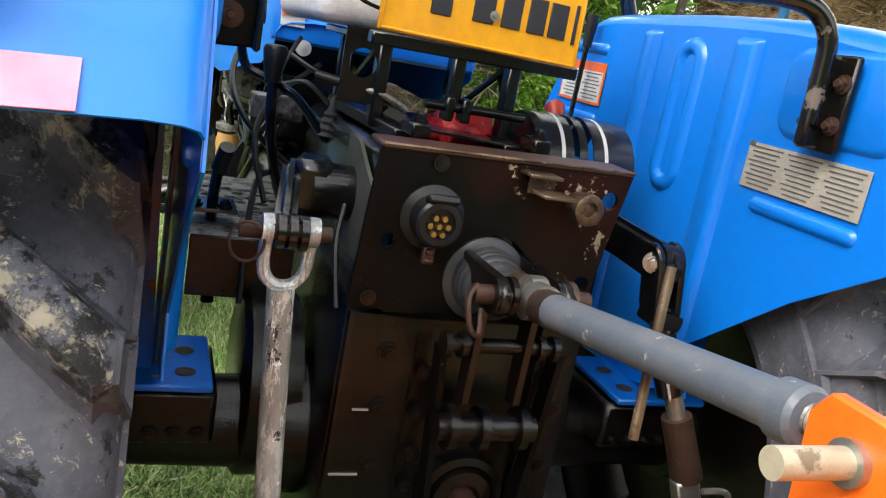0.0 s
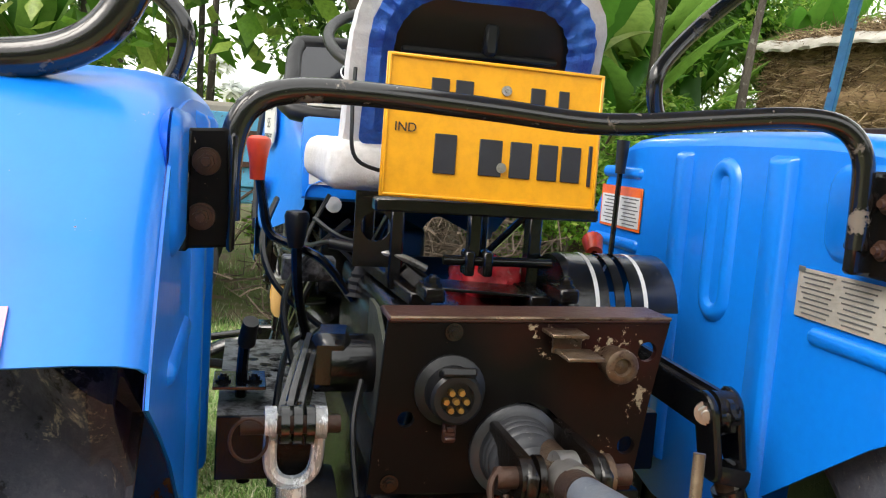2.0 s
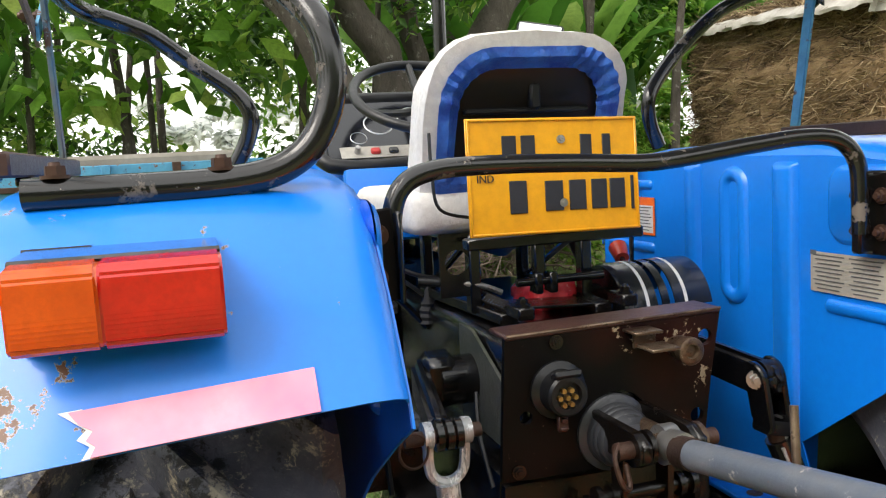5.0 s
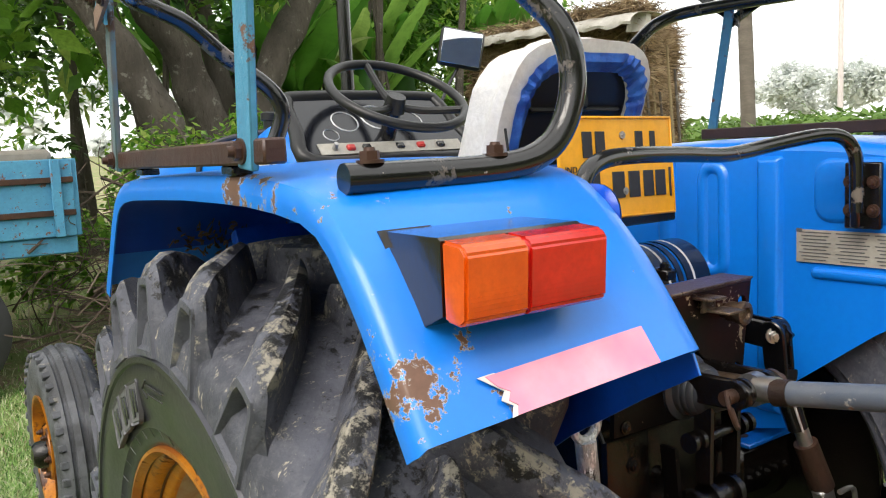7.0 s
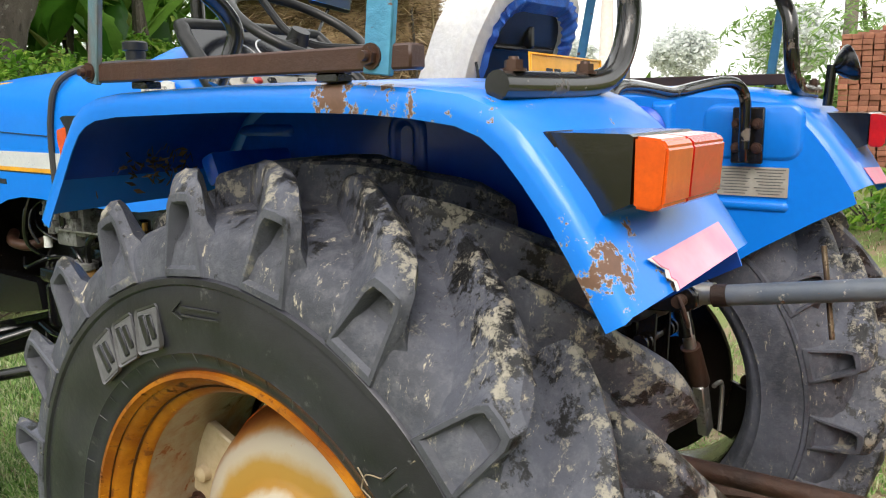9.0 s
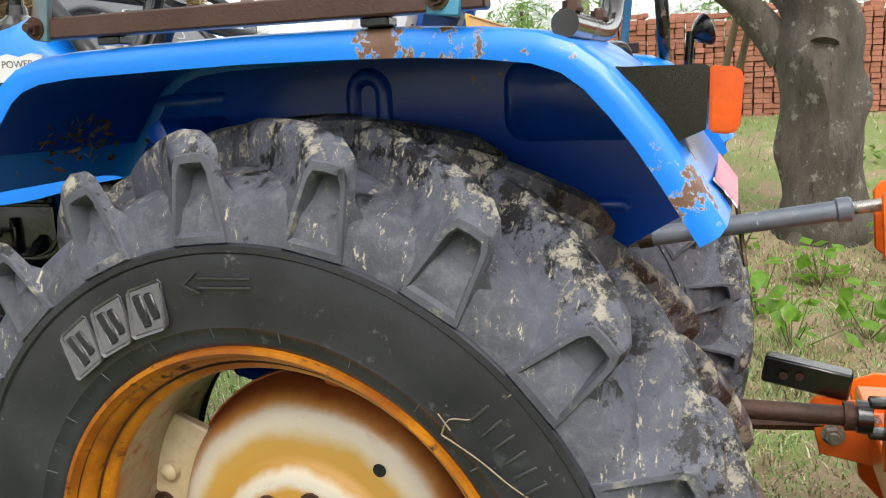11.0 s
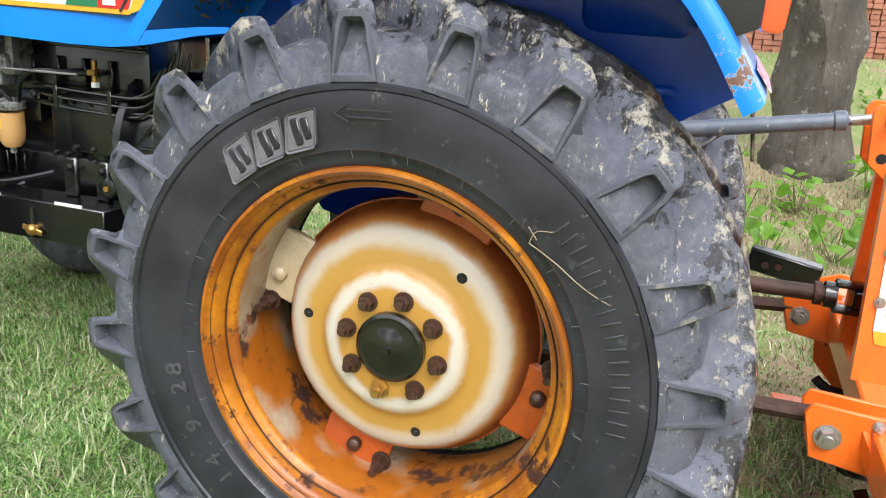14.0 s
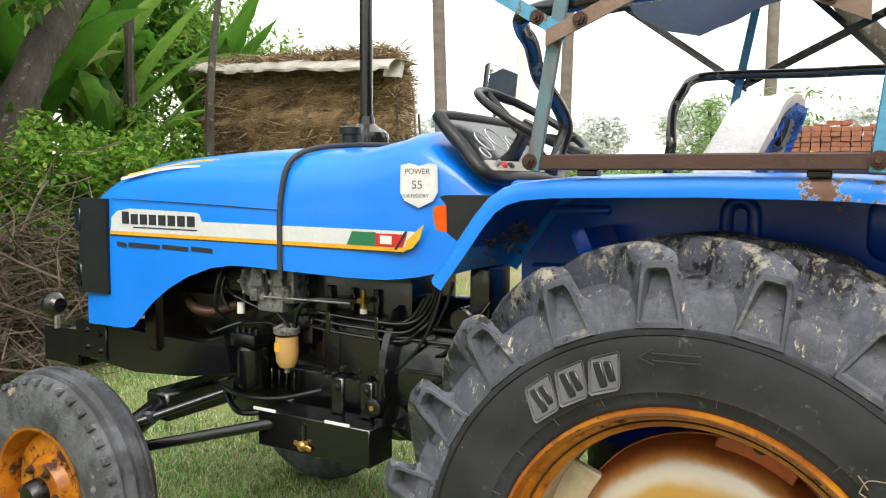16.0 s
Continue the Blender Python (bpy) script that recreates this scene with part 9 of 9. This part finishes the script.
# ---- trailer beside the thicket ----
tl = thing("farm_trailer", (-1.9, 5.6, 0), "old pale blue farm trailer with rusty boards", "trailer")
piece("floor_frame", bx((-1.85, 5.6, 0.98), (3.5, 1.7, 0.12), 0.01), PALE_BLUE, tl)
for y in (4.75, 6.45):
    sd = piece("side_board", bx((-1.85, y, 1.30), (3.5, 0.05, 0.52), 0.006), PALE_BLUE, tl, "faded blue side board")
    for i in range(8):
        sub("board_rib", bx((-3.5 + 0.47 * i, y - 0.04, 1.30), (0.06, 0.05, 0.52), 0.004), RUSTY if i % 3 == 0 else PALE_BLUE, sd)
    for z in (1.20, 1.42):
        sub("board_rail", bx((-1.85, y - 0.032, z), (3.5, 0.03, 0.04), 0.004), RUSTY, sd)
piece("tail_board", bx((-0.09, 5.6, 1.30), (0.05, 1.7, 0.52), 0.006), PALE_BLUE, tl, "faded blue tail board")
piece("load", bx((-1.85, 5.6, 1.58), (3.3, 1.6, 0.10), 0.03), surface("pale_cloth_load", (0.30, 0.28, 0.24), (0.22, 0.2, 0.17), 0.9, 0, 20, 3, 0, 0.5), tl, "pale sacking over the load")
for y in (4.85, 6.35):
    w = piece("trailer_wheel", lt([(-0.11, 0.20), (-0.12, 0.30), (-0.10, 0.42), (-0.07, 0.45), (0.07, 0.45), (0.10, 0.42), (0.12, 0.30), (0.11, 0.20)], "Y", (-1.0, y, 0.47), 40), RUBBER, tl, "dark trailer tyre")
    sub("rim", lt([(-0.10, 0.21), (-0.06, 0.18), (-0.05, 0.0005)], "Y", (-1.0, y, 0.47), 30), PALE_BLUE, w)
    piece("axle", bx((-1.0, 5.6, 0.6), (0.1, 1.5, 0.1), 0.01), RUSTY, tl)

# ---- brick stack ----
bricks = thing("brick_stack", (9.5, -2.0, 0.4), "long stack of red clay bricks, uneven along the top", "brick stack")
one = bmesh.new()
box(one, (0, 0, 0), (0.225, 0.106, 0.060), 0.004)
me = bpy.data.meshes.new("brick")
one.to_mesh(me)
one.free()
me.materials.append(BRICK)
me.shade_smooth()
me.set_sharp_from_angle(angle=radians(30))
core = bx((9.75, -2.0, 0.85), (0.80, 6.1, 2.05), 0.01)
piece("brick_core", core, BRICK, bricks, "bricks behind the face")
count = 0
rest_v = []
for row in range(33):
    for i in range(56):
        y = 1.10 - 0.118 * i + r.uniform(-0.006, 0.006)
        z = 0.10 + 0.0645 * row
        if row >= 32 and noise.noise((y * 0.9, row, 0)) < -0.05:
            continue
        x = 9.30 + r.uniform(-0.02, 0.02)
        if i < 17 and row >= 10 and count < 300:
            ob = new("brick", me)
            ob.parent = bricks
            ob.matrix_parent_inverse = Matrix.Translation(bricks.location).inverted()
            ob.matrix_basis = Matrix.Translation((x, y, z)) @ turn(0, 0, r.uniform(-3, 3)).to_4x4()
            count += 1
        else:
            rest_v.append((x, y, z, r.uniform(-3, 3)))
vv = np.array([v.co[:] for v in me.vertices])
ff = [list(p.vertices) for p in me.polygons]
V, F = [], []
for n_, (x, y, z, a) in enumerate(rest_v):
    F += [[k + n_ * len(vv) for k in f] for f in ff]
    c, s = math.cos(radians(a)), math.sin(radians(a))
    V.append(vv @ np.array([[c, s, 0], [-s, c, 0], [0, 0, 1]]) + (x, y, z))
m2 = bpy.data.meshes.new("bricks_far")
m2.from_pydata(np.concatenate(V).tolist(), [], F)
m2.materials.append(BRICK_FAR := surface("red_brick_rows", (0.46, 0.20, 0.13), (0.34, 0.14, 0.09), 0.85, 0, 30, 6, 0, 0.3))
ob = new("more_bricks", m2)
ob.parent = bricks
ob.matrix_parent_inverse = Matrix.Translation(bricks.location).inverted()
ob["kind"] = "stuff"
for i in range(40):
    ob = new("loose_brick", me)
    ob.parent = bricks
    ob.matrix_parent_inverse = Matrix.Translation(bricks.location).inverted()
    ob.matrix_basis = Matrix.Translation((9.35 + r.uniform(0, 0.5), 1.0 - 0.15 * i + r.uniform(-0.05, 0.05), 2.20 + r.uniform(-0.02, 0.08))) @ turn(r.uniform(-8, 8), r.uniform(-8, 8), r.uniform(0, 180)).to_4x4()
# leaning bamboo poles
for i, (a, c) in enumerate((((6.0, -0.28, 0.2), (5.25, -0.78, 2.6)), ((6.1, -0.42, 0.2), (5.30, -0.86, 2.5)))):
    p = tagged(part("bamboo_pole", rd(a, c, 0.035, 0.028, 10), surface("dry_bamboo", (0.26, 0.20, 0.12), (0.18, 0.14, 0.09), 0.7, 0, 20, 3, 0, 0.3) if i == 0 else bpy.data.materials["dry_bamboo"]), "dry brown bamboo pole leaning on the tree", "pole", "poles leaning on the tree")

# ---- distance ----
def palm(base, h, lean, label="tall slender grey palm by the field"):
    th = thing("palm_tree", base, label, "palm tree", "palms by the field")
    b = Vector(base)
    piece("trunk", pipe(bmesh.new(), [b, b + Vector((lean * 0.2, 0, h * 0.3)), b + Vector((lean * 0.6, 0, h * 0.65)), b + Vector((lean, 0, h))], (0.17, 0.13), 12, 5), PALM_BARK, th)
    pts = b + Vector((lean, 0, h))
    for i in range(14):
        az = 2 * math.pi * i / 14
        rows = []
        for j in range(7):
            t = j / 6
            c = pts + Vector((math.cos(az), math.sin(az), 0)) * 2.4 * t + Vector((0, 0, 1.2 * t - 2.0 * t * t))
            sd = Vector((-math.sin(az), math.cos(az), 0)) * (0.28 * math.sin(math.pi * min(1, t + 0.08)))
            rows.append([c - sd + Vector((0, 0, -0.12)), c, c + sd + Vector((0, 0, -0.12))])
        piece("frond", grid(bmesh.new(), rows), LEAF_BANANA, th)


for x, y, h, l in ((14.75, 9.7, 8.5, -0.5), (18.0, 7.9, 9.5, 0.4), (20.5, 3.2, 10.0, 0.3)):
    palm((x, y, height(x, y)), h, l)
pole = tagged(part("utility_pole", rd((26.0, 13.9, 0.3), (26.0, 13.9, 9.5), 0.10, 0.07, 10), CONCRETE), "thin grey utility pole", "pole")
chim = tagged(part("kiln_chimney", lt([(1.0, 1.2), (20.0, 0.62), (20.2, 0.70), (21.0, 0.68)], "Z", (104.0, 49.3, 0), 24), CONCRETE), "pale brick-kiln chimney in the haze", "chimney")
# far groves: near-white leaf colour imitates the haze in front of them
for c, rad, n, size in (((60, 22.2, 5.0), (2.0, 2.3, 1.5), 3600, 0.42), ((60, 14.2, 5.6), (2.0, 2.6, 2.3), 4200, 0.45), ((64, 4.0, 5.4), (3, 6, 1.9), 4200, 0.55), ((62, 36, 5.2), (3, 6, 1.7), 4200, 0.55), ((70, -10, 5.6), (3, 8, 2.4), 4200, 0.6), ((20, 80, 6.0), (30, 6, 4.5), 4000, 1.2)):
    th = thing("far_grove", (c[0], c[1], 2), "grove of trees far across the field, haze painted into its pale leaves", "trees", "far groves", "stuff")
    leaf_cloud("far_crowns", clumps(n, c, rad, 50, 0.9), size, FAR_GREEN_HAZE, th, 1.6)
crop_at = np.stack([rng.uniform(11, 26, 5200), rng.uniform(0, 19, 5200), np.zeros(5200)], 1)
crop_at[:, 2] = [height(x, y) for x, y in crop_at[:, :2]]
tops = np.repeat(crop_at[::9], 9, axis=0) + rng.normal(0, 0.16, (len(crop_at[::9]) * 9, 3)) + np.array([0, 0, 0.75])
cr = leaf_cloud("crop_plants", np.concatenate([tops, tops + np.array([0, 0, -0.3]), tops + np.array([0.1, 0, 0.25])]), 0.34, CROP, None, 2.4)
tagged(cr, "young green crop in the field", "crop", kind="stuff")
for i, (x, y) in enumerate(((13.5, 1.6), (15.0, -0.6), (14.0, 3.2))):
    th = thing("feathery_tree", (x, y, height(x, y)), "young tree with feathery pale green leaves", "tree", "feathery trees behind the bricks")
    h = height(x, y)
    piece("trunk", pipe(bmesh.new(), [(x, y, h), (x + 0.1, y, h + 1.5), (x, y + 0.1, h + 2.5)], (0.06, 0.03), 8, 4), BARK, th)
    pts = []
    for k in range(46):
        a, z = r.uniform(0, 6.28), h + r.uniform(1.0, 2.7)
        for j in range(22):
            t = j / 22 * r.uniform(0.9, 1.0)
            pts.append((x + math.cos(a) * t * 1.15, y + math.sin(a) * t * 1.15, z + 0.35 * t - 0.75 * t * t))
    leaf_cloud("fronds", np.array(pts), 0.20, FEATHER, th, 4.5, 0.2)
